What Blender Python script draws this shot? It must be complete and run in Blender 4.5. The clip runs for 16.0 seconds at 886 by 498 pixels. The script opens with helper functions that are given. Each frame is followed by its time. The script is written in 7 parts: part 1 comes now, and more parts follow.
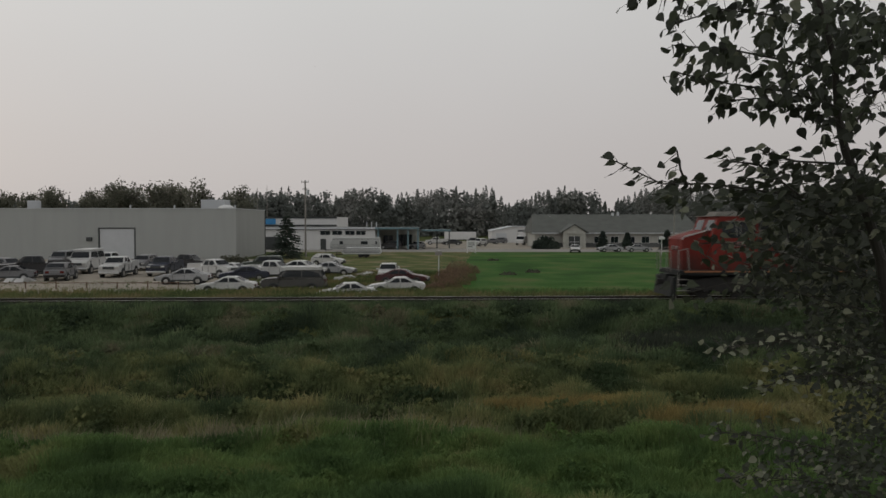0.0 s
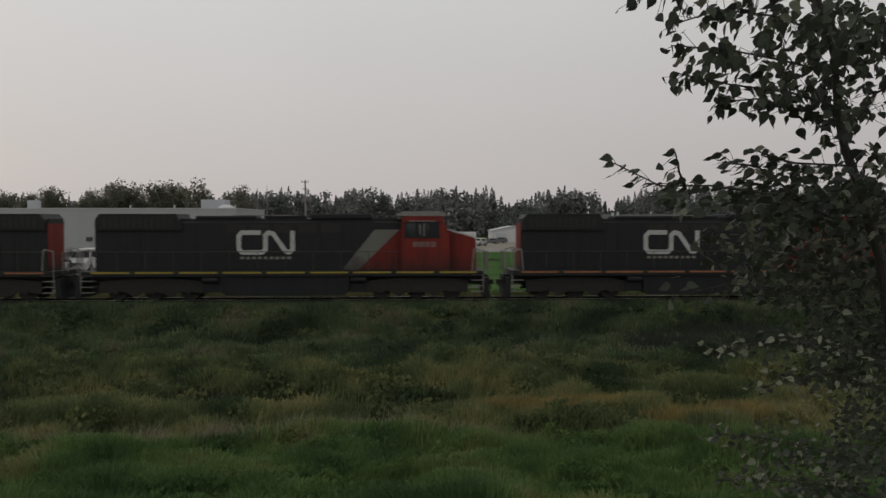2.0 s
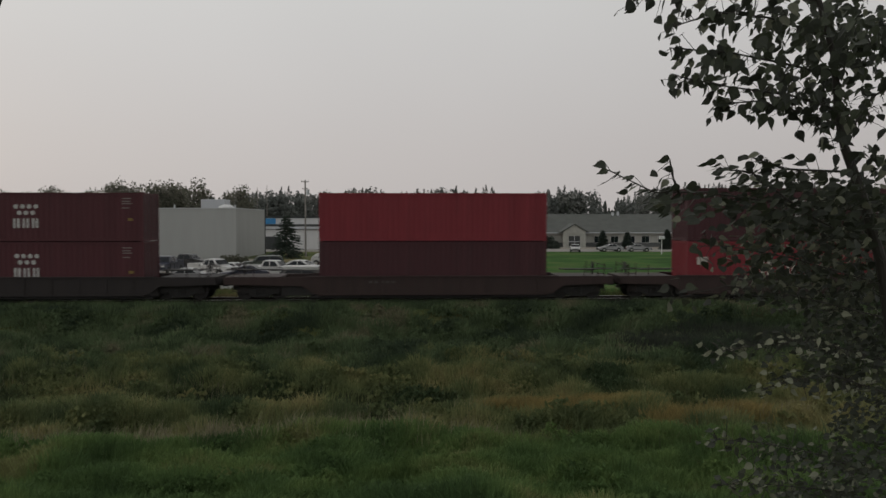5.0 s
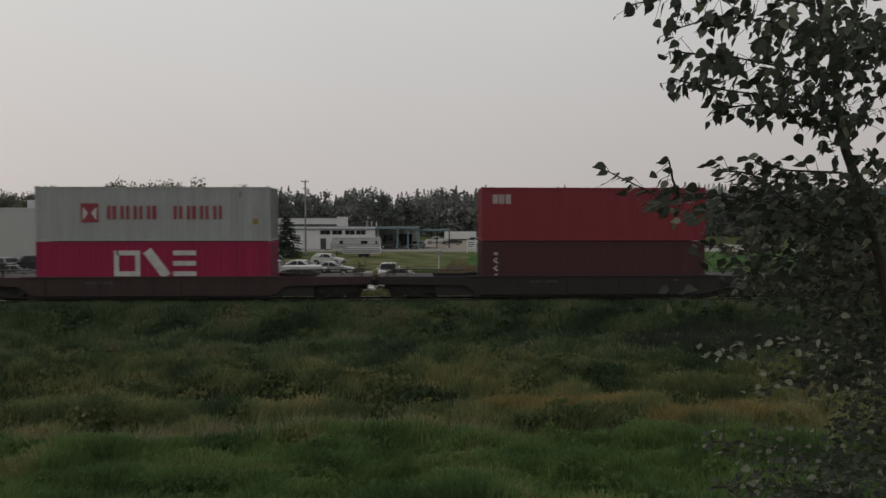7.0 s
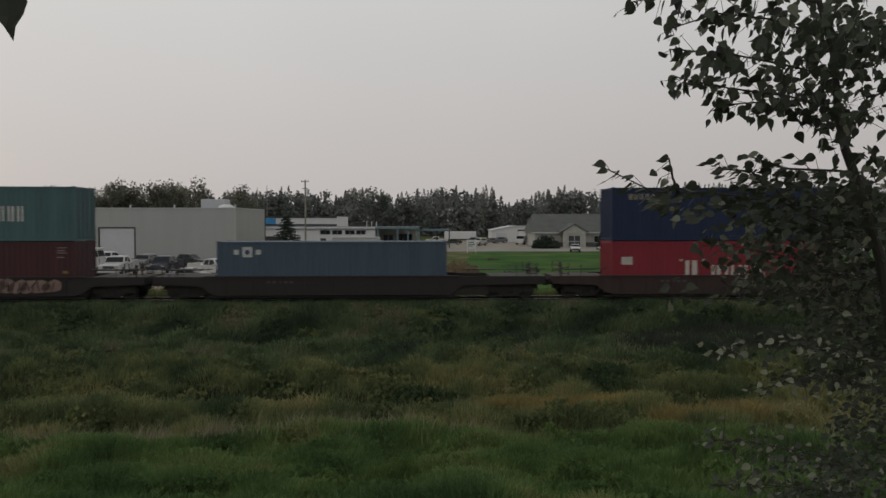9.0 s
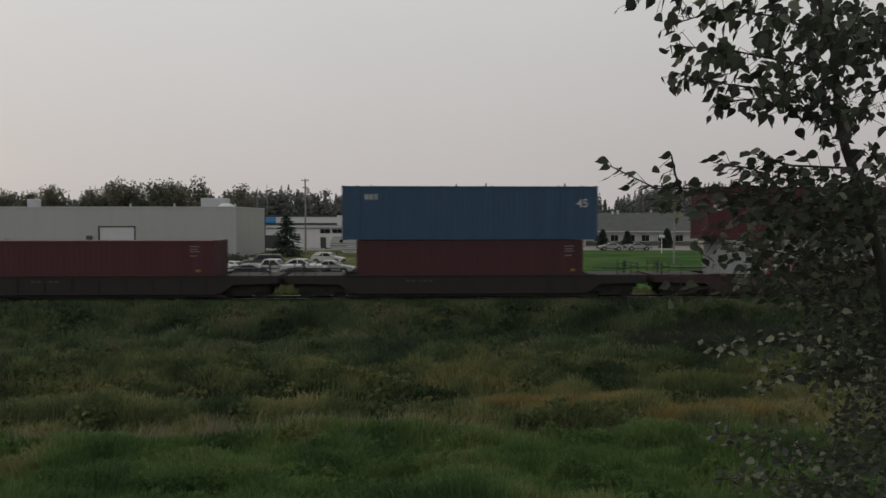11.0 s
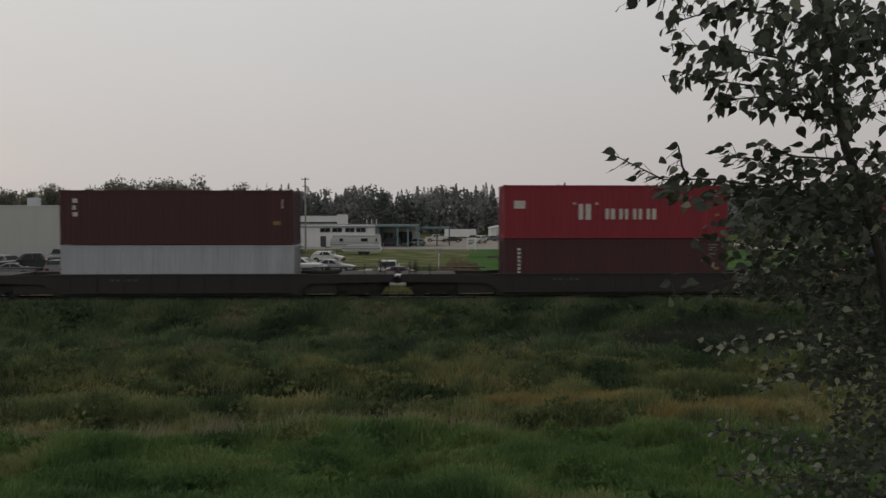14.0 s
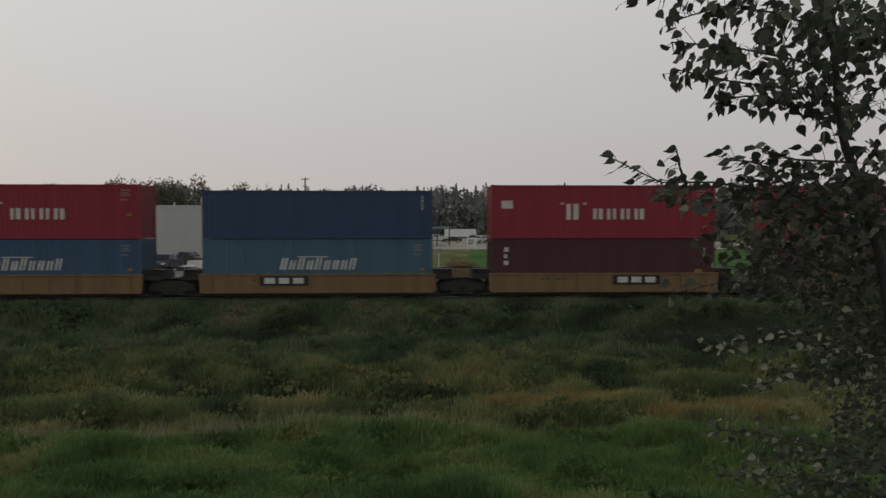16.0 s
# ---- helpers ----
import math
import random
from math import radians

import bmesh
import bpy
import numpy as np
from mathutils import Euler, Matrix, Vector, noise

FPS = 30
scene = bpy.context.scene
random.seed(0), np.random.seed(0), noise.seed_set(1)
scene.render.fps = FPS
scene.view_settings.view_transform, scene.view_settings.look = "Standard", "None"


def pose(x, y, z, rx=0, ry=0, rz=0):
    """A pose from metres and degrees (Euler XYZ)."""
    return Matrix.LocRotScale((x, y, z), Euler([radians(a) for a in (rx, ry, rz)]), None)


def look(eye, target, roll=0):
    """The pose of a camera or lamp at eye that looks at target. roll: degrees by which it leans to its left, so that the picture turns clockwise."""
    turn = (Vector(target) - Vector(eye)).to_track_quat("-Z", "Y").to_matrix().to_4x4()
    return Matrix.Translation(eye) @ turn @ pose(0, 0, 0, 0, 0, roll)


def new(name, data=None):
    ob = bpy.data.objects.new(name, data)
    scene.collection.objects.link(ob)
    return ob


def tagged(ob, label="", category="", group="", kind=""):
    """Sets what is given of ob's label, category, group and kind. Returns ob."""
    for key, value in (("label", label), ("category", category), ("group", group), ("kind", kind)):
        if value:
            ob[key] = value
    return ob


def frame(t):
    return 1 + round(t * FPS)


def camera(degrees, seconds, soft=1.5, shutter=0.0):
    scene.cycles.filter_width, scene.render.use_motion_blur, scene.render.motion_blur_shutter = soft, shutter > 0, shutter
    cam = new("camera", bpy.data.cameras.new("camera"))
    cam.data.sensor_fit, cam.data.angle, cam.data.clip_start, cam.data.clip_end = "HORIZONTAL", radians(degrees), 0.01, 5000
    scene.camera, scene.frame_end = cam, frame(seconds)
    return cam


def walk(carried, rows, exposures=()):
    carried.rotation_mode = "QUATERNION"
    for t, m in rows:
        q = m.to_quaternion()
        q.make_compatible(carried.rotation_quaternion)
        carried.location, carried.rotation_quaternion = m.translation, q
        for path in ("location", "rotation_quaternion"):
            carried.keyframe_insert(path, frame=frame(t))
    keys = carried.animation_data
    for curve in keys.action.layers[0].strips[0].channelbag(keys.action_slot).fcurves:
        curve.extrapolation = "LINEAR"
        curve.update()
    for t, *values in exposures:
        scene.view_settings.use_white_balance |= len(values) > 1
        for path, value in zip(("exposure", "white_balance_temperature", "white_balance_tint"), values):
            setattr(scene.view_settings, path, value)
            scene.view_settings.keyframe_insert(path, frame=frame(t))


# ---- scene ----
# ---------- camera and its path ----------
cam = camera(61.35, 16.0, soft=1.55, shutter=0.15)
EYE_Z = 4.2


def aim(down, turn=0.0, lean=0.0):
    """A pose of the hand-held camera: degrees below level, degrees to the left, lean."""
    return pose(0, 0, EYE_Z, 90 - down, 0, turn) @ pose(0, 0, 0, 0, 0, lean)


walk(cam, [
    (0.0, aim(2.08)), (2.0, aim(2.09)), (4.2, aim(2.10)), (6.3, aim(2.11)), (9.2, aim(2.12)),
    (10.6, aim(2.18)), (11.3, aim(2.22)), (12.0, aim(2.28)), (12.6, aim(2.32)), (14.0, aim(2.29)), (16.0, aim(2.29)),
])

# ---------- world, sun, exposure ----------
world = bpy.data.worlds.new("overcast_evening")
scene.world = world
world.use_nodes = True
wn = world.node_tree
wn.nodes.clear()
w_out = wn.nodes.new("ShaderNodeOutputWorld")
w_sky = wn.nodes.new("ShaderNodeTexSky")
w_sky.sky_type = "NISHITA"
w_sky.sun_disc = False
w_sky.sun_elevation = radians(12)
w_sky.sun_rotation = radians(-60)
w_sky.dust_density = 4.0
w_b1 = wn.nodes.new("ShaderNodeBackground")
w_b1.inputs["Strength"].default_value = 0.05
wn.links.new(w_sky.outputs["Color"], w_b1.inputs["Color"])
w_tc = wn.nodes.new("ShaderNodeTexCoord")
w_sep = wn.nodes.new("ShaderNodeSeparateXYZ")
wn.links.new(w_tc.outputs["Generated"], w_sep.inputs["Vector"])
w_ramp = wn.nodes.new("ShaderNodeValToRGB")
e = w_ramp.color_ramp.elements
e[0].position, e[0].color = 0.0, (0.52, 0.485, 0.475, 1)
e[1].position, e[1].color = 1.0, (0.50, 0.505, 0.51, 1)
for at, col in ((0.10, (0.555, 0.525, 0.515, 1)), (0.22, (0.60, 0.585, 0.575, 1)), (0.34, (0.645, 0.645, 0.63, 1)), (0.55, (0.56, 0.56, 0.555, 1))):
    k = w_ramp.color_ramp.elements.new(at)
    k.color = col
wn.links.new(w_sep.outputs["Z"], w_ramp.inputs["Fac"])
# soft brighter cloud to the west, as the evening light implies
w_side = wn.nodes.new("ShaderNodeMapRange")
w_side.inputs["From Min"].default_value, w_side.inputs["From Max"].default_value = -0.6, 0.6
w_side.inputs["To Min"].default_value, w_side.inputs["To Max"].default_value = 1.10, 0.90
wn.links.new(w_sep.outputs["X"], w_side.inputs["Value"])
w_cloud = wn.nodes.new("ShaderNodeTexNoise")
w_cloud.inputs["Scale"].default_value = 1.6
w_cloud.inputs["Detail"].default_value = 3.0
wn.links.new(w_tc.outputs["Generated"], w_cloud.inputs["Vector"])
w_cm = wn.nodes.new("ShaderNodeMapRange")
w_cm.inputs["To Min"].default_value, w_cm.inputs["To Max"].default_value = 0.92, 1.08
wn.links.new(w_cloud.outputs["Fac"], w_cm.inputs["Value"])
w_mul = wn.nodes.new("ShaderNodeMath")
w_mul.operation = "MULTIPLY"
wn.links.new(w_side.outputs["Result"], w_mul.inputs[0])
wn.links.new(w_cm.outputs["Result"], w_mul.inputs[1])
w_b2 = wn.nodes.new("ShaderNodeBackground")
wn.links.new(w_ramp.outputs["Color"], w_b2.inputs["Color"])
wn.links.new(w_mul.outputs["Value"], w_b2.inputs["Strength"])
w_mix = wn.nodes.new("ShaderNodeMixShader")
w_mix.inputs["Fac"].default_value = 0.92
wn.links.new(w_b1.outputs["Background"], w_mix.inputs[1])
wn.links.new(w_b2.outputs["Background"], w_mix.inputs[2])
wn.links.new(w_mix.outputs["Shader"], w_out.inputs["Surface"])

sun_data = bpy.data.lights.new("sun", "SUN")
sun_data.energy, sun_data.angle, sun_data.color = 0.2, radians(25), (1.0, 0.94, 0.86)
sun = new("sun", sun_data)
sun.matrix_world = look((-60, 30, 60), (0, 40, 0))
scene.view_settings.exposure = 0.0


# ---------- mesh helpers ----------
def part(name, bm, material, parent=None, label=""):
    """Links a bmesh as one mesh object, under a thing if one is given."""
    me = bpy.data.meshes.new(name)
    bm.to_mesh(me)
    bm.free()
    for m in (material if isinstance(material, (list, tuple)) else [material]):
        me.materials.append(m)
    ob = new(name, me)
    ob.parent = parent
    if label:
        ob["label"] = label
    return ob


def box(bm, x0, x1, y0, y1, z0, z1, mat=0):
    v = [bm.verts.new(p) for p in ((x0, y0, z0), (x1, y0, z0), (x1, y1, z0), (x0, y1, z0), (x0, y0, z1), (x1, y0, z1), (x1, y1, z1), (x0, y1, z1))]
    for q in ((0, 3, 2, 1), (4, 5, 6, 7), (0, 1, 5, 4), (1, 2, 6, 5), (2, 3, 7, 6), (3, 0, 4, 7)):
        bm.faces.new([v[i] for i in q]).material_index = mat
    return bm


def boxes(*rows):
    bm = bmesh.new()
    for r in rows:
        box(bm, *r)
    return bm


def rounded(bm, width=0.02, segments=2):
    bmesh.ops.bevel(bm, geom=bm.edges[:], offset=width, segments=segments, profile=0.6, affect="EDGES")
    return bm


def tube(bm, a, b, r0, r1=None, n=8, mat=0):
    """A capped tapered tube from a to b."""
    a, b = Vector(a), Vector(b)
    r1 = r0 if r1 is None else r1
    d = (b - a).normalized()
    u = d.orthogonal().normalized()
    w = d.cross(u)
    rings = []
    for p, r in ((a, r0), (b, r1)):
        rings.append([bm.verts.new(p + (u * math.cos(6.28318 * i / n) + w * math.sin(6.28318 * i / n)) * r) for i in range(n)])
    for i in range(n):
        bm.faces.new((rings[0][i], rings[0][(i + 1) % n], rings[1][(i + 1) % n], rings[1][i])).material_index = mat
    bm.faces.new(rings[0][::-1]).material_index = mat
    bm.faces.new(rings[1]).material_index = mat
    return bm


def prism(bm, outline, y0, y1, mat=0):
    """A side outline of (x, z) points, drawn across from y0 to y1."""
    a = [bm.verts.new((x, y0, z)) for x, z in outline]
    b = [bm.verts.new((x, y1, z)) for x, z in outline]
    n = len(a)
    bm.faces.new(a).material_index = mat
    bm.faces.new(b[::-1]).material_index = mat
    for i in range(n):
        bm.faces.new((a[(i + 1) % n], a[i], b[i], b[(i + 1) % n])).material_index = mat
    bmesh.ops.recalc_face_normals(bm, faces=bm.faces[:])
    return bm


def thing(name, m, label, category, group="", kind=""):
    ob = new(name)
    ob.empty_display_size = 0.3
    ob.matrix_basis = m
    return tagged(ob, label, category, group, kind)


def letters(text, size, material, parent, m, label="", bold=0.0, shear=0.0, stretch=1.0):
    """Lettering as a flat mesh in the x-z plane, centred at m."""
    cu = bpy.data.curves.new("lettering", "FONT")
    cu.body, cu.size, cu.align_x, cu.align_y = text, size, "CENTER", "CENTER"
    cu.offset, cu.shear, cu.extrude, cu.resolution_u = bold, shear, 0.002, 3
    tmp = bpy.data.objects.new("lettering", cu)
    scene.collection.objects.link(tmp)
    bpy.context.view_layer.update()
    me = bpy.data.meshes.new_from_object(tmp.evaluated_get(bpy.context.evaluated_depsgraph_get()))
    bpy.data.objects.remove(tmp)
    bpy.data.curves.remove(cu)
    me.name = "lettering"
    me.transform(Matrix.Diagonal((stretch, 1, 1, 1)))
    me.transform(Matrix.Rotation(radians(90), 4, "X"))
    me.materials.clear()
    me.materials.append(material)
    ob = new("lettering", me)
    ob.parent = parent
    ob.matrix_basis = m
    if label:
        ob["label"] = label
    return ob


# ---------- materials ----------
def mat(name, color, rough=0.7, metal=0.0, vary=0.15, scale=3.0, bump=0.0, fine=40.0, dirt=0.0, dirt_color=(0.06, 0.05, 0.04), streak=False, per_object=0.0, spec=0.5):
    """A worn surface: colour varied at two scales, fine relief and, if wanted, stains."""
    m = bpy.data.materials.new(name)
    m.use_nodes = True
    nt = m.node_tree
    bs = nt.nodes["Principled BSDF"]
    bs.inputs["Roughness"].default_value = rough
    bs.inputs["Metallic"].default_value = metal
    bs.inputs["Specular IOR Level"].default_value = spec
    tc = nt.nodes.new("ShaderNodeTexCoord")
    n1 = nt.nodes.new("ShaderNodeTexNoise")
    n1.inputs["Scale"].default_value, n1.inputs["Detail"].default_value = scale, 5.0
    n2 = nt.nodes.new("ShaderNodeTexNoise")
    n2.inputs["Scale"].default_value, n2.inputs["Detail"].default_value = fine, 3.0
    mp = nt.nodes.new("ShaderNodeMapping")
    nt.links.new(tc.outputs["Object"], mp.inputs["Vector"])
    if streak:
        mp.inputs["Scale"].default_value = (2.2, 2.2, 0.25)
    nt.links.new(mp.outputs["Vector"], n1.inputs["Vector"])
    nt.links.new(tc.outputs["Object"], n2.inputs["Vector"])
    add = nt.nodes.new("ShaderNodeMath")
    add.operation = "MULTIPLY_ADD"
    add.inputs[1].default_value = 0.35
    nt.links.new(n2.outputs["Fac"], add.inputs[0])
    nt.links.new(n1.outputs["Fac"], add.inputs[2])
    mr = nt.nodes.new("ShaderNodeMapRange")
    mr.inputs["From Min"].default_value, mr.inputs["From Max"].default_value = 0.35, 1.0
    mr.inputs["To Min"].default_value, mr.inputs["To Max"].default_value = 1 - vary, 1 + vary
    nt.links.new(add.outputs["Value"], mr.inputs["Value"])
    mul = nt.nodes.new("ShaderNodeVectorMath")
    mul.operation = "SCALE"
    mul.inputs[0].default_value = color
    src = mr.outputs["Result"]
    if per_object:
        oi = nt.nodes.new("ShaderNodeObjectInfo")
        r2 = nt.nodes.new("ShaderNodeMapRange")
        r2.inputs["To Min"].default_value, r2.inputs["To Max"].default_value = 1 - per_object, 1 + per_object
        nt.links.new(oi.outputs["Random"], r2.inputs["Value"])
        mm = nt.nodes.new("ShaderNodeMath")
        mm.operation = "MULTIPLY"
        nt.links.new(src, mm.inputs[0])
        nt.links.new(r2.outputs["Result"], mm.inputs[1])
        src = mm.outputs["Value"]
    nt.links.new(src, mul.inputs["Scale"])
    col = mul.outputs["Vector"]
    if dirt:
        n3 = nt.nodes.new("ShaderNodeTexNoise")
        n3.inputs["Scale"].default_value, n3.inputs["Detail"].default_value, n3.inputs["Roughness"].default_value = scale * 1.7, 8.0, 0.7
        nt.links.new(mp.outputs["Vector"], n3.inputs["Vector"])
        m3 = nt.nodes.new("ShaderNodeMapRange")
        m3.inputs["From Min"].default_value, m3.inputs["From Max"].default_value = 0.5, 0.72
        m3.inputs["To Max"].default_value = dirt
        nt.links.new(n3.outputs["Fac"], m3.inputs["Value"])
        mx = nt.nodes.new("ShaderNodeMix")
        mx.data_type = "RGBA"
        nt.links.new(m3.outputs["Result"], mx.inputs["Factor"])
        nt.links.new(col, mx.inputs["A"])
        mx.inputs["B"].default_value = (*dirt_color, 1)
        col = mx.outputs["Result"]
    nt.links.new(col, bs.inputs["Base Color"])
    if bump:
        bp = nt.nodes.new("ShaderNodeBump")
        bp.inputs["Strength"].default_value, bp.inputs["Distance"].default_value = bump, 0.02
        nt.links.new(n2.outputs["Fac"], bp.inputs["Height"])
        nt.links.new(bp.outputs["Normal"], bs.inputs["Normal"])
    return m


def paint(name, color, dirt=0.25, rough=0.55):
    return mat(name, color, rough, vary=0.14, scale=0.8, fine=25, dirt=dirt, dirt_color=tuple(c * 0.35 + 0.02 for c in color), streak=True, spec=0.2)


STEEL = mat("dark_steel", (0.019, 0.018, 0.017), 0.75, 0.0, 0.3, 4, 0.2, dirt=0.4, dirt_color=(0.045, 0.03, 0.022))
BLACK = mat("black_paint", (0.0135, 0.0155, 0.0155), 0.6, 0, 0.25, 1.5, dirt=0.35, dirt_color=(0.024, 0.022, 0.02), streak=True, spec=0.3)
TYRE = mat("rubber", (0.02, 0.02, 0.02), 0.85, 0, 0.2, 8)
CHROME = mat("bright_metal", (0.55, 0.55, 0.55), 0.3, 0.9, 0.1, 8)
LETTER = mat("white_lettering", (0.46, 0.46, 0.44), 0.6, 0, 0.2, 3, dirt=0.3, dirt_color=(0.22, 0.2, 0.19))
RAILTOP = mat("worn_rail_steel", (0.55, 0.54, 0.52), 0.35, 0.8, 0.15, 6)
RUST = mat("rusty_iron", (0.12, 0.07, 0.045), 0.85, 0.1, 0.35, 6, 0.3)


def glass(name, color=(0.02, 0.025, 0.03)):
    m = bpy.data.materials.new(name)
    m.use_nodes = True
    b = m.node_tree.nodes["Principled BSDF"]
    b.inputs["Base Color"].default_value = (*color, 1)
    b.inputs["Roughness"].default_value = 0.06
    b.inputs["IOR"].default_value = 1.5
    return m


GLASS = glass("dark_window_glass")

# ---------- ground ----------
LOT_Z = -1.4


def smooth(a, b, x):
    k = min(1.0, max(0.0, (x - a) / (b - a)))
    return k * k * (3 - 2 * k)


def track_off(x, y):
    """Metres from the track's centre line, towards the far side."""
    return (y - (40.0 + 1.22)) * 0.9992 - x * 0.04


def near_edge(x):
    """Where the lush near bank drops into the ditch."""
    return 17.9 + 2.3 * math.exp(-((x + 1.5) / 4.6) ** 2) + 0.8 * noise.noise((x * 0.3, 2.0, 0.0)) + 0.35 * noise.noise((x * 0.9, 7.0, 0.0))


def ground_z(x, y):
    d = track_off(x, y)
    if d > 0:
        return -0.25 + smooth(2.2, 6.5, d) * (LOT_Z + 0.25)
    z = -0.25 - smooth(2.2, 7.0, -d) * 1.35
    z -= smooth(9.0, 14.0, -d) * 0.35
    z += smooth(19.0, 30.0, -d) * 0.9
    if y < 30:
        e = y - near_edge(x)
        z += 0.38 * math.exp(-((e + 0.7) / 1.1) ** 2) - 0.30 * math.exp(-((e - 1.8) / 1.3) ** 2)
        z += 0.25 * math.exp(-((y - 28.3 - 0.6 * math.sin(x * 0.45)) / 0.9) ** 2) - 0.35 * math.exp(-((y - 25.2 - 0.5 * math.sin(x * 0.4)) / 1.1) ** 2) + 0.2 * math.exp(-((y - 22.3) / 0.8) ** 2)
    if d < -3:
        k = smooth(3, 7, -d)
        z += k * (0.20 * noise.noise((x * 0.22, y * 0.22, 1.0)) + 0.30 * noise.noise((x * 0.55, y * 0.75, 4.0)) + 0.08 * noise.noise((x * 1.4, y * 1.6, 6.0)))
    return z


def axis(lo, hi, dense_lo, dense_hi, fine, growth=1.25):
    out = [dense_lo]
    while out[-1] < dense_hi:
        out.append(out[-1] + fine)
    st = fine
    while out[-1] < hi:
        st *= growth
        out.append(out[-1] + st)
    st = fine
    while out[0] > lo:
        st *= growth
        out.insert(0, out[0] - st)
    return out


def build_ground():
    xs = axis(-2500, 2500, -30, 30, 0.5)
    ys = axis(-400, 4000, 4, 50, 0.5)
    verts = [(x, y, ground_z(x, y)) for y in ys for x in xs]
    n = len(xs)
    faces = [(j * n + i, j * n + i + 1, (j + 1) * n + i + 1, (j + 1) * n + i) for j in range(len(ys) - 1) for i in range(n - 1)]
    me = bpy.data.meshes.new("ground")
    me.from_pydata(verts, [], faces)
    me.polygons.foreach_set("use_smooth", [True] * len(faces))
    ob = new("ground", me)
    me.materials.append(GRASS_SOIL)
    return tagged(ob, "uneven grassy ground with a ditch beside the railway bank", "ground", kind="structure")


def meadow(name, bands, rough=0.9, scale=0.25):
    """Vegetation colours mixed by large and small noise in the place's own metres."""
    m = bpy.data.materials.new(name)
    m.use_nodes = True
    nt = m.node_tree
    bs = nt.nodes["Principled BSDF"]
    bs.inputs["Roughness"].default_value = rough
    bs.inputs["Specular IOR Level"].default_value = 0.03
    tc = nt.nodes.new("ShaderNodeTexCoord")
    n1 = nt.nodes.new("ShaderNodeTexNoise")
    n1.inputs["Scale"].default_value, n1.inputs["Detail"].default_value = scale, 6.0
    nt.links.new(tc.outputs["Object"], n1.inputs["Vector"])
    rp = nt.nodes.new("ShaderNodeValToRGB")
    els = rp.color_ramp.elements
    els[0].position, els[0].color = bands[0][0], (*bands[0][1], 1)
    els[1].position, els[1].color = bands[-1][0], (*bands[-1][1], 1)
    for at, c in bands[1:-1]:
        els.new(at).color = (*c, 1)
    nt.links.new(n1.outputs["Fac"], rp.inputs["Fac"])
    n2 = nt.nodes.new("ShaderNodeTexNoise")
    n2.inputs["Scale"].default_value, n2.inputs["Detail"].default_value = 9.0, 4.0
    nt.links.new(tc.outputs["Object"], n2.inputs["Vector"])
    gi = nt.nodes.new("ShaderNodeNewGeometry")
    ad = nt.nodes.new("ShaderNodeMath")
    ad.operation = "MULTIPLY_ADD"
    ad.inputs[1].default_value = 0.6
    nt.links.new(gi.outputs["Random Per Island"], ad.inputs[0])
    nt.links.new(n2.outputs["Fac"], ad.inputs[2])
    mr = nt.nodes.new("ShaderNodeMapRange")
    mr.inputs["From Min"].default_value, mr.inputs["From Max"].default_value = 0.3, 1.3
    mr.inputs["To Min"].default_value, mr.inputs["To Max"].default_value = 0.6, 1.4
    nt.links.new(ad.outputs["Value"], mr.inputs["Value"])
    sc = nt.nodes.new("ShaderNodeVectorMath")
    sc.operation = "SCALE"
    nt.links.new(rp.outputs["Color"], sc.inputs[0])
    nt.links.new(mr.outputs["Result"], sc.inputs["Scale"])
    nt.links.new(sc.outputs["Vector"], bs.inputs["Base Color"])
    return m


GRASS_SOIL = meadow("rough_grass", [(0.3, (0.04, 0.055, 0.02)), (0.5, (0.06, 0.075, 0.026)), (0.7, (0.085, 0.085, 0.035))])
build_ground()

# ---------- the railway ----------
TRACK_TURN = 2.2924
TC, TS = math.cos(radians(TRACK_TURN)), math.sin(radians(TRACK_TURN))


def on_track(s, off=0.0, z=0.0):
    """The pose at s metres along the track from the point before the camera, off metres beyond its centre line."""
    o = off + 1.22
    return pose(s * TC - o * TS, 40.0 + s * TS + o * TC, z, 0, 0, TRACK_TURN)


# train position by time: metres travelled along the track
RUN = [(0.0, 14.3), (0.5, 0.0), (1.0, -13.33), (1.5, -26.70), (2.0, -39.86), (2.5, -53.14), (3.0, -66.50), (3.5, -80.40), (4.0, -93.62),
       (4.2, -98.85), (5.2, -125.45), (6.3, -154.69), (6.5, -160.10), (7.0, -174.05), (7.5, -187.33), (8.0, -200.50), (8.5, -213.84), (9.0, -227.09),
       (9.2, -232.42), (10.2, -259.0), (11.3, -288.28), (11.5, -293.58), (12.0, -306.65), (12.5, -319.81), (13.0, -333.09), (13.5, -346.35),
       (14.0, -360.45), (14.5, -373.62), (15.0, -386.92), (15.5, -400.07), (16.0, -413.35)]
ROLLING = []
DRIVING = []
SWAYING = []


def rolling(ob, place, z=0.0):
    """Notes a thing that runs with the train, place metres behind the train's zero mark."""
    ob.matrix_basis = on_track(place + 14.3, 0, z)
    ROLLING.append((ob, place, z))
    return ob


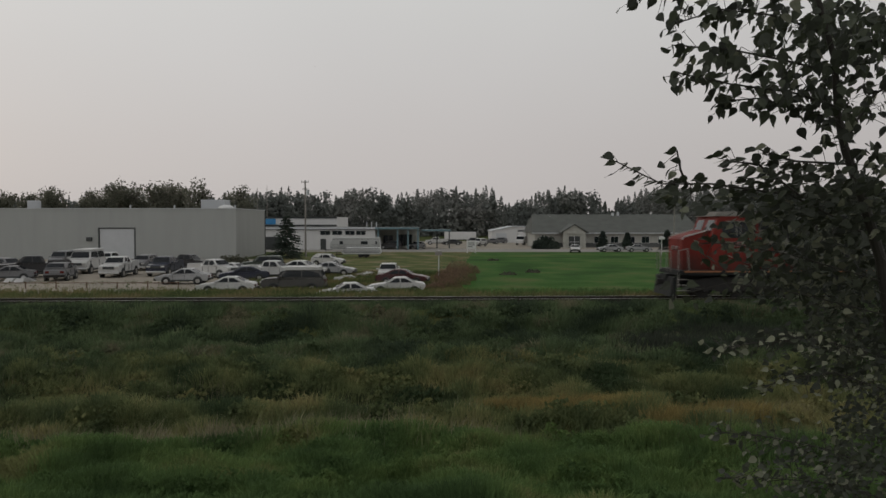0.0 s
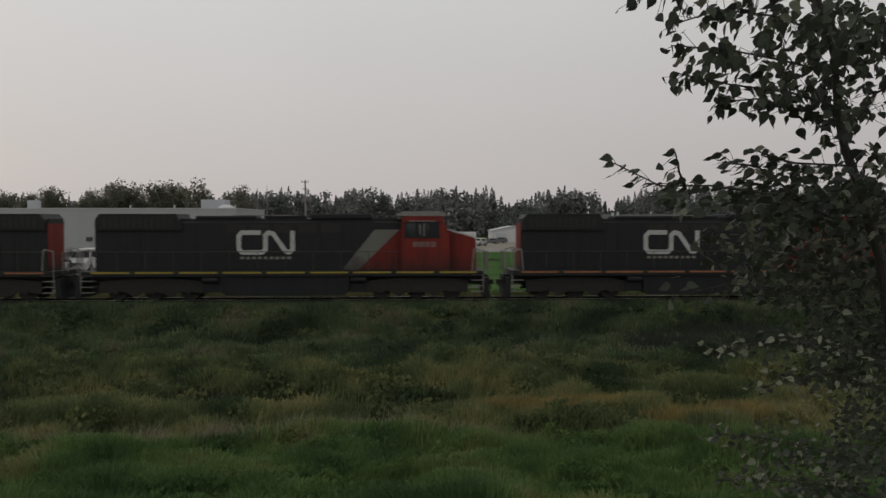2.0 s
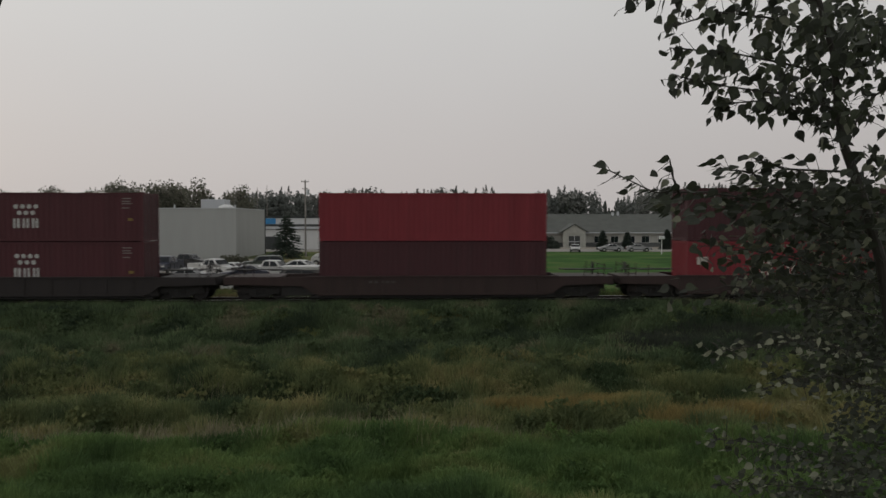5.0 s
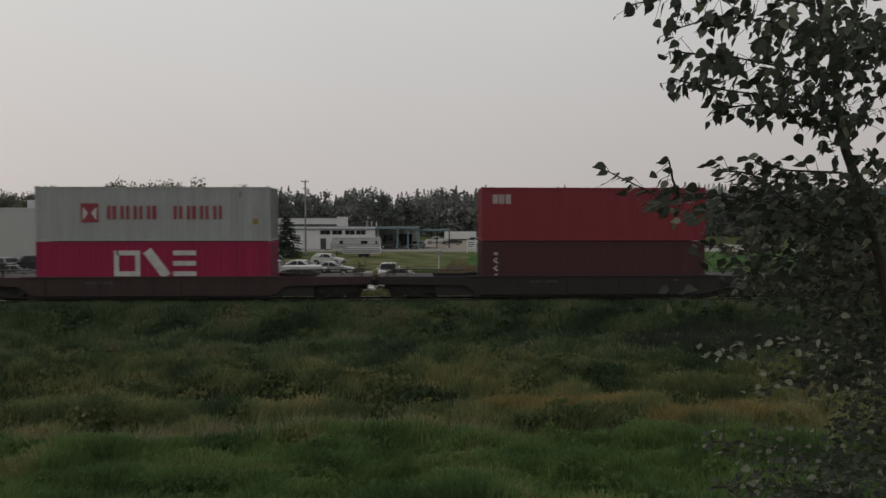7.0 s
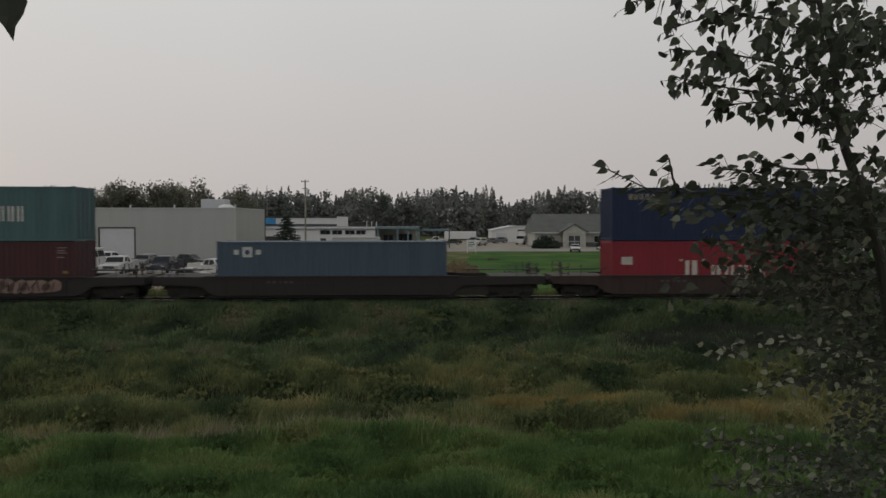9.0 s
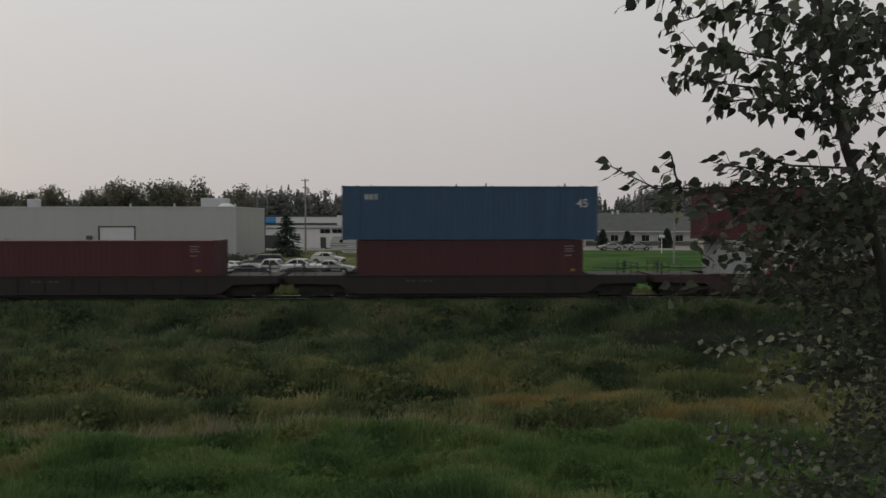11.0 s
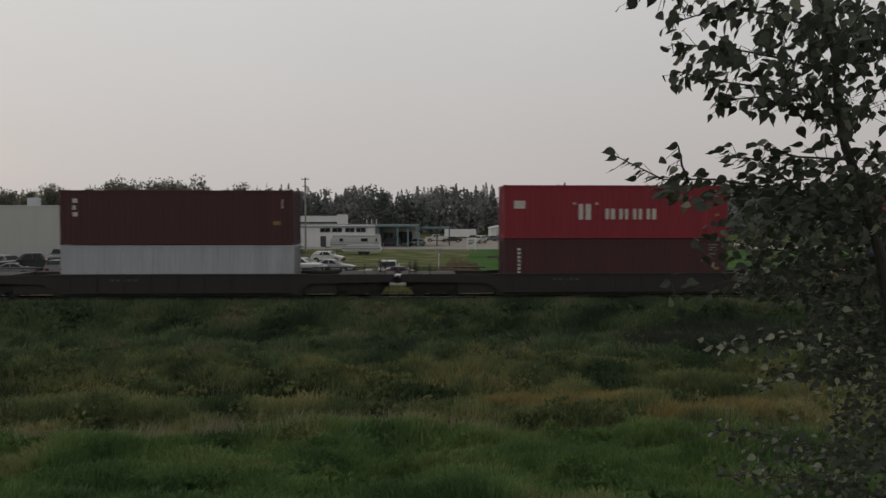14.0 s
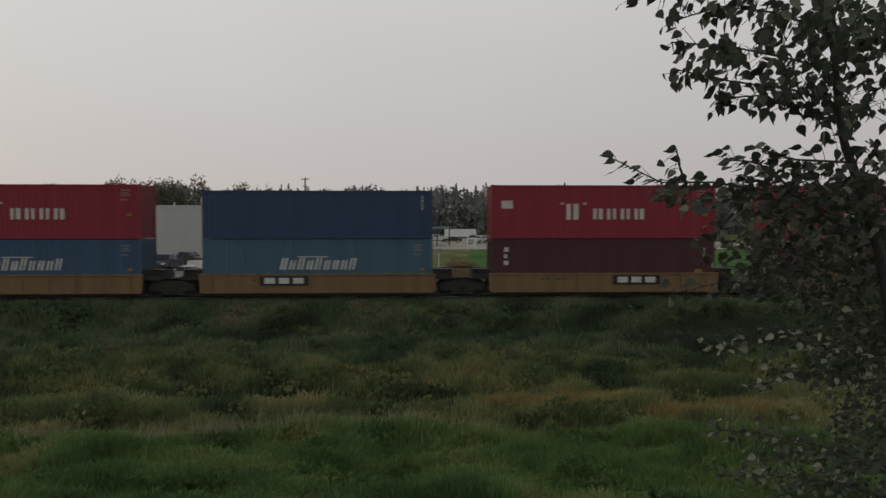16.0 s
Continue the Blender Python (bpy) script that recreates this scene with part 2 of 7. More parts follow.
# ---------- the train: containers ----------
def corrugated_side(bm, x0, x1, z0, z1, y, depth, pitch=0.278, flip=1):
    """A trapezoid-ribbed steel sheet between x0 and x1; ribs lie depth behind y."""
    n = int((x1 - x0) / pitch)
    w = (x1 - x0) / n
    pts = []
    for i in range(n):
        a = x0 + i * w
        pts += [(a, y), (a + w * 0.26, y), (a + w * 0.5, y + flip * depth), (a + w * 0.76, y + flip * depth)]
    pts.append((x1, y))
    lo = [bm.verts.new((px, py, z0)) for px, py in pts]
    hi = [bm.verts.new((px, py, z1)) for px, py in pts]
    for i in range(len(pts) - 1):
        q = (lo[i], lo[i + 1], hi[i + 1], hi[i])
        bm.faces.new(q if flip > 0 else q[::-1])


GALV = mat("dull_galvanised_bar", (0.10, 0.10, 0.10), 0.5, 0.3, 0.2, 6)


def container(place, z, length, height, color, label, post=None):
    """A shipping container: ribbed walls, roof, rails, corner posts and castings, doors with lock bars."""
    w = 2.438
    hw = w / 2
    top = thing("shipping_container", Matrix(), label, "container", "containers on the train")
    bm = bmesh.new()
    p = 0.16
    corrugated_side(bm, p, length - p, 0.16, height - 0.11, -hw + 0.012, 0.028)
    part("wall", bm, color, top)
    bm = bmesh.new()
    corrugated_side(bm, p, length - p, 0.16, height - 0.11, hw - 0.012, 0.036, flip=-1)
    part("wall", bm, color, top)
    part("roof", boxes((0.05, length - 0.05, -hw + 0.04, hw - 0.04, height - 0.05, height - 0.02)), color, top)
    part("floor", boxes((0.1, length - 0.1, -hw + 0.06, hw - 0.06, 0.1, 0.16)), color, top)
    # front end wall, ribbed by upright bars
    end = part("end_wall", boxes((0.05, 0.08, -hw + 0.1, hw - 0.1, 0.16, height - 0.1)), color, top)
    for i in range(8):
        yy = -hw + 0.25 + i * 0.27
        part("rib", boxes((0.025, 0.049, yy, yy + 0.12, 0.18, height - 0.12)), color, end)
    for yy in (-hw, hw - 0.09):
        part("rail", boxes((0.15, length - 0.15, yy, yy + 0.09, 0.02, 0.17)), color, top)
        part("rail", boxes((0.15, length - 0.15, yy, yy + 0.09, height - 0.12, height - 0.03)), color, top)
    for xx in (0.0, length - 0.13):
        part("rail", boxes((xx, xx + 0.13, -hw + 0.14, hw - 0.14, 0.02, 0.15)), color, top)
        part("rail", boxes((xx, xx + 0.13, -hw + 0.14, hw - 0.14, height - 0.14, height - 0.03)), color, top)
    inset = max(0.0, (length - 12.19) / 2)
    for xx in ([inset, length - 0.16 - inset] if not inset else [0.0, inset, length - 0.16 - inset, length - 0.16]):
        for yy in (-hw - 0.003, hw - 0.15):
            part("corner_post", boxes((xx, xx + 0.16, yy, yy + 0.153, 0.12, height - 0.12)), color, top)
            for zz in (0.0, height - 0.12):
                part("corner_casting", boxes((xx - 0.004, xx + 0.17, yy - 0.004, yy + 0.157, zz, zz + 0.12)), post or color, top)
    for k in (0, 1):
        y0 = -hw + 0.12 + k * 1.1
        door = part("door", boxes((length - 0.07, length - 0.03, y0, y0 + 1.08, 0.17, height - 0.14)), color, top)
        bm = bmesh.new()
        for q in (0.28, 0.78):
            tube(bm, (length - 0.005, y0 + q, 0.1), (length - 0.005, y0 + q, height - 0.1), 0.02, n=6)
        part("lock_bar", bm, GALV, door)
    rolling(top, place, z)
    top["size"] = (length, height)
    return top


def mark(top, name, bm, material, label=""):
    return part(name, bm, material, top, label)


def sign(top, text, x, z, size, material, bold=0.0, shear=0.0, stretch=1.0):
    return letters(text, size, material, top, pose(x, -1.219 - 0.022, z), "", bold, shear, stretch)


def flat_poly(pts, y):
    bm = bmesh.new()
    prism(bm, pts, y - 0.004, y)
    return bm


PAINT = {
    "navy": paint("navy_container_paint", (0.017, 0.028, 0.066)),
    "orange": paint("orange_container_paint", (0.285, 0.082, 0.018), 0.3),
    "maroon": paint("maroon_container_paint", (0.083, 0.029, 0.034)),
    "brown": paint("brown_red_container_paint", (0.067, 0.027, 0.031), 0.4),
    "red": paint("red_container_paint", (0.212, 0.027, 0.038), 0.3),
    "crimson": paint("crimson_container_paint", (0.20, 0.032, 0.040), 0.25),
    "white": paint("off_white_container_paint", (0.303, 0.314, 0.308), 0.3),
    "pale": paint("pale_grey_container_paint", (0.34, 0.35, 0.37), 0.25),
    "magenta": paint("magenta_container_paint", (0.270, 0.018, 0.062), 0.3),
    "teal": paint("teal_container_paint", (0.072, 0.130, 0.136), 0.35),
    "slate": paint("slate_blue_container_paint", (0.066, 0.094, 0.126), 0.3),
    "blue": paint("blue_container_paint", (0.042, 0.082, 0.138), 0.25),
    "steelblue": paint("grey_blue_container_paint", (0.056, 0.108, 0.15), 0.25),
    "darkblue": paint("dark_blue_container_paint", (0.030, 0.056, 0.105), 0.25),
}
RED_INK = mat("red_lettering", (0.205, 0.022, 0.034), 0.6, 0, 0.15, 3)
BLUE_INK = mat("blue_lettering", (0.022, 0.035, 0.12), 0.6, 0, 0.15, 3)
BLACK_INK = mat("black_lettering", (0.02, 0.02, 0.02), 0.6, 0, 0.15, 3)
GOLD_INK = mat("dull_gold_lettering", (0.240, 0.216, 0.150), 0.6, 0, 0.15, 3)
CREAM_INK = mat("cream_lettering", (0.450, 0.420, 0.372), 0.6, 0, 0.15, 3)
ORANGE_TAG = mat("yellow_tag", (0.20, 0.14, 0.03), 0.6, 0, 0.1, 3)
mat_dim = mat("dim_lettering", (0.20, 0.18, 0.17), 0.7, 0, 0.2, 4)
HC, ST, L40, L45 = 2.896, 2.591, 12.19, 13.72
Z0 = 0.24
ZU = Z0 + HC + 0.012


def stroke(bm, pts, width, y):
    """A flat painted band of even width along (x, z) points with mitred bends."""
    n = len(pts)
    left, right = [], []
    for i, (x, z) in enumerate(pts):
        a = Vector(pts[i]) - Vector(pts[i - 1]) if i else Vector(pts[1]) - Vector(pts[0])
        b = Vector(pts[i + 1]) - Vector(pts[i]) if i < n - 1 else a
        a, b = a.normalized(), b.normalized()
        t = (a + b).normalized()
        nrm = Vector((-t.y, t.x)) * (width / 2 / max(0.4, t.dot(a)))
        left.append(bm.verts.new((x + nrm.x, y, z + nrm.y)))
        right.append(bm.verts.new((x - nrm.x, y, z - nrm.y)))
    for i in range(n - 1):
        bm.faces.new((right[i], right[i + 1], left[i + 1], left[i]))


def painted_word(top, x, z, height, count, width, material, gap=0, slant=0.0, tall=()):
    """A brand word reduced to a row of plain painted bars, two slim ones for each sign."""
    step = width / count
    for i in range(count):
        if gap and i == int(gap):
            continue
        h = height * (1.25 if i in tall else 1.0)
        zc = z + (h - height) / 2
        for k, (f, w) in enumerate(((0.20, 0.24), (0.62, 0.22 if i % 3 else 0.30))):
            c = x + (i + f) * step
            hh = h
            bm = bmesh.new()
            d = slant * hh / 2
            w2 = w * step / 2
            vs = [bm.verts.new(p) for p in ((c - w2 - d, -1.2245, zc - h / 2), (c + w2 - d, -1.2245, zc - h / 2), (c + w2 + d, -1.2245, zc - h / 2 + hh), (c - w2 + d, -1.2245, zc - h / 2 + hh))]
            bm.faces.new(vs)
            part("painted_bar", bm, material, top)


def spec_bars(top, x, z, rows, material, size=0.12):
    """Small unreadable code marks in an upright column."""
    for i in range(rows):
        part("code_bar", boxes((x, x + size * 1.2, -1.2245, -1.219, z - i * size * 1.6 - size, z - i * size * 1.6)), material, top)


def door_end_bars(top, x, h, material):
    """Fine print near the door end, as small plain bars."""
    for i, (dz, w) in enumerate(((0.35, 0.5), (0.5, 0.42), (0.62, 0.5), (0.85, 0.36))):
        part("small_print", boxes((x, x + w, -1.2245, -1.219, h - dz, h - dz + 0.05)), mat_dim, top)
    part("warning_tag", boxes((x + 0.3, x + 0.55, -1.2245, -1.219, h * 0.42, h * 0.42 + 0.14)), ORANGE_TAG, top)


C = container
# first well car
a = C(70.87, Z0, L40, HC, PAINT["orange"], "orange corrugated steel shipping container in a well car")
mark(a, "emblem", flat_poly([(1.65, 1.1), (2.15, 2.05), (2.62, 2.05), (2.4, 1.62), (2.75, 1.62), (2.95, 2.05), (3.4, 2.05), (2.9, 1.1)], -1.219), BLUE_INK)
painted_word(a, 4.2, 1.45, 0.72, 11, 6.3, BLACK_INK, gap=5, tall=(0, 6, 10))
a = C(70.87, ZU, L40, HC, PAINT["navy"], "dark navy corrugated steel shipping container, stacked on an orange one")
painted_word(a, 0.5, 2.42, 0.3, 5, 1.5, GOLD_INK)
spec_bars(a, 11.6, 2.4, 8, LETTER, 0.07)


def dots(top, x, z):
    for r, c in ((0, 4), (1, 3)):
        for i in range(c):
            bm = bmesh.new()
            tube(bm, (x + (i - (c - 1) / 2) * 0.34, -1.2245, z - r * 0.33), (x + (i - (c - 1) / 2) * 0.34, -1.219, z - r * 0.33), 0.12, n=10)
            part("painted_dot", bm, LETTER, top)


def dotted(place, z, h, label, c="maroon", words=True):
    o = C(place, z, L40, h, PAINT[c], label)
    dots(o, 6.15, h - 0.75)
    if words:
        painted_word(o, 5.45, h - 1.62, 0.5, 3, 1.45, LETTER)
    spec_bars(o, 0.6, h - 0.35, 1, LETTER, 0.16)
    for k in range(4):
        part("code_bar", boxes((0.55 + k * 0.24, 0.73 + k * 0.24, -1.2245, -1.219, h - 0.52, h - 0.38)), LETTER, o)
    door_end_bars(o, 11.1, h, LETTER)
    return o


dotted(92.12, Z0, HC, "maroon corrugated shipping container with white dots, lower of two")
dotted(92.12, ZU, ST, "maroon corrugated shipping container with white dots, upper of two")
a = C(113.51, Z0, L40, HC, PAINT["brown"], "brown-red corrugated shipping container in a well car")
a = C(113.51, ZU, L40, ST, PAINT["crimson"], "faded red corrugated shipping container stacked on a brown one")


def k_red(place, z, h, label, c="red", low=False):
    o = C(place, z, L40, h, PAINT[c], label)
    zz = h * (0.49 if low else 0.50)
    painted_word(o, 3.98, zz, 0.85, 1, 0.95, CREAM_INK)
    painted_word(o, 5.45, zz - 0.12, 0.58, 4, 3.0, CREAM_INK)
    for k in range(4):
        part("painted_bar", boxes((3.75 + (k > 1) * 1.2 + (k % 2) * 0.1, 3.81 + (k > 1) * 1.2 + (k % 2) * 0.1, -1.2245, -1.219, zz + 0.38, zz + 0.5)), CREAM_INK, o)
    part("painted_patch", boxes((0.55, 1.15, -1.2245, -1.219, h * 0.56, h * 0.56 + 0.42)), CREAM_INK, o)
    door_end_bars(o, 11.2, h, LETTER)
    return o


k_red(133.39, Z0, HC, "crimson corrugated shipping container in a well car", "crimson", True)
dotted(133.39, ZU, HC, "dark maroon corrugated shipping container with white dots, stacked on red", "brown")


def red_word_white(place, z, label, low=False):
    o = C(place, z, L40, HC, PAINT["white"], label)
    zz = HC * (0.495 if low else 0.52)
    bm = bmesh.new()
    box(bm, 2.35, 3.25, -1.2245, -1.219, zz - 0.5, zz + 0.5)
    part("emblem", bm, RED_INK, o)
    part("emblem_inlay", flat_poly([(2.45, zz + 0.3), (2.72, zz), (2.45, zz - 0.4)], -1.2246), LETTER, o)
    part("emblem_inlay", flat_poly([(3.15, zz + 0.3), (3.15, zz - 0.4), (2.88, zz)], -1.2246), LETTER, o)
    painted_word(o, 3.65, zz + 0.02, 0.72, 9, 6.2, RED_INK, gap=4)
    part("warning_tag", boxes((11.3, 11.55, -1.2245, -1.219, 0.9, 1.2)), ORANGE_TAG, o)
    spec_bars(o, 10.6, HC - 0.3, 3, BLACK_INK, 0.06)
    return o


a = C(152.68, Z0, L40, HC, PAINT["magenta"], "bright magenta corrugated shipping container in a brown well car")
bm = bmesh.new()
stroke(bm, [(4.15, 2.3), (5.25, 2.3), (5.25, 1.2), (4.15, 1.2), (4.15, 2.42)], 0.26, -1.2245)
part("emblem", bm, LETTER, a, "large white open square mark")
bm = bmesh.new()
stroke(bm, [(5.75, 2.43), (6.75, 1.07)], 0.5, -1.2245)
part("emblem", bm, LETTER, a, "large white slanted band mark")
bm = bmesh.new()
for zz in (2.3, 1.75, 1.2):
    stroke(bm, [(7.1, zz), (8.3, zz)], 0.25, -1.2245)
part("emblem", bm, LETTER, a, "large white barred mark")
red_word_white(152.68, ZU, "off-white corrugated shipping container with red marks, stacked on magenta")

a = C(176.11, Z0, L40, HC, PAINT["brown"], "dark brown-red corrugated shipping container in a well car")
spec_bars(a, 0.7, 2.3, 1, LETTER, 0.14)
for i in range(3):
    bm = bmesh.new()
    stroke(bm, [(0.85, 2.0 - i * 0.42), (0.7, 1.85 - i * 0.42), (0.9, 1.72 - i * 0.42)], 0.08, -1.2245)
    part("painted_bar", bm, LETTER, a)
a = C(176.11, ZU, L40, HC, PAINT["crimson"], "red corrugated shipping container stacked on a brown one")
painted_word(a, 0.6, 2.25, 0.5, 3, 1.05, LETTER)
door_end_bars(a, 11.2, HC, LETTER)

a = C(195.6, Z0, L40, HC, PAINT["brown"], "brown-red corrugated shipping container in a tagged well car")
door_end_bars(a, 11.2, HC, LETTER)
a = C(195.6, ZU, L40, HC, PAINT["teal"], "weathered teal corrugated shipping container with white lettering bars")
painted_word(a, 2.75, 1.45, 0.8, 14, 6.9, LETTER, gap=5)
spec_bars(a, 0.7, 2.65, 7, LETTER, 0.2)

a = C(215.1, Z0, L40, HC, PAINT["slate"], "slate blue corrugated shipping container alone in a well car")
part("painted_patch", boxes((1.35, 1.85, -1.2245, -1.219, 2.05, 2.6)), LETTER, a)
part("painted_dot", tube(bmesh.new(), (1.6, -1.2285, 2.32), (1.6, -1.225, 2.32), 0.14, n=12), BLUE_INK, a)
for xx in (1.02, 2.18):
    part("painted_bar", boxes((xx - 0.13, xx + 0.13, -1.2245, -1.219, 2.2, 2.45)), LETTER, a)

k_red(236.21, Z0, HC, "red corrugated shipping container in a well car", "red", True)
a = C(236.21, ZU, L40, HC, PAINT["navy"], "dark navy corrugated shipping container stacked on a red one")
painted_word(a, 0.9, 2.38, 0.32, 5, 1.5, GOLD_INK)
part("painted_patch", boxes((11.2, 11.5, -1.2245, -1.219, 2.0, 2.35)), LETTER, a)
a = C(256.1, Z0, L40, HC, PAINT["maroon"], "maroon corrugated shipping container alone in a well car")
door_end_bars(a, 10.8, HC, LETTER)

a = C(275.68, Z0, L40, HC, PAINT["brown"], "brown-red corrugated shipping container in a well car")
door_end_bars(a, 11.2, HC, LETTER)
a = C(274.92, ZU, L45, HC, PAINT["blue"], "long blue corrugated shipping container stacked on a shorter brown one")
painted_word(a, 1.2, 2.3, 0.3, 3, 0.75, LETTER)
sign(a, "45", 12.9, 1.95, 0.62, LETTER, 0.01)
red_word_white(295.41, Z0, "off-white corrugated shipping container with red marks in a well car", True)
a = C(294.65, ZU, L45, HC, PAINT["maroon"], "long maroon corrugated shipping container stacked on a white one")
sign(a, "45", 0.55, 1.75, 0.55, LETTER, 0.01)
part("warning_tag", boxes((12.2, 12.5, -1.2245, -1.219, 0.4, 0.5)), ORANGE_TAG, a)


def tex(place, z, h, label):
    o = C(place, z, L40, h, PAINT["brown"], label)
    for i in range(3):
        part("code_bar", boxes((0.68, 0.84 if i % 2 else 0.92, -1.2245, -1.219, h - 0.68 - i * 0.36, h - 0.46 - i * 0.36)), LETTER, o)
    spec_bars(o, 11.55, h - 0.5, 4, LETTER, 0.08)
    part("warning_tag", boxes((11.1, 11.5, -1.2245, -1.219, h * 0.36, h * 0.36 + 0.2)), ORANGE_TAG, o)
    return o


a = C(316.93, Z0, L40, HC, PAINT["brown"], "brown-red corrugated shipping container, lower of a matching pair")
door_end_bars(a, 11.2, 1.6, LETTER)
tex(316.93, ZU, ST, "brown-red corrugated shipping container, upper of a matching pair")
C(340.33, Z0, L40, ST, PAINT["pale"], "pale grey corrugated shipping container in a well car")
tex(340.33, Z0 + ST + 0.012, HC, "brown-red corrugated shipping container stacked on a pale grey one")
a = C(363.72, Z0, L40, HC, PAINT["brown"], "brown-red corrugated shipping container in a well car under a red one")
spec_bars(a, 0.75, 2.4, 7, LETTER, 0.13)
door_end_bars(a, 11.2, HC, LETTER)
k_red(363.72, ZU, HC, "bright red corrugated shipping container stacked on a brown one")


def blue_word(place, label, c):
    o = C(place, Z0, L40, HC, PAINT[c], label)
    painted_word(o, 4.1, 1.52, 0.5, 9, 4.1, LETTER, slant=0.25, tall=(0, 2, 4, 8))
    part("painted_bar", boxes((5.0, 6.6, -1.2245, -1.219, 1.93, 1.98)), LETTER, o)
    door_end_bars(o, 11.2, HC, LETTER)
    return o


blue_word(385.2, "blue corrugated shipping container in a yellow well car", "blue")
k_red(385.2, ZU, HC, "red corrugated shipping container stacked on a blue one")
blue_word(400.6, "grey-blue corrugated shipping container in a yellow well car", "steelblue")
a = C(400.6, ZU, L40, ST, PAINT["darkblue"], "dark blue corrugated shipping container stacked on a lighter one")
spec_bars(a, 11.6, 2.3, 7, LETTER, 0.07)
tex(415.95, Z0, HC, "brown-red corrugated shipping container in a yellow well car")
k_red(415.95, ZU, HC, "red corrugated shipping container with a white patch, stacked on brown")
C(431.3, Z0, L40, HC, PAINT["brown"], "brown-red corrugated container in the last yellow well car")
k_red(431.3, ZU, HC, "red corrugated shipping container above a brown one")


# ---------- the train: well cars ----------
WELL = mat("brown_well_car_paint", (0.018, 0.0135, 0.013), 0.7, 0.05, 0.3, 1.2, dirt=0.5, dirt_color=(0.028, 0.021, 0.019), streak=True)
WELL_RED = mat("oxide_well_car_paint", (0.032, 0.017, 0.015), 0.7, 0.05, 0.3, 1.2, dirt=0.45, dirt_color=(0.04, 0.028, 0.022), streak=True)
YELLOW = mat("grimy_yellow_well_car_paint", (0.15, 0.092, 0.038), 0.65, 0, 0.3, 1.0, dirt=0.5, dirt_color=(0.14, 0.085, 0.03), streak=True)
GRAFFITI = mat("pale_pink_spray_paint", (0.185, 0.120, 0.100), 0.6, 0, 0.3, 3, dirt=0.5, dirt_color=(0.3, 0.18, 0.14))


FAINT = mat("faint_number_paint", (0.06, 0.053, 0.05), 0.7, 0, 0.2, 4)


def bogie(parent, x, solid=False):
    """A freight truck: two wheelsets, a side frame with spring group and bearing caps on each side."""
    tr = part("truck", boxes((x - 0.25, x + 0.25, -0.9, 0.9, 0.42, 0.72)), STEEL, parent)
    part("brake_rigging", boxes((x - 0.85, x + 0.85, -0.6, -0.5, 0.2, 0.62), (x - 0.85, x + 0.85, 0.5, 0.6, 0.2, 0.62), (x - 0.55, x - 0.45, -0.6, 0.6, 0.25, 0.55), (x + 0.45, x + 0.55, -0.6, 0.6, 0.25, 0.55)), STEEL, tr)
    for sx in (-0.89, 0.89):
        bm = bmesh.new()
        for yy in (-0.79, 0.67):
            tube(bm, (x + sx, yy, 0.46), (x + sx, yy + 0.12, 0.46), 0.46, n=20)
        tube(bm, (x + sx, -0.95, 0.46), (x + sx, 0.95, 0.46), 0.09, n=8)
        part("wheelset", bm, STEEL, tr)
    for yy in (-1.02, 0.9):
        bm = bmesh.new()
        prism(bm, [(x - 1.2, 0.34), (x - 1.2, 0.72), (x - 0.5, 0.9), (x + 0.5, 0.9), (x + 1.2, 0.72), (x + 1.2, 0.34), (x + 0.75, 0.42), (x + 0.4, 0.16), (x - 0.4, 0.16), (x - 0.75, 0.42)], yy, yy + 0.12)
        part("side_frame", bm, STEEL, tr)
        bm = bmesh.new()
        for k in (-0.16, 0, 0.16):
            tube(bm, (x + k, yy + 0.0, 0.28), (x + k, yy + 0.0, 0.62), 0.07, n=8)
        part("spring", bm, STEEL, tr)
        for sx in (-0.89, 0.89):
            part("bearing_cap", tube(bmesh.new(), (x + sx, yy - 0.05, 0.46), (x + sx, yy + 0.15, 0.46), 0.13, n=10), STEEL, tr)
    return tr


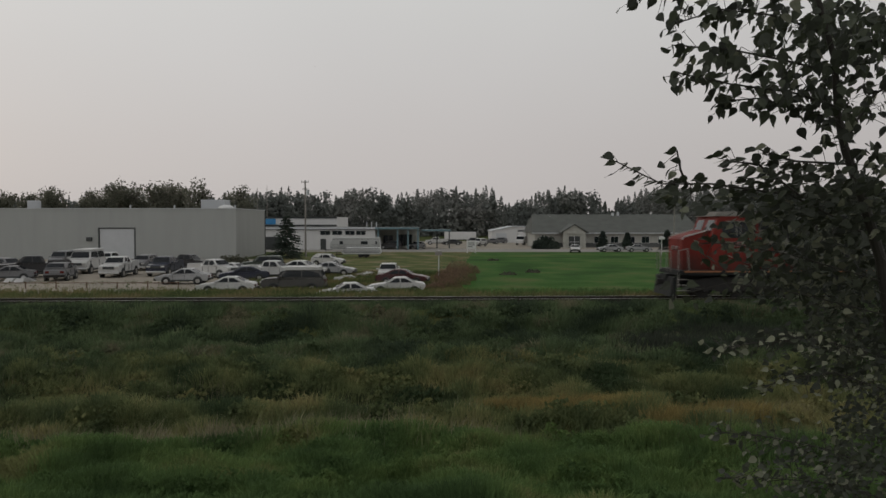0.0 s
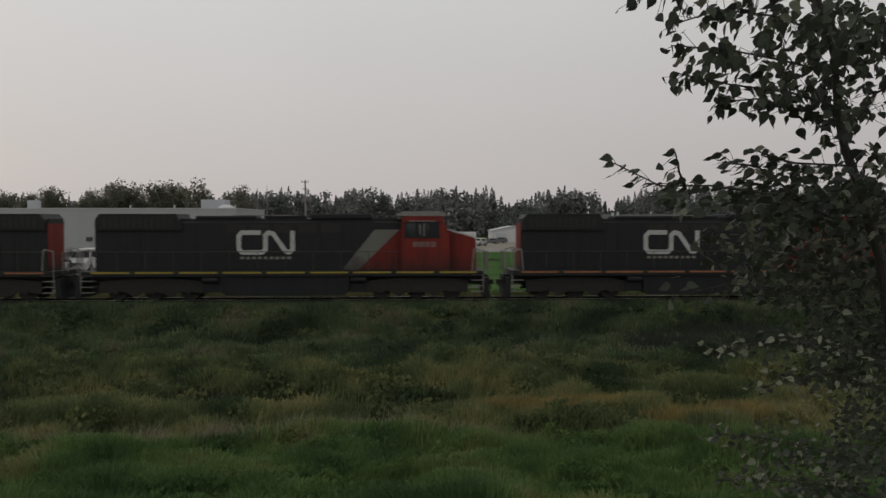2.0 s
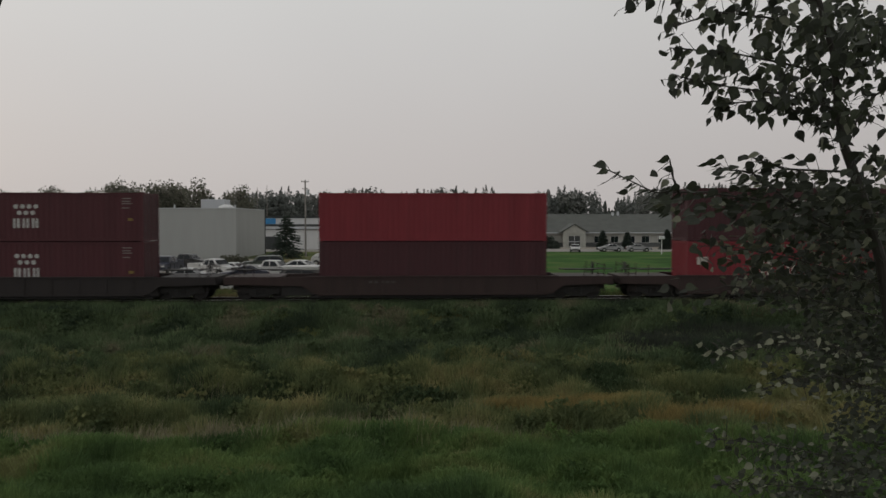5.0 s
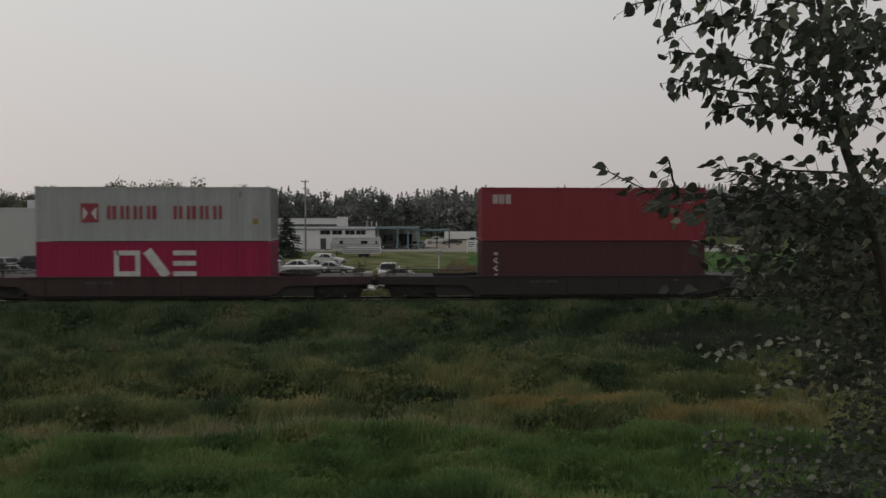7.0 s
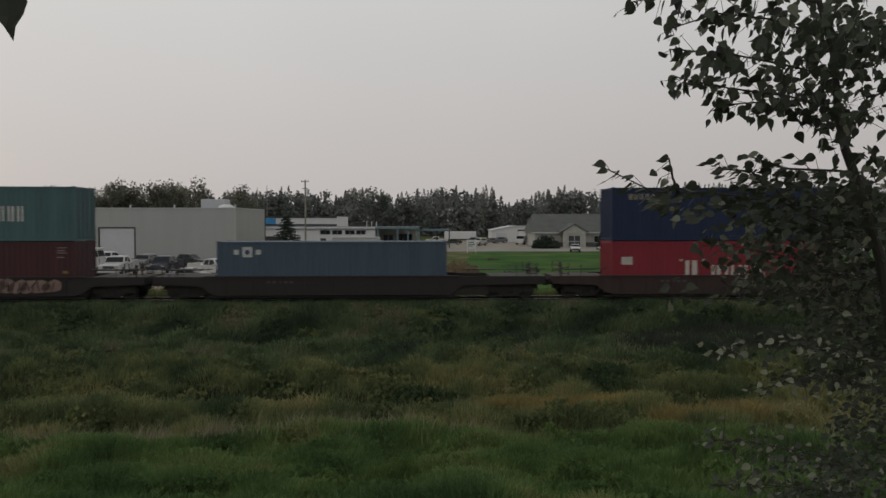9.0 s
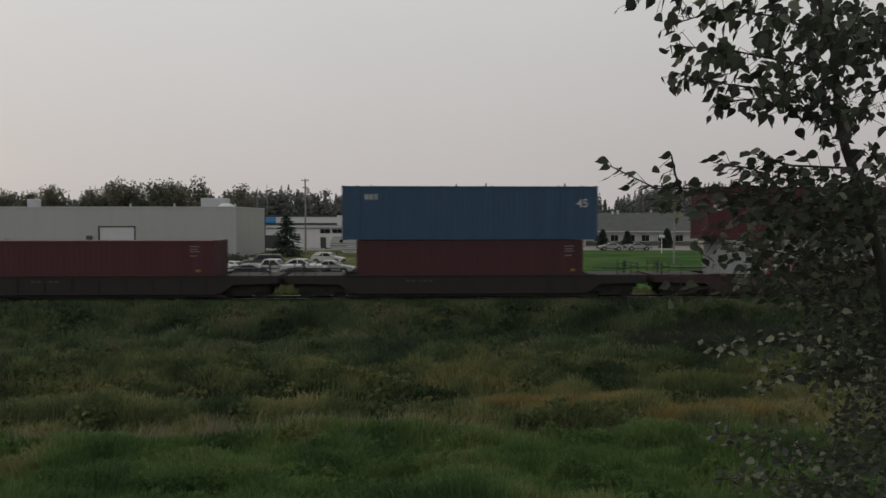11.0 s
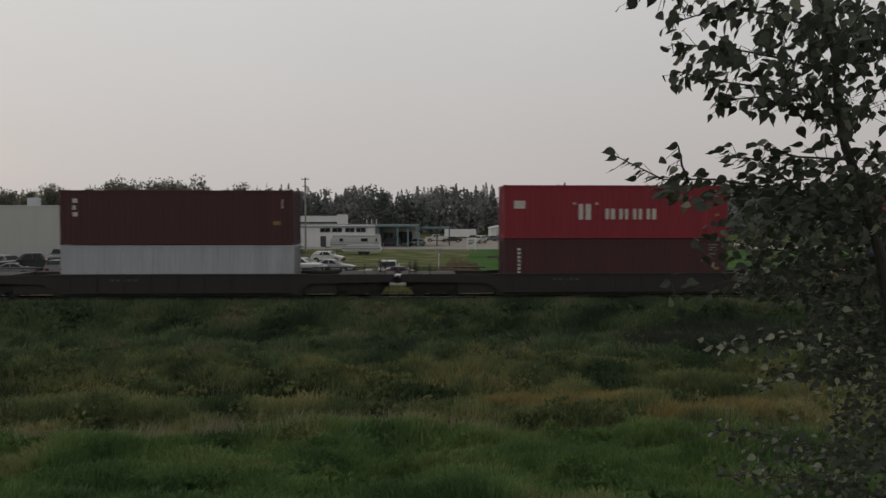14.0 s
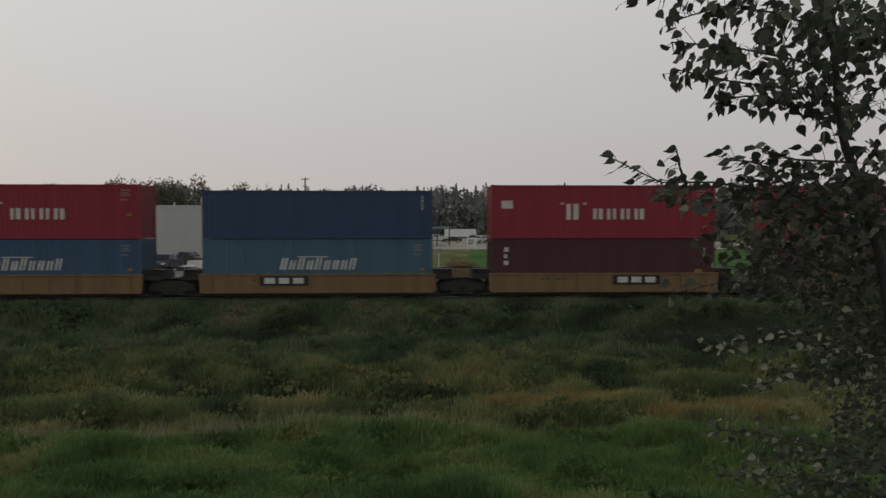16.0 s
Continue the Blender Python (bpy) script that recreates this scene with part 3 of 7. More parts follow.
def end_gear(parent, x, way, color):
    """Deck over the truck with ladder, hand brake, platform grating and rails at a car's end."""
    a, b = sorted((x - way * 0.36, x + way * 2.6))
    part("end_deck", boxes((a, b, -1.28, 1.28, 0.84, 1.26)), color, parent)
    c, d = sorted((x - way * 0.1, x + way * 3.0))
    part("draft_sill", boxes((c, d, -0.42, 0.42, 0.5, 0.83)), STEEL, parent)
    for yy in (-1.3, 1.3):
        bm = bmesh.new()
        for k in (0.12, 0.5):
            tube(bm, (x + way * k, yy, 0.45), (x + way * k, yy, 1.95), 0.022, n=6)
        for zz in (0.5, 0.8, 1.1, 1.4, 1.7):
            tube(bm, (x + way * 0.12, yy, zz), (x + way * 0.5, yy, zz), 0.018, n=6)
        part("ladder", bm, color, parent)
    bm = bmesh.new()
    for k in (0.1, 1.2):
        tube(bm, (x + way * k, -1.25, 1.2), (x + way * k, -1.25, 1.85), 0.022, n=6)
    tube(bm, (x + way * 0.1, -1.25, 1.85), (x + way * 0.1, 1.25, 1.85), 0.022, n=6)
    part("handrail", bm, color, parent)
    part("grating", boxes((a + 0.1, b, -1.28, -0.8, 1.62, 1.66)), STEEL, parent)
    bm = bmesh.new()
    tube(bm, (x + way * 0.35, 0.3, 1.7), (x + way * 0.4, 0.3, 1.7), 0.26, n=14)
    tube(bm, (x + way * 0.4, 0.3, 1.2), (x + way * 0.4, 0.3, 1.7), 0.05, n=6)
    part("brake_wheel", bm, STEEL, parent)
    bm = boxes((min(x, x - way * 0.45), max(x, x - way * 0.45), -0.14, 0.14, 0.72, 0.98))
    box(bm, min(x - way * 0.4, x - way * 0.62), max(x - way * 0.4, x - way * 0.62), -0.22, 0.2, 0.68, 1.02)
    part("coupler", bm, STEEL, parent)


SIDE_REFLECTOR = mat("yellow_reflector", (0.42, 0.32, 0.05), 0.5, 0, 0.15, 4)


def well_car(x0, x1, first, color, label, trucks=(True, True), ends=(True, True), tag=False, plates=False):
    """A container well car from x0 to x1 behind the train's zero mark, its well round a 40 ft box that begins at first."""
    n = x1 - x0
    car = thing("well_car", Matrix(), label, "well car", "well cars of the train")
    w0, w1 = first - x0 - 0.45, first - x0 + 12.19 + 0.45
    for yy, o in ((-1.42, -1), (1.30, 1)):
        bm = bmesh.new()
        lo, hi = 0.22, n - 0.22
        head = [(w0 + 0.2, 0.34), (w0 - 0.45, 0.78), (lo, 0.86), (lo, 1.26)] if ends[0] else [(w0 + 0.35, 0.34), (w0 + 0.3, 1.26)]
        tail = [(hi, 1.26), (hi, 0.86), (w1 + 0.45, 0.78), (w1 - 0.2, 0.34)] if ends[1] else [(w1 - 0.3, 1.26), (w1 - 0.35, 0.34)]
        prism(bm, head + tail, yy, yy + 0.12)
        side = part("well_side", bm, color, car)
        bm = bmesh.new()
        box(bm, w0 - 0.2 if ends[0] else w0 + 0.3, w1 + 0.2 if ends[1] else w1 - 0.3, yy - 0.05, yy + 0.17, 1.22, 1.30)
        box(bm, w0 + 0.4, w1 - 0.4, yy - 0.06, yy + 0.18, 0.28, 0.36)
        part("side_rail", bm, color, side)
        for i in range(9):
            xx = w0 + 0.9 + i * (w1 - w0 - 1.9) / 8
            part("stake", boxes((xx, xx + 0.1, yy - 0.045 if o < 0 else yy + 0.12, yy if o < 0 else yy + 0.165, 0.37, 1.22)), color, side)
    part("well_floor", boxes((w0, w1, -1.28, 1.28, 0.12, 0.225)), STEEL, car)
    for k, (xx, way) in enumerate(((0.55, 1), (n - 0.55, -1))):
        if ends[k]:
            end_gear(car, xx, way, color)
            c, d = (3.25, max(3.7, w0 + 0.1)) if k == 0 else (min(n - 3.7, w1 - 0.1), n - 3.25)
            part("bolster_web", boxes((c, d, -1.25, 1.25, 0.26, 0.83)), STEEL, car)
        else:
            part("end_deck", boxes((min(xx, xx + way * 1.2), max(xx, xx + way * 1.2), -1.2, 1.2, 0.98, 1.2), (min(xx, xx + way * 1.2), max(xx, xx + way * 1.2), -0.9, 0.9, 1.2, 1.5)), STEEL, car)
        if trucks[k]:
            bogie(car, xx + way * (1.55 if ends[k] else -0.55))
    for xx, way in ((w0 - 0.55, -1), (w1 + 0.55, 1)):
        part("walkway", boxes((min(xx, xx + way * 1.6), max(xx, xx + way * 1.6), -1.4, -0.85, 1.6, 1.65)), STEEL, car)
    if plates:
        for xx in (w0 - 0.9, w1 + 0.5):
            part("reflector", boxes((xx, xx + 0.42, -1.432, -1.422, 1.02, 1.2)), SIDE_REFLECTOR, car, "small yellow reflector plate")
    for k in range(5):
        part("number_bar", boxes((w0 + 3.1 + k * 0.3, w0 + 3.28 + k * 0.3, -1.427, -1.421, 0.92, 1.04)), FAINT, car)
    if tag:
        rng = random.Random(5)
        for lo, hi in ((w0 + 2.2, w0 + 6.1), (w0 + 7.1, w0 + 11.4)):
            x = lo
            while x < hi - 0.3:
                w, h, lean = rng.uniform(0.6, 0.95), rng.uniform(0.40, 0.48), rng.uniform(-0.15, 0.25)
                ring = [(x + w / 2 + w * rng.uniform(0.42, 0.68) * math.cos(q * 0.5236) + lean * math.sin(q * 0.5236), 0.80 + h * rng.uniform(0.7, 1.1) * math.sin(q * 0.5236)) for q in range(12)]
                bm = bmesh.new()
                bm.faces.new([bm.verts.new((p, -1.472, z)) for p, z in ring])
                bmesh.ops.recalc_face_normals(bm, faces=bm.faces[:])
                blob = part("spray_paint", bm, GRAFFITI, car, "pale pink sprayed block")
                bm = bmesh.new()
                stroke(bm, ring[2:11], 0.035, -1.476)
                stroke(bm, [(x + w * rng.uniform(0.3, 0.7), 0.80 - h * 0.6), (x + w * rng.uniform(0.3, 0.7), 0.80 + h * 0.5)], 0.06, -1.476)
                part("outline", bm, STEEL, blob, "dark sprayed outline")
                x += w * 0.72
    return rolling(car, x0)


DARK = "dark brown steel well car with trucks at both ends"
well_car(65.35, 88.46, 70.87, WELL, "dark brown steel well car with yellow reflector plates", plates=True)
well_car(88.46, 108.3, 92.12, WELL, DARK)
well_car(108.3, 129.5, 113.51, WELL_RED, "oxide red steel well car carrying stacked containers")
well_car(129.5, 149.2, 133.39, WELL_RED, "oxide red steel well car carrying stacked containers")
well_car(149.2, 170.4, 152.68, WELL_RED, "faded oxide well car carrying magenta and white containers")
well_car(170.4, 191.9, 176.11, WELL, DARK)
well_car(191.9, 211.6, 195.6, WELL, "dark brown well car with pale sprayed scrawl on its side", tag=True)
well_car(211.6, 232.8, 215.1, WELL, "dark brown well car carrying a single container")
well_car(232.8, 252.2, 236.21, WELL_RED, "oxide red steel well car carrying stacked containers")
well_car(252.2, 271.75, 256.1, WELL, "dark brown well car carrying a single container")
well_car(271.75, 291.5, 275.68, WELL, DARK)
well_car(291.5, 311.2, 295.41, WELL_RED, "oxide red steel well car carrying stacked containers")
well_car(311.2, 334.6, 316.93, WELL, DARK)
well_car(334.6, 358.0, 340.33, WELL, DARK)
well_car(358.0, 381.2, 363.72, WELL, DARK)


def plate(car, x, y=-1.478):
    o = part("plate", boxes((x, x + 2.55, y, y + 0.008, 0.7, 1.18)), BLACK, car, "black plate with white marks")
    for k in range(3):
        a0 = x + 0.25 + k * 0.75
        part("plate_mark", boxes((a0, a0 + 0.55, y - 0.006, y, 0.79, 1.1)), LETTER, o)


YC = "grimy yellow articulated well car with a black plate"
y1 = well_car(381.2, 398.95, 385.2, YELLOW, YC, (True, True), (True, False), plates=False)
plate(y1, 6.0)
y2 = well_car(398.95, 414.4, 400.6, YELLOW, YC, (False, True), (False, False), plates=False)
plate(y2, 4.7)
y3 = well_car(414.4, 429.75, 415.95, YELLOW, YC, (False, True), (False, False), plates=False)
plate(y3, 8.1)
well_car(429.75, 447.5, 431.3, YELLOW, YC, (False, True), (False, True), plates=False)


# ---------- the train: locomotives ----------
def grimed(m, low=1.55, high=2.6, color=(0.028, 0.020, 0.016)):
    """Road dirt thrown up over the lower flanks, ragged at its upper edge."""
    nt = m.node_tree
    bs = nt.nodes["Principled BSDF"]
    src = bs.inputs["Base Color"].links[0].from_socket
    tc = nt.nodes.new("ShaderNodeTexCoord")
    sp = nt.nodes.new("ShaderNodeSeparateXYZ")
    nt.links.new(tc.outputs["Object"], sp.inputs["Vector"])
    nz = nt.nodes.new("ShaderNodeTexNoise")
    nz.inputs["Scale"].default_value, nz.inputs["Detail"].default_value = 1.1, 6.0
    nt.links.new(tc.outputs["Object"], nz.inputs["Vector"])
    ad = nt.nodes.new("ShaderNodeMath")
    ad.operation = "MULTIPLY_ADD"
    ad.inputs[1].default_value = -1.5
    nt.links.new(nz.outputs["Fac"], ad.inputs[0])
    nt.links.new(sp.outputs["Z"], ad.inputs[2])
    mr = nt.nodes.new("ShaderNodeMapRange")
    mr.inputs["From Min"].default_value, mr.inputs["From Max"].default_value = low - 0.75, high - 0.75
    mr.inputs["To Min"].default_value, mr.inputs["To Max"].default_value = 0.8, 0.0
    nt.links.new(ad.outputs["Value"], mr.inputs["Value"])
    mx = nt.nodes.new("ShaderNodeMix")
    mx.data_type = "RGBA"
    nt.links.new(mr.outputs["Result"], mx.inputs["Factor"])
    nt.links.new(src, mx.inputs["A"])
    mx.inputs["B"].default_value = (*color, 1)
    nt.links.new(mx.outputs["Result"], bs.inputs["Base Color"])
    return m


LOCO_RED = grimed(mat("locomotive_red_paint", (0.175, 0.024, 0.018), 0.6, 0, 0.3, 0.7, dirt=0.5, dirt_color=(0.045, 0.018, 0.015), streak=True, spec=0.2))
LOCO_PALE = grimed(paint("locomotive_pale_stripe", (0.165, 0.165, 0.142), 0.35))
SILL_YELLOW = mat("yellow_reflective_stripe", (0.310, 0.235, 0.025), 0.5, 0, 0.2, 2, dirt=0.2)
SILL_DULL = mat("dull_orange_stripe", (0.30, 0.12, 0.05), 0.6, 0, 0.3, 2, dirt=0.5)
RAIL_PALE = mat("pale_handrail_paint", (0.210, 0.200, 0.180), 0.5, 0, 0.2, 4)
RAIL_DARK = mat("dark_handrail_paint", (0.035, 0.033, 0.03), 0.5, 0, 0.2, 4)


def six_wheel_truck(parent, x):
    tr = part("truck", boxes((x - 0.4, x + 0.4, -0.9, 0.9, 0.55, 0.9)), STEEL, parent)
    for sx in (-1.9, 0.0, 1.9):
        bm = bmesh.new()
        for yy in (-0.8, 0.68):
            tube(bm, (x + sx, yy, 0.53), (x + sx, yy + 0.12, 0.53), 0.53, n=22)
        tube(bm, (x + sx, -0.98, 0.53), (x + sx, 0.98, 0.53), 0.1, n=8)
        part("wheelset", bm, STEEL, tr)
    for yy in (-1.12, 1.0):
        bm = bmesh.new()
        prism(bm, [(x - 2.75, 0.4), (x - 2.75, 1.02), (x - 1.2, 1.2), (x + 1.2, 1.2), (x + 2.75, 1.02), (x + 2.75, 0.4), (x + 1.5, 0.5), (x + 0.95, 0.2), (x + 0.5, 0.42), (x - 0.5, 0.42), (x - 0.95, 0.2), (x - 1.5, 0.5)], yy, yy + 0.12)
        part("side_frame", bm, STEEL, tr)
        for sx in (-1.9, 0.0, 1.9):
            part("bearing_cap", tube(bmesh.new(), (x + sx, yy - 0.06, 0.53), (x + sx, yy + 0.18, 0.53), 0.16, n=10), STEEL, tr)


def locomotive(place, way, label, stripe, lit, cx=1.75):
    """A six-axle road locomotive. In its own space the nose points to -x; way -1 turns it about."""
    lo = thing("locomotive", Matrix(), label, "locomotive", "locomotives of the train")
    near = -1 if way > 0 else 1

    def side(y):
        return y * -near

    # frame and walkway
    part("frame", boxes((-10.6, 10.6, -1.5, 1.5, 1.32, 1.58), (-10.9, 10.9, -0.5, 0.5, 0.8, 1.32)), BLACK, lo)
    for yy in (-1.53, 1.50):
        for i in range(9):
            xx = -10.2 + i * 2.28
            part("sill_stripe", boxes((xx, xx + 2.0, yy, yy + 0.03, 1.47, 1.56)), stripe, lo)
    bm = bmesh.new()
    prism(bm, [(-3.4, 0.5), (-3.4, 1.31), (3.4, 1.31), (3.4, 0.5), (3.1, 0.28), (-3.1, 0.28)], -1.35, 1.35)
    part("fuel_tank", bm, BLACK, lo)
    for yy in (-1.4, 1.4):
        part("air_tank", tube(bmesh.new(), (3.5, yy * 0.98, 1.12), (4.3, yy * 0.98, 1.12), 0.16, n=12), BLACK, lo)
        part("air_tank", tube(bmesh.new(), (-4.3, yy * 0.98, 1.12), (-3.5, yy * 0.98, 1.12), 0.15, n=12), BLACK, lo)
    for sx in (-1, 1):
        part("equipment_box", boxes((min(sx * 3.45, sx * 4.35), max(sx * 3.45, sx * 4.35), -1.2, 1.2, 0.45, 1.31)), BLACK, lo)
    six_wheel_truck(lo, -7.0)
    six_wheel_truck(lo, 7.0)
    # long hood: engine room with doors, radiator section with overhang
    bm = boxes((-6.3, 10.0, -0.96, 0.96, 1.58, 4.36))
    bmesh.ops.bevel(bm, geom=[e for e in bm.edges if all(v.co.z > 4 for v in e.verts) and abs((e.verts[0].co - e.verts[1].co).x) > 5], offset=0.22, segments=3, affect="EDGES")
    hood = part("hood", bm, BLACK, lo, "black engine hood")
    for yy in (-0.985, 0.965):
        for i in range(17):
            xx = -3.2 + i * 0.72
            part("hood_door", boxes((xx + 0.03, xx + 0.69, yy, yy + 0.02, 1.72, 3.35)), BLACK, hood)
        for i in range(5):
            xx = -2.9 + i * 1.25
            part("vent_panel", boxes((xx, xx + 1.0, yy, yy + 0.02, 3.62, 4.05)), STEEL, hood)
    bm = bmesh.new()
    prism(bm, [(5.4, 3.75), (5.7, 4.62), (9.7, 4.62), (9.95, 4.3), (9.95, 3.75)], -1.12, 1.12)
    part("radiator_housing", bm, BLACK, lo)
    for i in range(12):
        xx = 5.95 + i * 0.31
        part("radiator_slat", boxes((xx, xx + 0.2, 1.12 if near > 0 else -1.14, 1.14 if near > 0 else -1.12, 3.88, 4.45)), STEEL, lo)
    for q in ((-4.6, -1.3, -0.85, 0.85, 4.34, 4.62), (-1.0, 1.2, -0.5, 0.5, 4.34, 4.56), (1.6, 4.8, -0.8, 0.8, 4.34, 4.52)):
        part("roof_box", rounded(boxes(q), 0.05, 1), BLACK, lo)
    part("end_panel", boxes((10.0, 10.03, -0.9, 0.9, 1.62, 4.1)), LOCO_RED, hood, "red hood end panel")
    # Bright line along the hood roof, added as pale painted strips.
    part("roof_bright_strip", boxes((-0.6, 2.9, -0.82, -0.78, 4.53, 4.57), (-0.6, 2.9, 0.78, 0.82, 4.53, 4.57)), RAIL_PALE, lo, "added pale strip painting a bright roof line")
    part("exhaust_stack", boxes((0.0, 0.7, -0.4, 0.4, 4.5, 4.72)), STEEL, lo)
    # cab and short nose
    bm = bmesh.new()
    prism(bm, [(-8.75, 1.58), (-8.75, 3.45), (-8.35, 4.5), (-6.2, 4.5), (-6.2, 1.58)], -1.5, 1.5)
    cab = part("cab", bm, LOCO_RED, lo, "red driving cab")
    # Sky reflected off the cab roof is put into its pale colour.
    bm = boxes((-8.55, -5.95, -1.53, 1.53, 4.505, 4.66), (-8.3, -6.2, -1.15, 1.15, 4.661, 4.76))
    part("cab_roof", bm, RAIL_PALE if lit else BLACK, cab, "cab roof painted pale for reflected sky" if lit else "")
    bm = bmesh.new()
    prism(bm, [(-10.2, 1.58), (-10.2, 3.25), (-10.05, 3.38), (-8.7, 3.75), (-8.7, 1.58)], -1.05, 1.05)
    part("nose", bm, LOCO_RED, lo, "red sloping short nose")
    for yy in (-1.515, 1.505):
        for xx, w in ((-8.2, 0.42), (-7.68, 0.62), (-6.95, 0.5)):
            part("cab_window", boxes((xx, xx + w, yy, yy + 0.01, 3.42, 4.12)), GLASS, cab)
        part("window_frame", boxes((-8.28, -6.35, yy - 0.012, yy + 0.022, 4.12, 4.2), (-8.28, -6.35, yy - 0.012, yy + 0.022, 3.34, 3.42), (-7.77, -7.69, yy - 0.012, yy + 0.022, 3.42, 4.12), (-7.05, -6.96, yy - 0.012, yy + 0.022, 3.42, 4.12), (-6.44, -6.35, yy - 0.012, yy + 0.022, 3.42, 4.12)), BLACK, cab, "dark cab window frame")
        part("window_visor", boxes((-8.0, -6.6, yy - 0.16 if yy < 0 else yy + 0.01, yy if yy < 0 else yy + 0.17, 4.21, 4.26)), RAIL_PALE, cab, "pale window visor")
        # Two light panes inside the dark window, put in as pale bars.
        part("lit_pane_bar", boxes((-7.42, -7.37, yy - 0.014, yy + 0.024, 3.42, 4.12), (-7.2, -7.16, yy - 0.014, yy + 0.024, 3.5, 4.05)), RAIL_PALE, cab, "pale bars painting two lit panes")
        for k in range(4):
            part("number_bar", boxes((-8.0 + k * 0.32, -7.92 + k * 0.32, yy - 0.003, yy + 0.013, 2.86, 3.14), (-7.86 + k * 0.32, -7.78 + k * 0.32, yy - 0.003, yy + 0.013, 2.86, 3.14)), mat_dim, cab)
    for yy in (-1.075, 1.051):
        bm = bmesh.new()
        prism(bm, [(-10.22, 3.2), (-10.22, 3.3), (-10.05, 3.44), (-8.75, 3.8), (-8.75, 3.72), (-10.05, 3.36)], yy, yy + 0.024)
        part("nose_trim", bm, LETTER, lo, "white nose edge trim")
    for yy in (-1.2, 0.25):
        bm = bmesh.new()
        prism(bm, [(-8.72, 3.62), (-8.45, 4.3), (-8.43, 4.3), (-8.70, 3.62)], yy, yy + 0.95)
        part("windshield", bm, GLASS, cab)
    bm = bmesh.new()
    for yy in (-0.3, 0.3):
        tube(bm, (-10.28, yy, 2.75), (-10.18, yy, 2.75), 0.13, n=12)
    part("headlight", bm, CHROME, lo)
    # diagonal livery on both flanks of the hood
    for yy, o in ((-0.99, -1), (0.99, 1)):
        part("livery_panel", flat_poly([(-6.2, 1.62), (-6.2, 3.78), (-6.1, 3.78), (-3.9, 1.62)], yy + (0.004 if o > 0 else -0.003)), LOCO_RED, hood, "red diagonal panel")
        part("livery_panel", flat_poly([(-6.08, 3.78), (-4.75, 3.78), (-3.0, 1.62), (-3.88, 1.62)], yy + (0.004 if o > 0 else -0.003)), LOCO_PALE, hood, "pale diagonal stripe")
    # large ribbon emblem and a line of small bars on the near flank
    yy = near * 0.995
    u = 1 if near < 0 else -1
    bm = bmesh.new()
    stroke(bm, [(cx + u * q[0], q[1]) for q in ((-0.25, 3.62), (-1.25, 3.62), (-1.42, 3.45), (-1.42, 2.75), (-1.25, 2.56), (-0.2, 2.56), (-0.02, 2.72), (-0.02, 3.48), (0.15, 3.62), (0.4, 3.56), (1.05, 2.62), (1.22, 2.56), (1.42, 2.68), (1.42, 3.72))], 0.24, yy)
    if u < 0:
        bmesh.ops.reverse_faces(bm, faces=bm.faces[:])
    part("emblem", bm, LETTER, hood, "white ribbon emblem")
    for k in range(9):
        xx = cx + u * (-1.35 + k * 0.31)
        part("small_print", boxes((min(xx, xx + u * 0.2), max(xx, xx + u * 0.2), yy - 0.003, yy + 0.003, 2.2, 2.34)), RAIL_PALE, hood)
    # handrails, stanchions, steps, couplers
    for yy in (-1.47, 1.47):
        bm = bmesh.new()
        tube(bm, (-6.0, yy, 2.62), (10.2, yy, 2.62), 0.018, n=5)
        for i in range(12):
            xx = -5.9 + i * 1.46
            tube(bm, (xx, yy, 1.58), (xx, yy, 2.62), 0.018, n=5)
        part("handrail", bm, RAIL_DARK, lo)
    for sx in (-1, 1):
        for yy in (-1.48, 1.48):
            bm = bmesh.new()
            tube(bm, (sx * 10.55, yy, 0.55), (sx * 10.55, yy, 2.65), 0.03, n=6)
            tube(bm, (sx * 9.95, yy, 1.5), (sx * 10.05, yy, 2.75), 0.03, n=6)
            tube(bm, (sx * 10.55, yy, 2.65), (sx * 10.05, yy, 2.75), 0.03, n=6)
            part("step_rail", bm, RAIL_PALE, lo, "pale step handrail")
        bm = bmesh.new()
        for yy in (-1.1, -0.5, 0.5, 1.1):
            tube(bm, (sx * 10.85, yy, 1.5), (sx * 10.85, yy, 2.6), 0.025, n=6)
        tube(bm, (sx * 10.85, -1.1, 2.6), (sx * 10.85, 1.1, 2.6), 0.025, n=6)
        part("end_rail", bm, RAIL_PALE, lo, "pale end handrail")
        for yy in (-1.5, 1.0):
            for zz in (0.45, 0.75, 1.05, 1.35):
                part("step", boxes((min(sx * 9.95, sx * 10.6), max(sx * 9.95, sx * 10.6), yy, yy + 0.5, zz, zz + 0.03)), RAIL_PALE, lo, "pale worn step tread")
        part("coupler", boxes((min(sx * 10.9, sx * 11.25), max(sx * 10.9, sx * 11.25), -0.16, 0.16, 0.75, 1.02)), STEEL, lo)
        bm = bmesh.new()
        prism(bm, [(sx * 10.6, 0.2), (sx * 10.95, 0.15), (sx * 10.8, 1.2), (sx * 10.6, 1.2)], -1.4, 1.4)
        part("pilot", bm, BLACK, lo)
        bm = bmesh.new()
        for yy in (-0.7, -0.5, 0.5, 0.7):
            tube(bm, (sx * 10.9, yy, 1.15), (sx * 11.05, yy, 0.55), 0.03, n=6)
        part("air_hose", bm, TYRE, lo)
    part("horn", boxes((-5.8, -5.3, -0.2, 0.2, 4.62, 4.82)), STEEL, lo)
    lo["turned"] = way
    lo.matrix_basis = on_track(place + 14.3)
    ROLLING.append((lo, place, 0.0 if way > 0 else 180.0))
    return lo


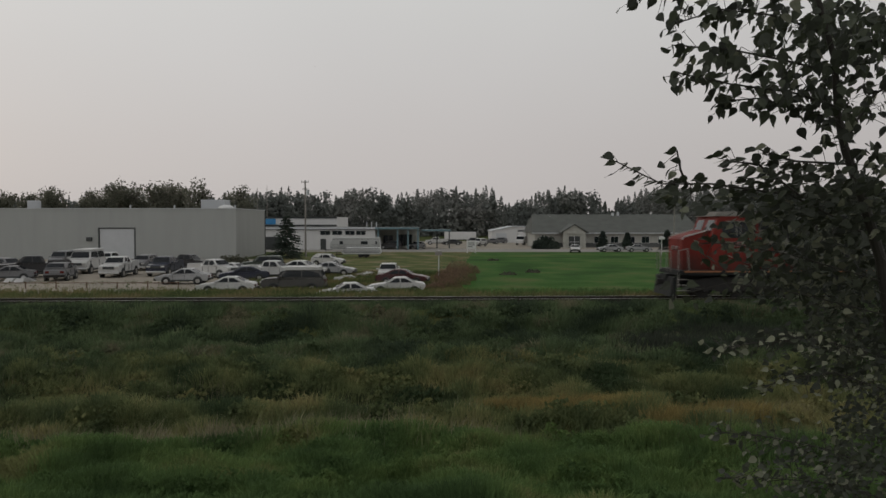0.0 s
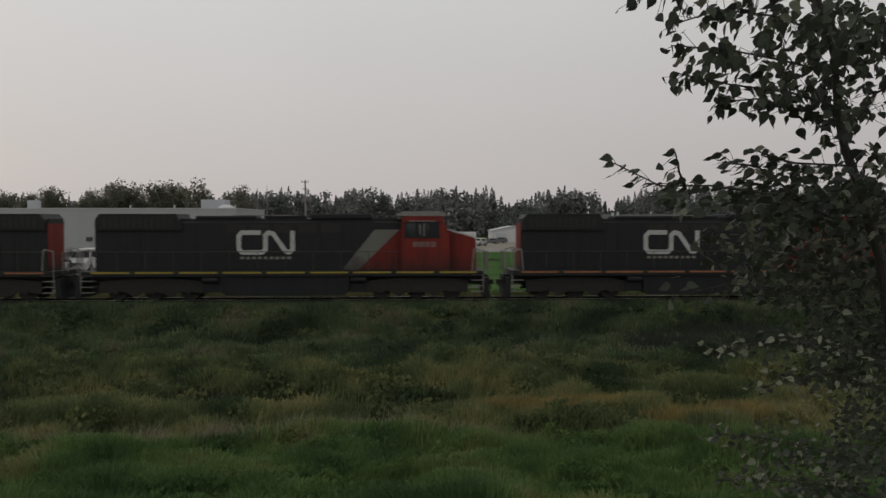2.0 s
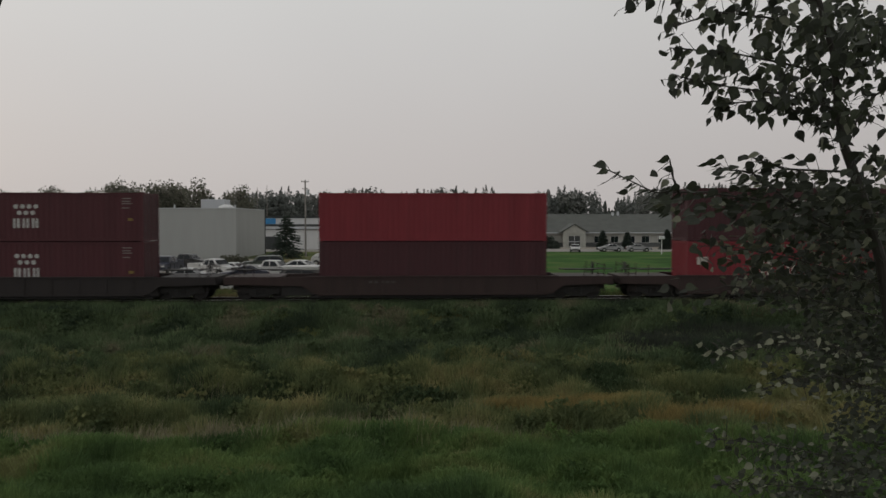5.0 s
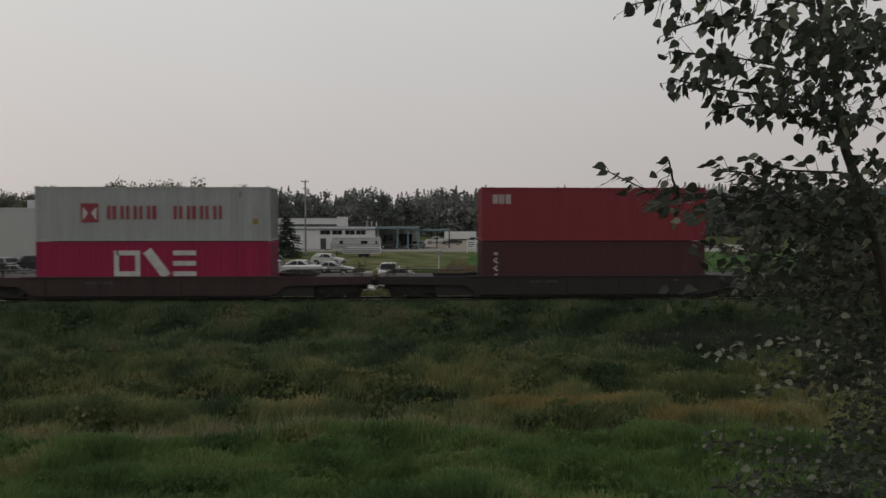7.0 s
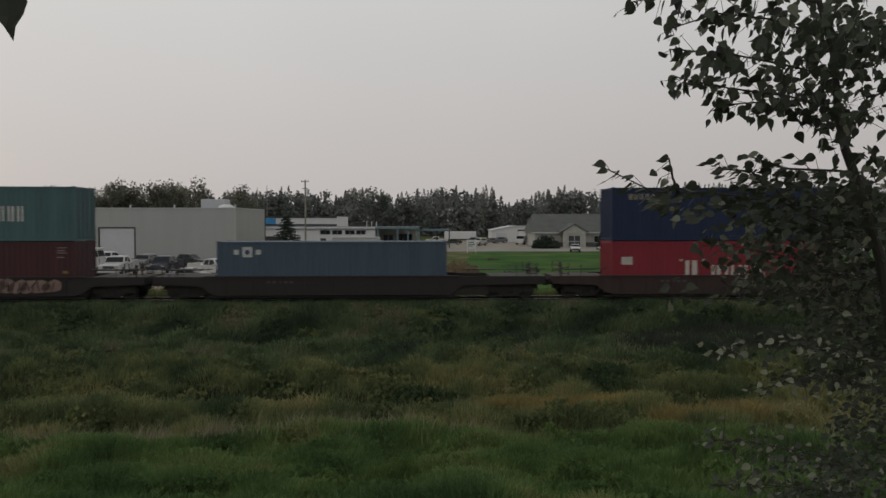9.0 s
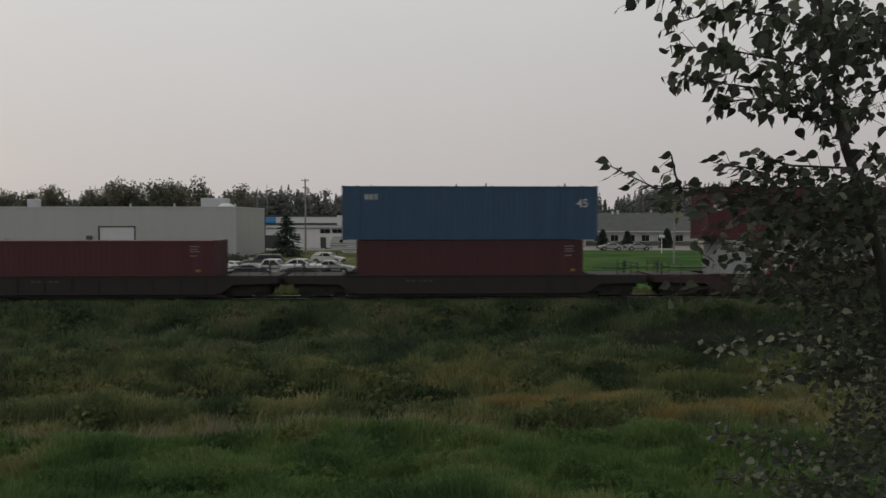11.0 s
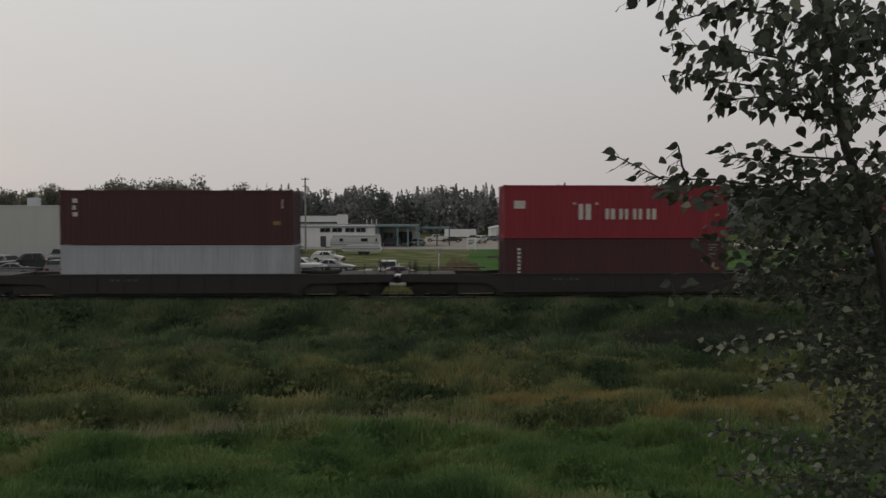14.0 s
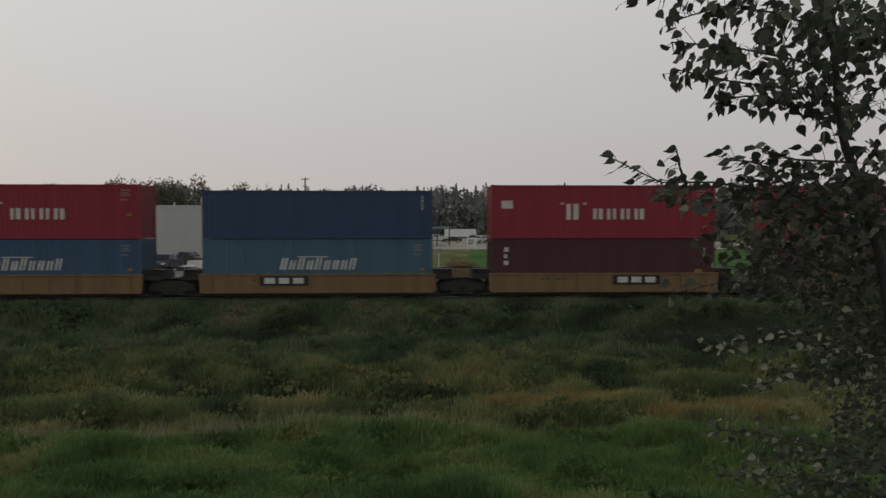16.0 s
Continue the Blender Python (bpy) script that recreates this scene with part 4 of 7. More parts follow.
LL = "black and red freight locomotive with a pale diagonal stripe"
locomotive(8.95, 1, "leading " + LL, SILL_DULL, True)
locomotive(31.45, -1, "black and red freight locomotive running backwards, yellow sill stripe", SILL_YELLOW, True, 1.05)
locomotive(54.1, -1, "third black and red freight locomotive, dull grimy sill", SILL_DULL, True)

# ---------- rails, ties, ballast ----------
BALLAST = mat("dark_ballast", (0.036, 0.034, 0.03), 0.95, 0, 0.4, 6, 0.8, fine=60)
DARKRAIL = mat("dark_rusty_rail_web", (0.03, 0.022, 0.018), 0.8, 0.1, 0.3, 6)
TIE = mat("weathered_tie_wood", (0.035, 0.029, 0.025), 0.9, 0, 0.3, 5, 0.4, per_object=0.3)
track = thing("railway_track", on_track(0), "single railway track on dark ballast with wooden ties", "railway", kind="structure")
for off in (-0.755, 0.68):
    bm = bmesh.new()
    prism(bm, [(off - 0.035, -0.174), (off - 0.035, -0.155), (off + 0.025, -0.14), (off + 0.025, -0.04), (off, -0.03), (off, -0.006), (off + 0.075, -0.006), (off + 0.075, -0.03), (off + 0.05, -0.04), (off + 0.05, -0.14), (off + 0.11, -0.155), (off + 0.11, -0.174)], -400, 400)
    for v in bm.verts:
        v.co = Vector((v.co.y, v.co.x, v.co.z))
    bmesh.ops.recalc_face_normals(bm, faces=bm.faces[:])
    rail = part("rail", bm, DARKRAIL, track)
    part("rail_head", boxes((-400, 400, off + 0.004, off + 0.071, -0.0055, 0.0)), RAILTOP, rail, "bright worn rail head")
bm = bmesh.new()
prism(bm, [(-2.6, -0.62), (-1.75, -0.235), (1.75, -0.235), (2.6, -0.62)], -400, 400)
for v in bm.verts:
    v.co = Vector((v.co.y, v.co.x, v.co.z))
bmesh.ops.recalc_face_normals(bm, faces=bm.faces[:])
part("ballast_bed", bm, BALLAST, track)
tie_bm = boxes((-0.12, 0.12, -1.3, 1.3, -0.36, -0.176))
tie0 = part("tie", rounded(tie_bm, 0.012, 1), TIE, track)
for i in range(-55, 56):
    o = tie0 if i == -55 else new("tie", tie0.data)
    o.parent = track
    o.matrix_basis = pose(i * 0.56 + 0.03 * math.sin(i * 2.3), 0.04 * math.sin(i * 1.7), 0, 0, 0, 1.2 * math.sin(i * 3.1))
bm = bmesh.new()
for i in list(range(-500, -55)) + list(range(56, 500)):
    box(bm, i * 0.56 - 0.12, i * 0.56 + 0.12, -1.3, 1.3, -0.3, -0.18)
tagged(part("tie_run", bm, TIE, track), kind="stuff")

# ---------- yard surfaces beyond the track ----------
def spot(px, base, up=0.0):
    """A place on the yard: px is the sideways slope, base the downward slope to it, both per 1322."""
    y = 1322 * (EYE_Z - LOT_Z) / (base - 393)
    return (px - 784) * y / 1322, y


GRAVEL = mat("pale_dirt_gravel", (0.26, 0.23, 0.185), 0.95, 0, 0.3, 0.15, 0.5, fine=12, dirt=0.4, dirt_color=(0.12, 0.11, 0.07))
ASPHALT = mat("dusty_asphalt", (0.24, 0.225, 0.205), 0.9, 0, 0.2, 0.1, 0.3, fine=10)
LAWN = meadow("mown_lawn", [(0.36, (0.030, 0.072, 0.018)), (0.48, (0.042, 0.103, 0.023)), (0.56, (0.060, 0.112, 0.030)), (0.68, (0.090, 0.112, 0.042))], scale=0.16)
DRY = meadow("dry_meadow", [(0.36, (0.060, 0.085, 0.03)), (0.48, (0.095, 0.112, 0.042)), (0.56, (0.14, 0.125, 0.06)), (0.66, (0.19, 0.165, 0.10))], scale=0.28)


def sheet(name, pts, z, material, label, n=1):
    bm = bmesh.new()
    bm.faces.new([bm.verts.new((x, y, LOT_Z + z)) for x, y in pts])
    bmesh.ops.recalc_face_normals(bm, faces=bm.faces[:])
    if bm.faces[:][0].normal.z < 0:
        bmesh.ops.reverse_faces(bm, faces=bm.faces[:])
    return tagged(part(name, bm, material), label, name.split("_")[0], kind="structure")


sheet("ground_dry", [(-22, 55), (4, 55), (7, 100), (8, 139), (-30, 139), (-26, 100)], 0.012, DRY, "dry olive meadow strip beside the yard")
sheet("lawn", [(0.6, 54), (120, 58), (120, 137), (5.3, 137), (4.3, 120), (3.2, 104), (2.9, 90), (1.7, 78), (1.4, 70), (0.9, 62)], 0.02, LAWN, "wide mown green lawn beyond the track")
sheet("yard", [(-120, 58), (-21, 57.5), (-18.5, 70), (-25, 112), (-120, 112)], 0.016, GRAVEL, "pale dirt yard with parked vehicles")
sheet("road", [(-160, 138.5), (160, 138.5), (160, 154), (-160, 154)], 0.03, ASPHALT, "dusty grey road crossing behind the lawn")
sheet("parking", [(-60, 154.5), (70, 154.5), (70, 215), (-60, 215)], 0.026, GRAVEL, "pale gravel parking area before the buildings")

# ---------- buildings ----------
SIDING = mat("grey_metal_siding", (0.35, 0.365, 0.355), 0.6, 0.1, 0.07, 0.3, dirt=0.12, dirt_color=(0.24, 0.24, 0.23), streak=True)
SIDING_WARM = mat("grey_corner_siding", (0.345, 0.35, 0.335), 0.6, 0.1, 0.07, 0.3, dirt=0.12, dirt_color=(0.24, 0.24, 0.23), streak=True)
WHITE = mat("white_painted_wall", (0.62, 0.62, 0.615), 0.7, 0, 0.08, 0.5, dirt=0.12, dirt_color=(0.4, 0.4, 0.38), streak=True)
DOORWHITE = mat("white_door_panel", (0.50, 0.52, 0.54), 0.5, 0, 0.06, 1)
TRIM = mat("dark_trim", (0.04, 0.045, 0.045), 0.6, 0, 0.15, 2)
TEAL_TRIM = mat("teal_fascia", (0.125, 0.20, 0.225), 0.6, 0, 0.12, 1)
BLUE_SIGN = mat("bright_blue_sign", (0.04, 0.24, 0.50), 0.5, 0, 0.08, 1)
SHINGLE = mat("grey_green_shingles", (0.092, 0.097, 0.088), 0.9, 0, 0.2, 0.6, 0.4, fine=8)
STONE = mat("pale_stone_veneer", (0.42, 0.42, 0.38), 0.85, 0, 0.2, 1.5)


BEIGE = mat("grey_beige_wall", (0.42, 0.42, 0.39), 0.75, 0, 0.12, 0.6, dirt=0.25, dirt_color=(0.25, 0.25, 0.23), streak=True)
DARKSTONE = mat("dark_stone_veneer", (0.11, 0.115, 0.115), 0.9, 0, 0.3, 1.6)


def warehouse():
    w = thing("warehouse", pose(0, 0, LOT_Z), "long grey metal-clad warehouse with a white overhead door", "warehouse")
    x0, x1, y0, y1, h = -95.0, -31.0, 112.0, 130.0, 7.55
    dx0, dx1, dh = -51.7, -46.1, 4.75
    part("wall", boxes((x0, dx0, y0, y0 + 0.25, 0, h), (dx1, x1 - 0.02, y0, y0 + 0.25, 0, h), (dx0, dx1, y0, y0 + 0.25, dh, h)), SIDING, w, "grey ribbed front wall")
    part("wall", boxes((x1 - 0.25, x1, y0 + 0.26, y1, 0, h)), SIDING_WARM, w, "grey end wall")
    part("wall", boxes((x0, x1 - 0.26, y1 - 0.25, y1, 0, h), (x0, x0 + 0.25, y0 + 0.26, y1 - 0.26, 0, h)), SIDING, w)
    bm = bmesh.new()
    k = 0
    xx = x0 + 0.5
    while xx < x1 - 0.4:
        if not (dx0 - 0.2 < xx < dx1 + 0.1):
            box(bm, xx, xx + 0.05, y0 - 0.005, y0, 0.05, h - 0.2)
        xx += 0.92
    yy = y0 + 0.6
    while yy < y1 - 0.3:
        box(bm, x1, x1 + 0.005, yy, yy + 0.05, 0.05, h - 0.2)
        yy += 0.92
    tagged(part("siding_rib", bm, SIDING, w), kind="stuff")
    part("roof", boxes((x0, x1 - 0.26, y0 + 0.25, y1 - 0.25, h - 0.35, h - 0.2)), TRIM, w)
    part("coping", boxes((x0, x1 + 0.08, y0 - 0.08, y0 + 0.3, h, h + 0.1), (x1 - 0.3, x1 + 0.08, y0 + 0.31, y1, h, h + 0.1)), DOORWHITE, w, "pale metal coping")
    part("downpipe", boxes((x1 - 0.02, x1 + 0.12, y1 - 0.1, y1 + 0.06, 0, h)), TRIM, w)
    d = part("overhead_door", boxes((dx0 + 0.2, dx1 - 0.2, y0 + 0.08, y0 + 0.16, 0, dh - 0.18)), DOORWHITE, w, "white sectional overhead door")
    for i in range(7):
        z = 0.1 + i * 0.64
        part("panel", boxes((dx0 + 0.24, dx1 - 0.24, y0 + 0.04, y0 + 0.078, z, z + 0.6)), DOORWHITE, d)
    part("door_frame", boxes((dx0, dx0 + 0.2, y0 - 0.06, y0 + 0.2, 0, dh), (dx1 - 0.2, dx1, y0 - 0.06, y0 + 0.2, 0, dh), (dx0 + 0.2, dx1 - 0.2, y0 - 0.06, y0 + 0.2, dh - 0.18, dh)), TRIM, w, "dark door frame")
    part("wall_light", boxes((-53.4, -52.6, y0 - 0.3, y0, 2.7, 3.3)), TRIM, w)
    part("roof_unit", rounded(boxes((-38.2, -34.4, 118, 121, h - 0.2, h + 1.55)), 0.06, 1), DOORWHITE, w, "pale rooftop air unit")
    part("roof_unit", rounded(boxes((-64.5, -63.1, 116, 117.5, h - 0.2, h + 1.35)), 0.06, 1), DOORWHITE, w, "pale rooftop vent box")
    bm = bmesh.new()
    bmesh.ops.create_uvsphere(bm, u_segments=16, v_segments=8, radius=1.3)
    for v in bm.verts:
        v.co = Vector((v.co.x - 33.6, v.co.y + 116, max(-0.2, v.co.z * 0.5) + h + 0.05))
    part("roof_dome", bm, WHITE, w, "white roof dome vent")
    for xx in (-48.9, -30.9 - 1.6, -42.0):
        part("roof_pipe", tube(bmesh.new(), (xx, 117, h - 0.3), (xx, 117, h + 0.65), 0.14, n=10), DOORWHITE, w)


def window(parent, x0, x1, y, z0, z1, panes=1, frame_mat=None):
    f = part("window", boxes((x0 - 0.06, x1 + 0.06, y - 0.05, y + 0.02, z0 - 0.07, z0), (x0 - 0.06, x1 + 0.06, y - 0.05, y + 0.02, z1, z1 + 0.07), (x0 - 0.06, x0, y - 0.05, y + 0.02, z0, z1), (x1, x1 + 0.06, y - 0.05, y + 0.02, z0, z1)), frame_mat or WHITE, parent)
    for i in range(panes):
        a = x0 + i * (x1 - x0) / panes
        part("pane", boxes((a + 0.03, a + (x1 - x0) / panes - 0.03, y - 0.02, y - 0.004, z0 + 0.002, z1 - 0.002)), GLASS, f)


def white_shop():
    w = thing("shop_building", pose(0, 0, LOT_Z), "white flat-roofed shop building with blue sign and teal trim", "shop building")
    part("wall", boxes((-44, -23.5, 165, 185, 0, 6.7)), WHITE, w, "white tall rear block")
    part("band", boxes((-44, -23.4, 164.9, 164.995, 4.6, 5.0), (-44, -23.4, 164.9, 164.995, 6.35, 6.75)), TRIM, w, "dark trim band")
    part("sign", boxes((-39.5, -36.9, 164.8, 164.89, 5.05, 6.3)), BLUE_SIGN, w, "bright blue sign panel")
    part("wall", boxes((-44, -13.6, 150, 164.6, 0, 4.35)), WHITE, w, "white low front wing")
    part("fascia", boxes((-44, -13.6, 149.6, 149.99, 4.12, 4.5)), DOORWHITE, w, "pale roof fascia")
    part("fascia", boxes((-13.59, -4.8, 149.6, 149.99, 4.1, 4.5)), TEAL_TRIM, w, "teal canopy fascia")
    # Shadow below the fascia, built as a solid dark strip.
    part("fascia_shade_strip", boxes((-44, -13.6, 149.7, 149.99, 4.02, 4.11)), TRIM, w, "dark strip painting the shadow under the roof edge")
    part("roof", boxes((-44, -4.8, 150, 164.6, 4.36, 4.5)), TRIM, w)
    for a, b in ((-24.6, -22.7), (-22.2, -20.3), (-19.6, -17.8), (-17.4, -15.6)):
        window(w, a, b, 149.99, 3.05, 3.75, 2, TRIM)
    part("door", boxes((-35.9, -32.6, 149.9, 149.98, 0, 2.6)), TRIM, w, "dark garage door")
    part("door", boxes((-24.6, -23.5, 149.9, 149.98, 0, 2.2)), TRIM, w, "dark entrance door")
    part("wall", boxes((-13.5, -5.0, 158, 158.3, 0, 4.3)), STONE, w, "shaded porch back wall")
    window(w, -12.5, -10.6, 157.98, 0.8, 2.7, 2, TRIM)
    window(w, -9.4, -6.6, 157.98, 0.6, 2.9, 3, TRIM)
    for xx in (-13.2, -9.3, -7.2, -5.2):
        part("post", boxes((xx, xx + 0.32, 150.1, 150.4, 0, 4.35)), TEAL_TRIM, w, "teal canopy post")
    part("canopy", boxes((-4.6, 1.6, 158, 163, 3.6, 3.95)), TEAL_TRIM, w, "low teal canopy")
    for xx in (-1.4, 1.2):
        part("post", boxes((xx, xx + 0.25, 158.2, 158.5, 0, 3.6)), TRIM, w)
    for xx in (-15.9, -14.9, -13.9):
        part("roof_pipe", tube(bmesh.new(), (xx, 156, 4.45), (xx, 156, 5.6), 0.1, n=8), DOORWHITE, w)


def garage():
    w = thing("garage", pose(0, 0, LOT_Z), "low white garage with a shallow gable roof", "garage")
    bm = bmesh.new()
    prism(bm, [(13.0, 0), (13.0, 3.1), (18.6, 4.25), (25.5, 4.1), (25.5, 0)], 200, 214)
    part("wall", bm, WHITE, w)
    bm = bmesh.new()
    prism(bm, [(12.7, 3.08), (12.7, 3.25), (18.6, 4.45), (25.9, 4.3), (25.9, 4.12), (18.6, 4.27)], 199.7, 214.3)
    part("roof", bm, DOORWHITE, w, "pale metal roof")
    # The open bay's inner shade is a flat dark panel, no opening.
    part("bay_door", boxes((20.0, 24.8, 199.9, 199.99, 0, 3.4)), TRIM, w, "dark panel painting the shade inside an open vehicle bay")
    part("bay_door", boxes((14.2, 17.0, 199.9, 199.99, 0, 2.5)), DOORWHITE, w)


def long_house():
    w = thing("long_house", pose(0, 0, LOT_Z), "long low building with grey-green shingled roof and pale walls", "building")
    x0, x1, y0, y1 = 20.2, 56.0, 164.0, 180.0
    part("wall", boxes((x0, x1, y0, y0 + 0.3, 0, 3.2), (x0, x0 + 0.3, y0 + 0.31, y1, 0, 3.2), (x1 - 0.3, x1, y0 + 0.31, y1, 0, 3.2), (x0 + 0.31, x1 - 0.31, y1 - 0.3, y1, 0, 3.2)), BEIGE, w, "weathered grey-beige wall")
    part("wainscot", boxes((x0, x1, y0 - 0.06, y0 - 0.002, 0, 1.0)), DARKSTONE, w, "dark stone wainscot")
    bm = bmesh.new()
    # hip-ended main roof
    v = [bm.verts.new(p) for p in ((x0 - 0.8, y0 - 1.0, 3.2), (x1 + 0.8, y0 - 1.0, 3.2), (x1 + 0.8, y1 + 1.0, 3.2), (x0 - 0.8, y1 + 1.0, 3.2), (x0 + 0.3, 172, 7.3), (x1 - 0.3, 172, 7.3))]
    for q in ((0, 1, 5, 4), (1, 2, 5), (2, 3, 4, 5), (3, 0, 4), (0, 3, 2, 1)):
        bm.faces.new([v[i] for i in q])
    part("roof", bm, SHINGLE, w, "grey-green shingled roof")
    part("fascia", boxes((x0 - 0.8, x1 + 0.8, y0 - 1.06, y0 - 1.0, 3.0, 3.22)), DOORWHITE, w)
    bm = bmesh.new()
    prism(bm, [(25.2, 3.2), (25.2, 3.4), (28.2, 5.2), (31.2, 3.4), (31.2, 3.2), (28.2, 4.95)], 159.6, 168)
    part("porch_roof", bm, SHINGLE, w, "gabled porch roof")
    bm = bmesh.new()
    prism(bm, [(25.8, 3.0), (25.8, 3.45), (28.2, 4.9), (30.6, 3.45), (30.6, 3.0)], 160, 160.2)
    part("porch_gable", bm, STONE, w, "pale stone porch gable")
    for xx in (25.8, 30.0):
        part("porch_post", boxes((xx, xx + 0.6, 160, 160.6, 0, 3.0)), STONE, w)
    part("porch_wall", boxes((26.4, 30.0, 160.25, 160.45, 0, 3.0)), STONE, w, "pale porch front")
    part("door", boxes((27.0, 29.4, 160.19, 160.245, 0.1, 2.5)), TRIM, w, "dark glazed double door")
    part("door_rail", boxes((27.0, 29.4, 160.15, 160.185, 1.25, 1.37), (28.14, 28.26, 160.15, 160.185, 0.1, 2.5)), DOORWHITE, w)
    for xx in (21.5, 33.2, 36.8, 40.4, 43.6, 47.2, 51.0):
        window(w, xx, xx + 1.7, 163.93, 1.0, 2.35, 2)
    for xx, z in ((24.4, 7.0), (38.9, 7.7), (40.1, 7.9)):
        part("roof_vent", tube(bmesh.new(), (xx, 171.5, 6.6), (xx, 171.5, z), 0.28, n=10), DOORWHITE, w)


warehouse()
white_shop()
garage()
long_house()


# ---------- poles, sign, trailers, fence ----------
POLE = mat("weathered_pole_wood", (0.25, 0.235, 0.215), 0.9, 0, 0.25, 3, 0.4)


def utility_pole(x, y, top, label, arms=2):
    p = thing("utility_pole", pose(x, y, LOT_Z), label, "utility pole")
    part("pole", tube(bmesh.new(), (0, 0, -0.1), (0, 0, top - LOT_Z), 0.17, 0.11, 10), POLE, p)
    for i in range(arms):
        z = top - LOT_Z - 0.35 - i * 1.1
        part("cross_arm", boxes((-0.6 + i * 0.15, 0.6 - i * 0.15, -0.18, -0.08, z, z + 0.12)), POLE, p)
        for xx in (-0.5, 0.15, 0.5):
            if abs(xx) < 0.6 - i * 0.15:
                part("insulator", tube(bmesh.new(), (xx, -0.13, z + 0.12), (xx, -0.13, z + 0.32), 0.05, n=8), DOORWHITE, p)
    if arms:
        part("transformer", tube(bmesh.new(), (0.42, -0.1, top - LOT_Z - 2.4), (0.42, -0.1, top - LOT_Z - 1.5), 0.26, n=14), DOORWHITE, p)
    return p


utility_pole(-21.9, 119, 10.8, "weathered wooden utility pole with cross arms and transformer")
utility_pole(-106.0 * 0.83, 205, 15.4, "distant wooden utility pole above the warehouse roof", 1)
for px, top in ((456, 13.3), (473, 13.8)):
    p = thing("antenna_mast", pose((px - 784) * 200 / 1322, 200, LOT_Z), "slender grey antenna mast behind the warehouse", "mast", "antenna masts")
    part("mast", tube(bmesh.new(), (0, 0, -0.1), (0, 0, top - LOT_Z), 0.14, 0.07, 6), POLE, p)
    part("aerial", tube(bmesh.new(), (-0.35, 0, top - LOT_Z - 0.9), (0.35, 0, top - LOT_Z - 0.9), 0.05, n=5), POLE, p)
p = thing("light_pole", pose(29.7, 96, LOT_Z), "slender grey light pole on the lawn", "light pole")
part("pole", tube(bmesh.new(), (0, 0, -0.1), (0, 0, 8.0), 0.12, 0.08, 8), POLE, p)
part("lamp_head", boxes((-0.9, 0.1, -0.15, 0.15, 7.95, 8.1)), STEEL, p)
p = thing("lamp_post", pose(37.2, 127, LOT_Z), "white lamp post with a hooded head", "lamp post")
part("pole", tube(bmesh.new(), (0, 0, -0.1), (0, 0, 2.6), 0.09, 0.07, 8), WHITE, p)
part("lamp_head", rounded(boxes((-0.45, 0.45, -0.3, 0.3, 2.6, 3.1)), 0.12, 2), WHITE, p)
p = thing("marker_post", pose(-0.46, 76, LOT_Z), "pale wooden marker post in dry brush", "post")
part("post", tube(bmesh.new(), (0, 0, -0.1), (0.06, 0, 2.7), 0.055, 0.045, 8), DOORWHITE, p)
part("board", boxes((-0.35, 0.35, -0.14, -0.1, 2.2, 2.6)), POLE, p)
p = thing("sign_board", pose(5.1, 134, LOT_Z), "white roadside sign board on two legs", "sign")
part("panel", boxes((-0.85, 0.85, -0.08, 0.08, 0.75, 2.25)), WHITE, p)
for xx in (-0.8, 0.65):
    part("leg", boxes((xx, xx + 0.15, -0.07, 0.07, 0, 2.4)), WHITE, p)
for z, a, b in ((1.75, -0.6, 0.5), (1.4, -0.5, 0.6), (1.1, -0.6, 0.2)):
    part("text_bar", boxes((a, b, -0.088, -0.081, z, z + 0.14)), TRIM, p)


GREYWHITE = mat("dull_trailer_skin", (0.44, 0.445, 0.45), 0.55, 0, 0.1, 0.6, dirt=0.3, dirt_color=(0.27, 0.27, 0.26), streak=True)


def travel_trailer(x, y, length, h, turn, label, panes=True):
    p = thing("travel_trailer", pose(x, y, LOT_Z, 0, 0, turn), label, "travel trailer")
    hl = length / 2
    bm = bmesh.new()
    prism(bm, [(-hl, 0.9), (-hl + 0.3, 0.55), (hl - 0.2, 0.55), (hl, 0.9), (hl - 0.25, h), (-hl + 0.7, h), (-hl + 0.1, h * 0.62)], -1.2, 1.2)
    part("body", bm, GREYWHITE, p)
    part("stripe", boxes((-hl + 0.1, hl - 0.1, -1.215, -1.205, 0.98, 1.06)), TRIM, p, "dark side stripe")
    for z in (0.75, h * 0.5, h * 0.88):
        part("groove", boxes((-hl + 0.35, hl - 0.3, -1.204, -1.2, z, z + 0.05)), TRIM, p, "dark body groove")
    for a, w in ((-hl * 0.62, 0.7), (hl * 0.22, 1.3), (hl * 0.8, 0.35)) if panes else ():
        window(p, a, a + w, -1.2, h * 0.56, h * 0.76, 1, GREYWHITE)
    for sx in (-0.45, 0.45):
        part("wheel", tube(bmesh.new(), (sx + 0.3, -1.1, 0.35), (sx + 0.3, -0.85, 0.35), 0.35, n=14), TYRE, p)
        part("wheel", tube(bmesh.new(), (sx + 0.3, 0.85, 0.35), (sx + 0.3, 1.1, 0.35), 0.35, n=14), TYRE, p)
    part("hitch", boxes((-hl - 1.1, -hl + 0.1, -0.06, 0.06, 0.42, 0.55)), STEEL, p)
    part("jack", tube(bmesh.new(), (-hl - 0.9, 0, 0), (-hl - 0.9, 0, 0.9), 0.05, n=6), STEEL, p)


travel_trailer(-16.0, 137, 9.2, 2.75, 0, "white travel trailer with dark windows parked by the road")
travel_trailer(-12.8, 118, 6.2, 1.55, 0, "low dull white cargo trailer with tandem wheels", False)

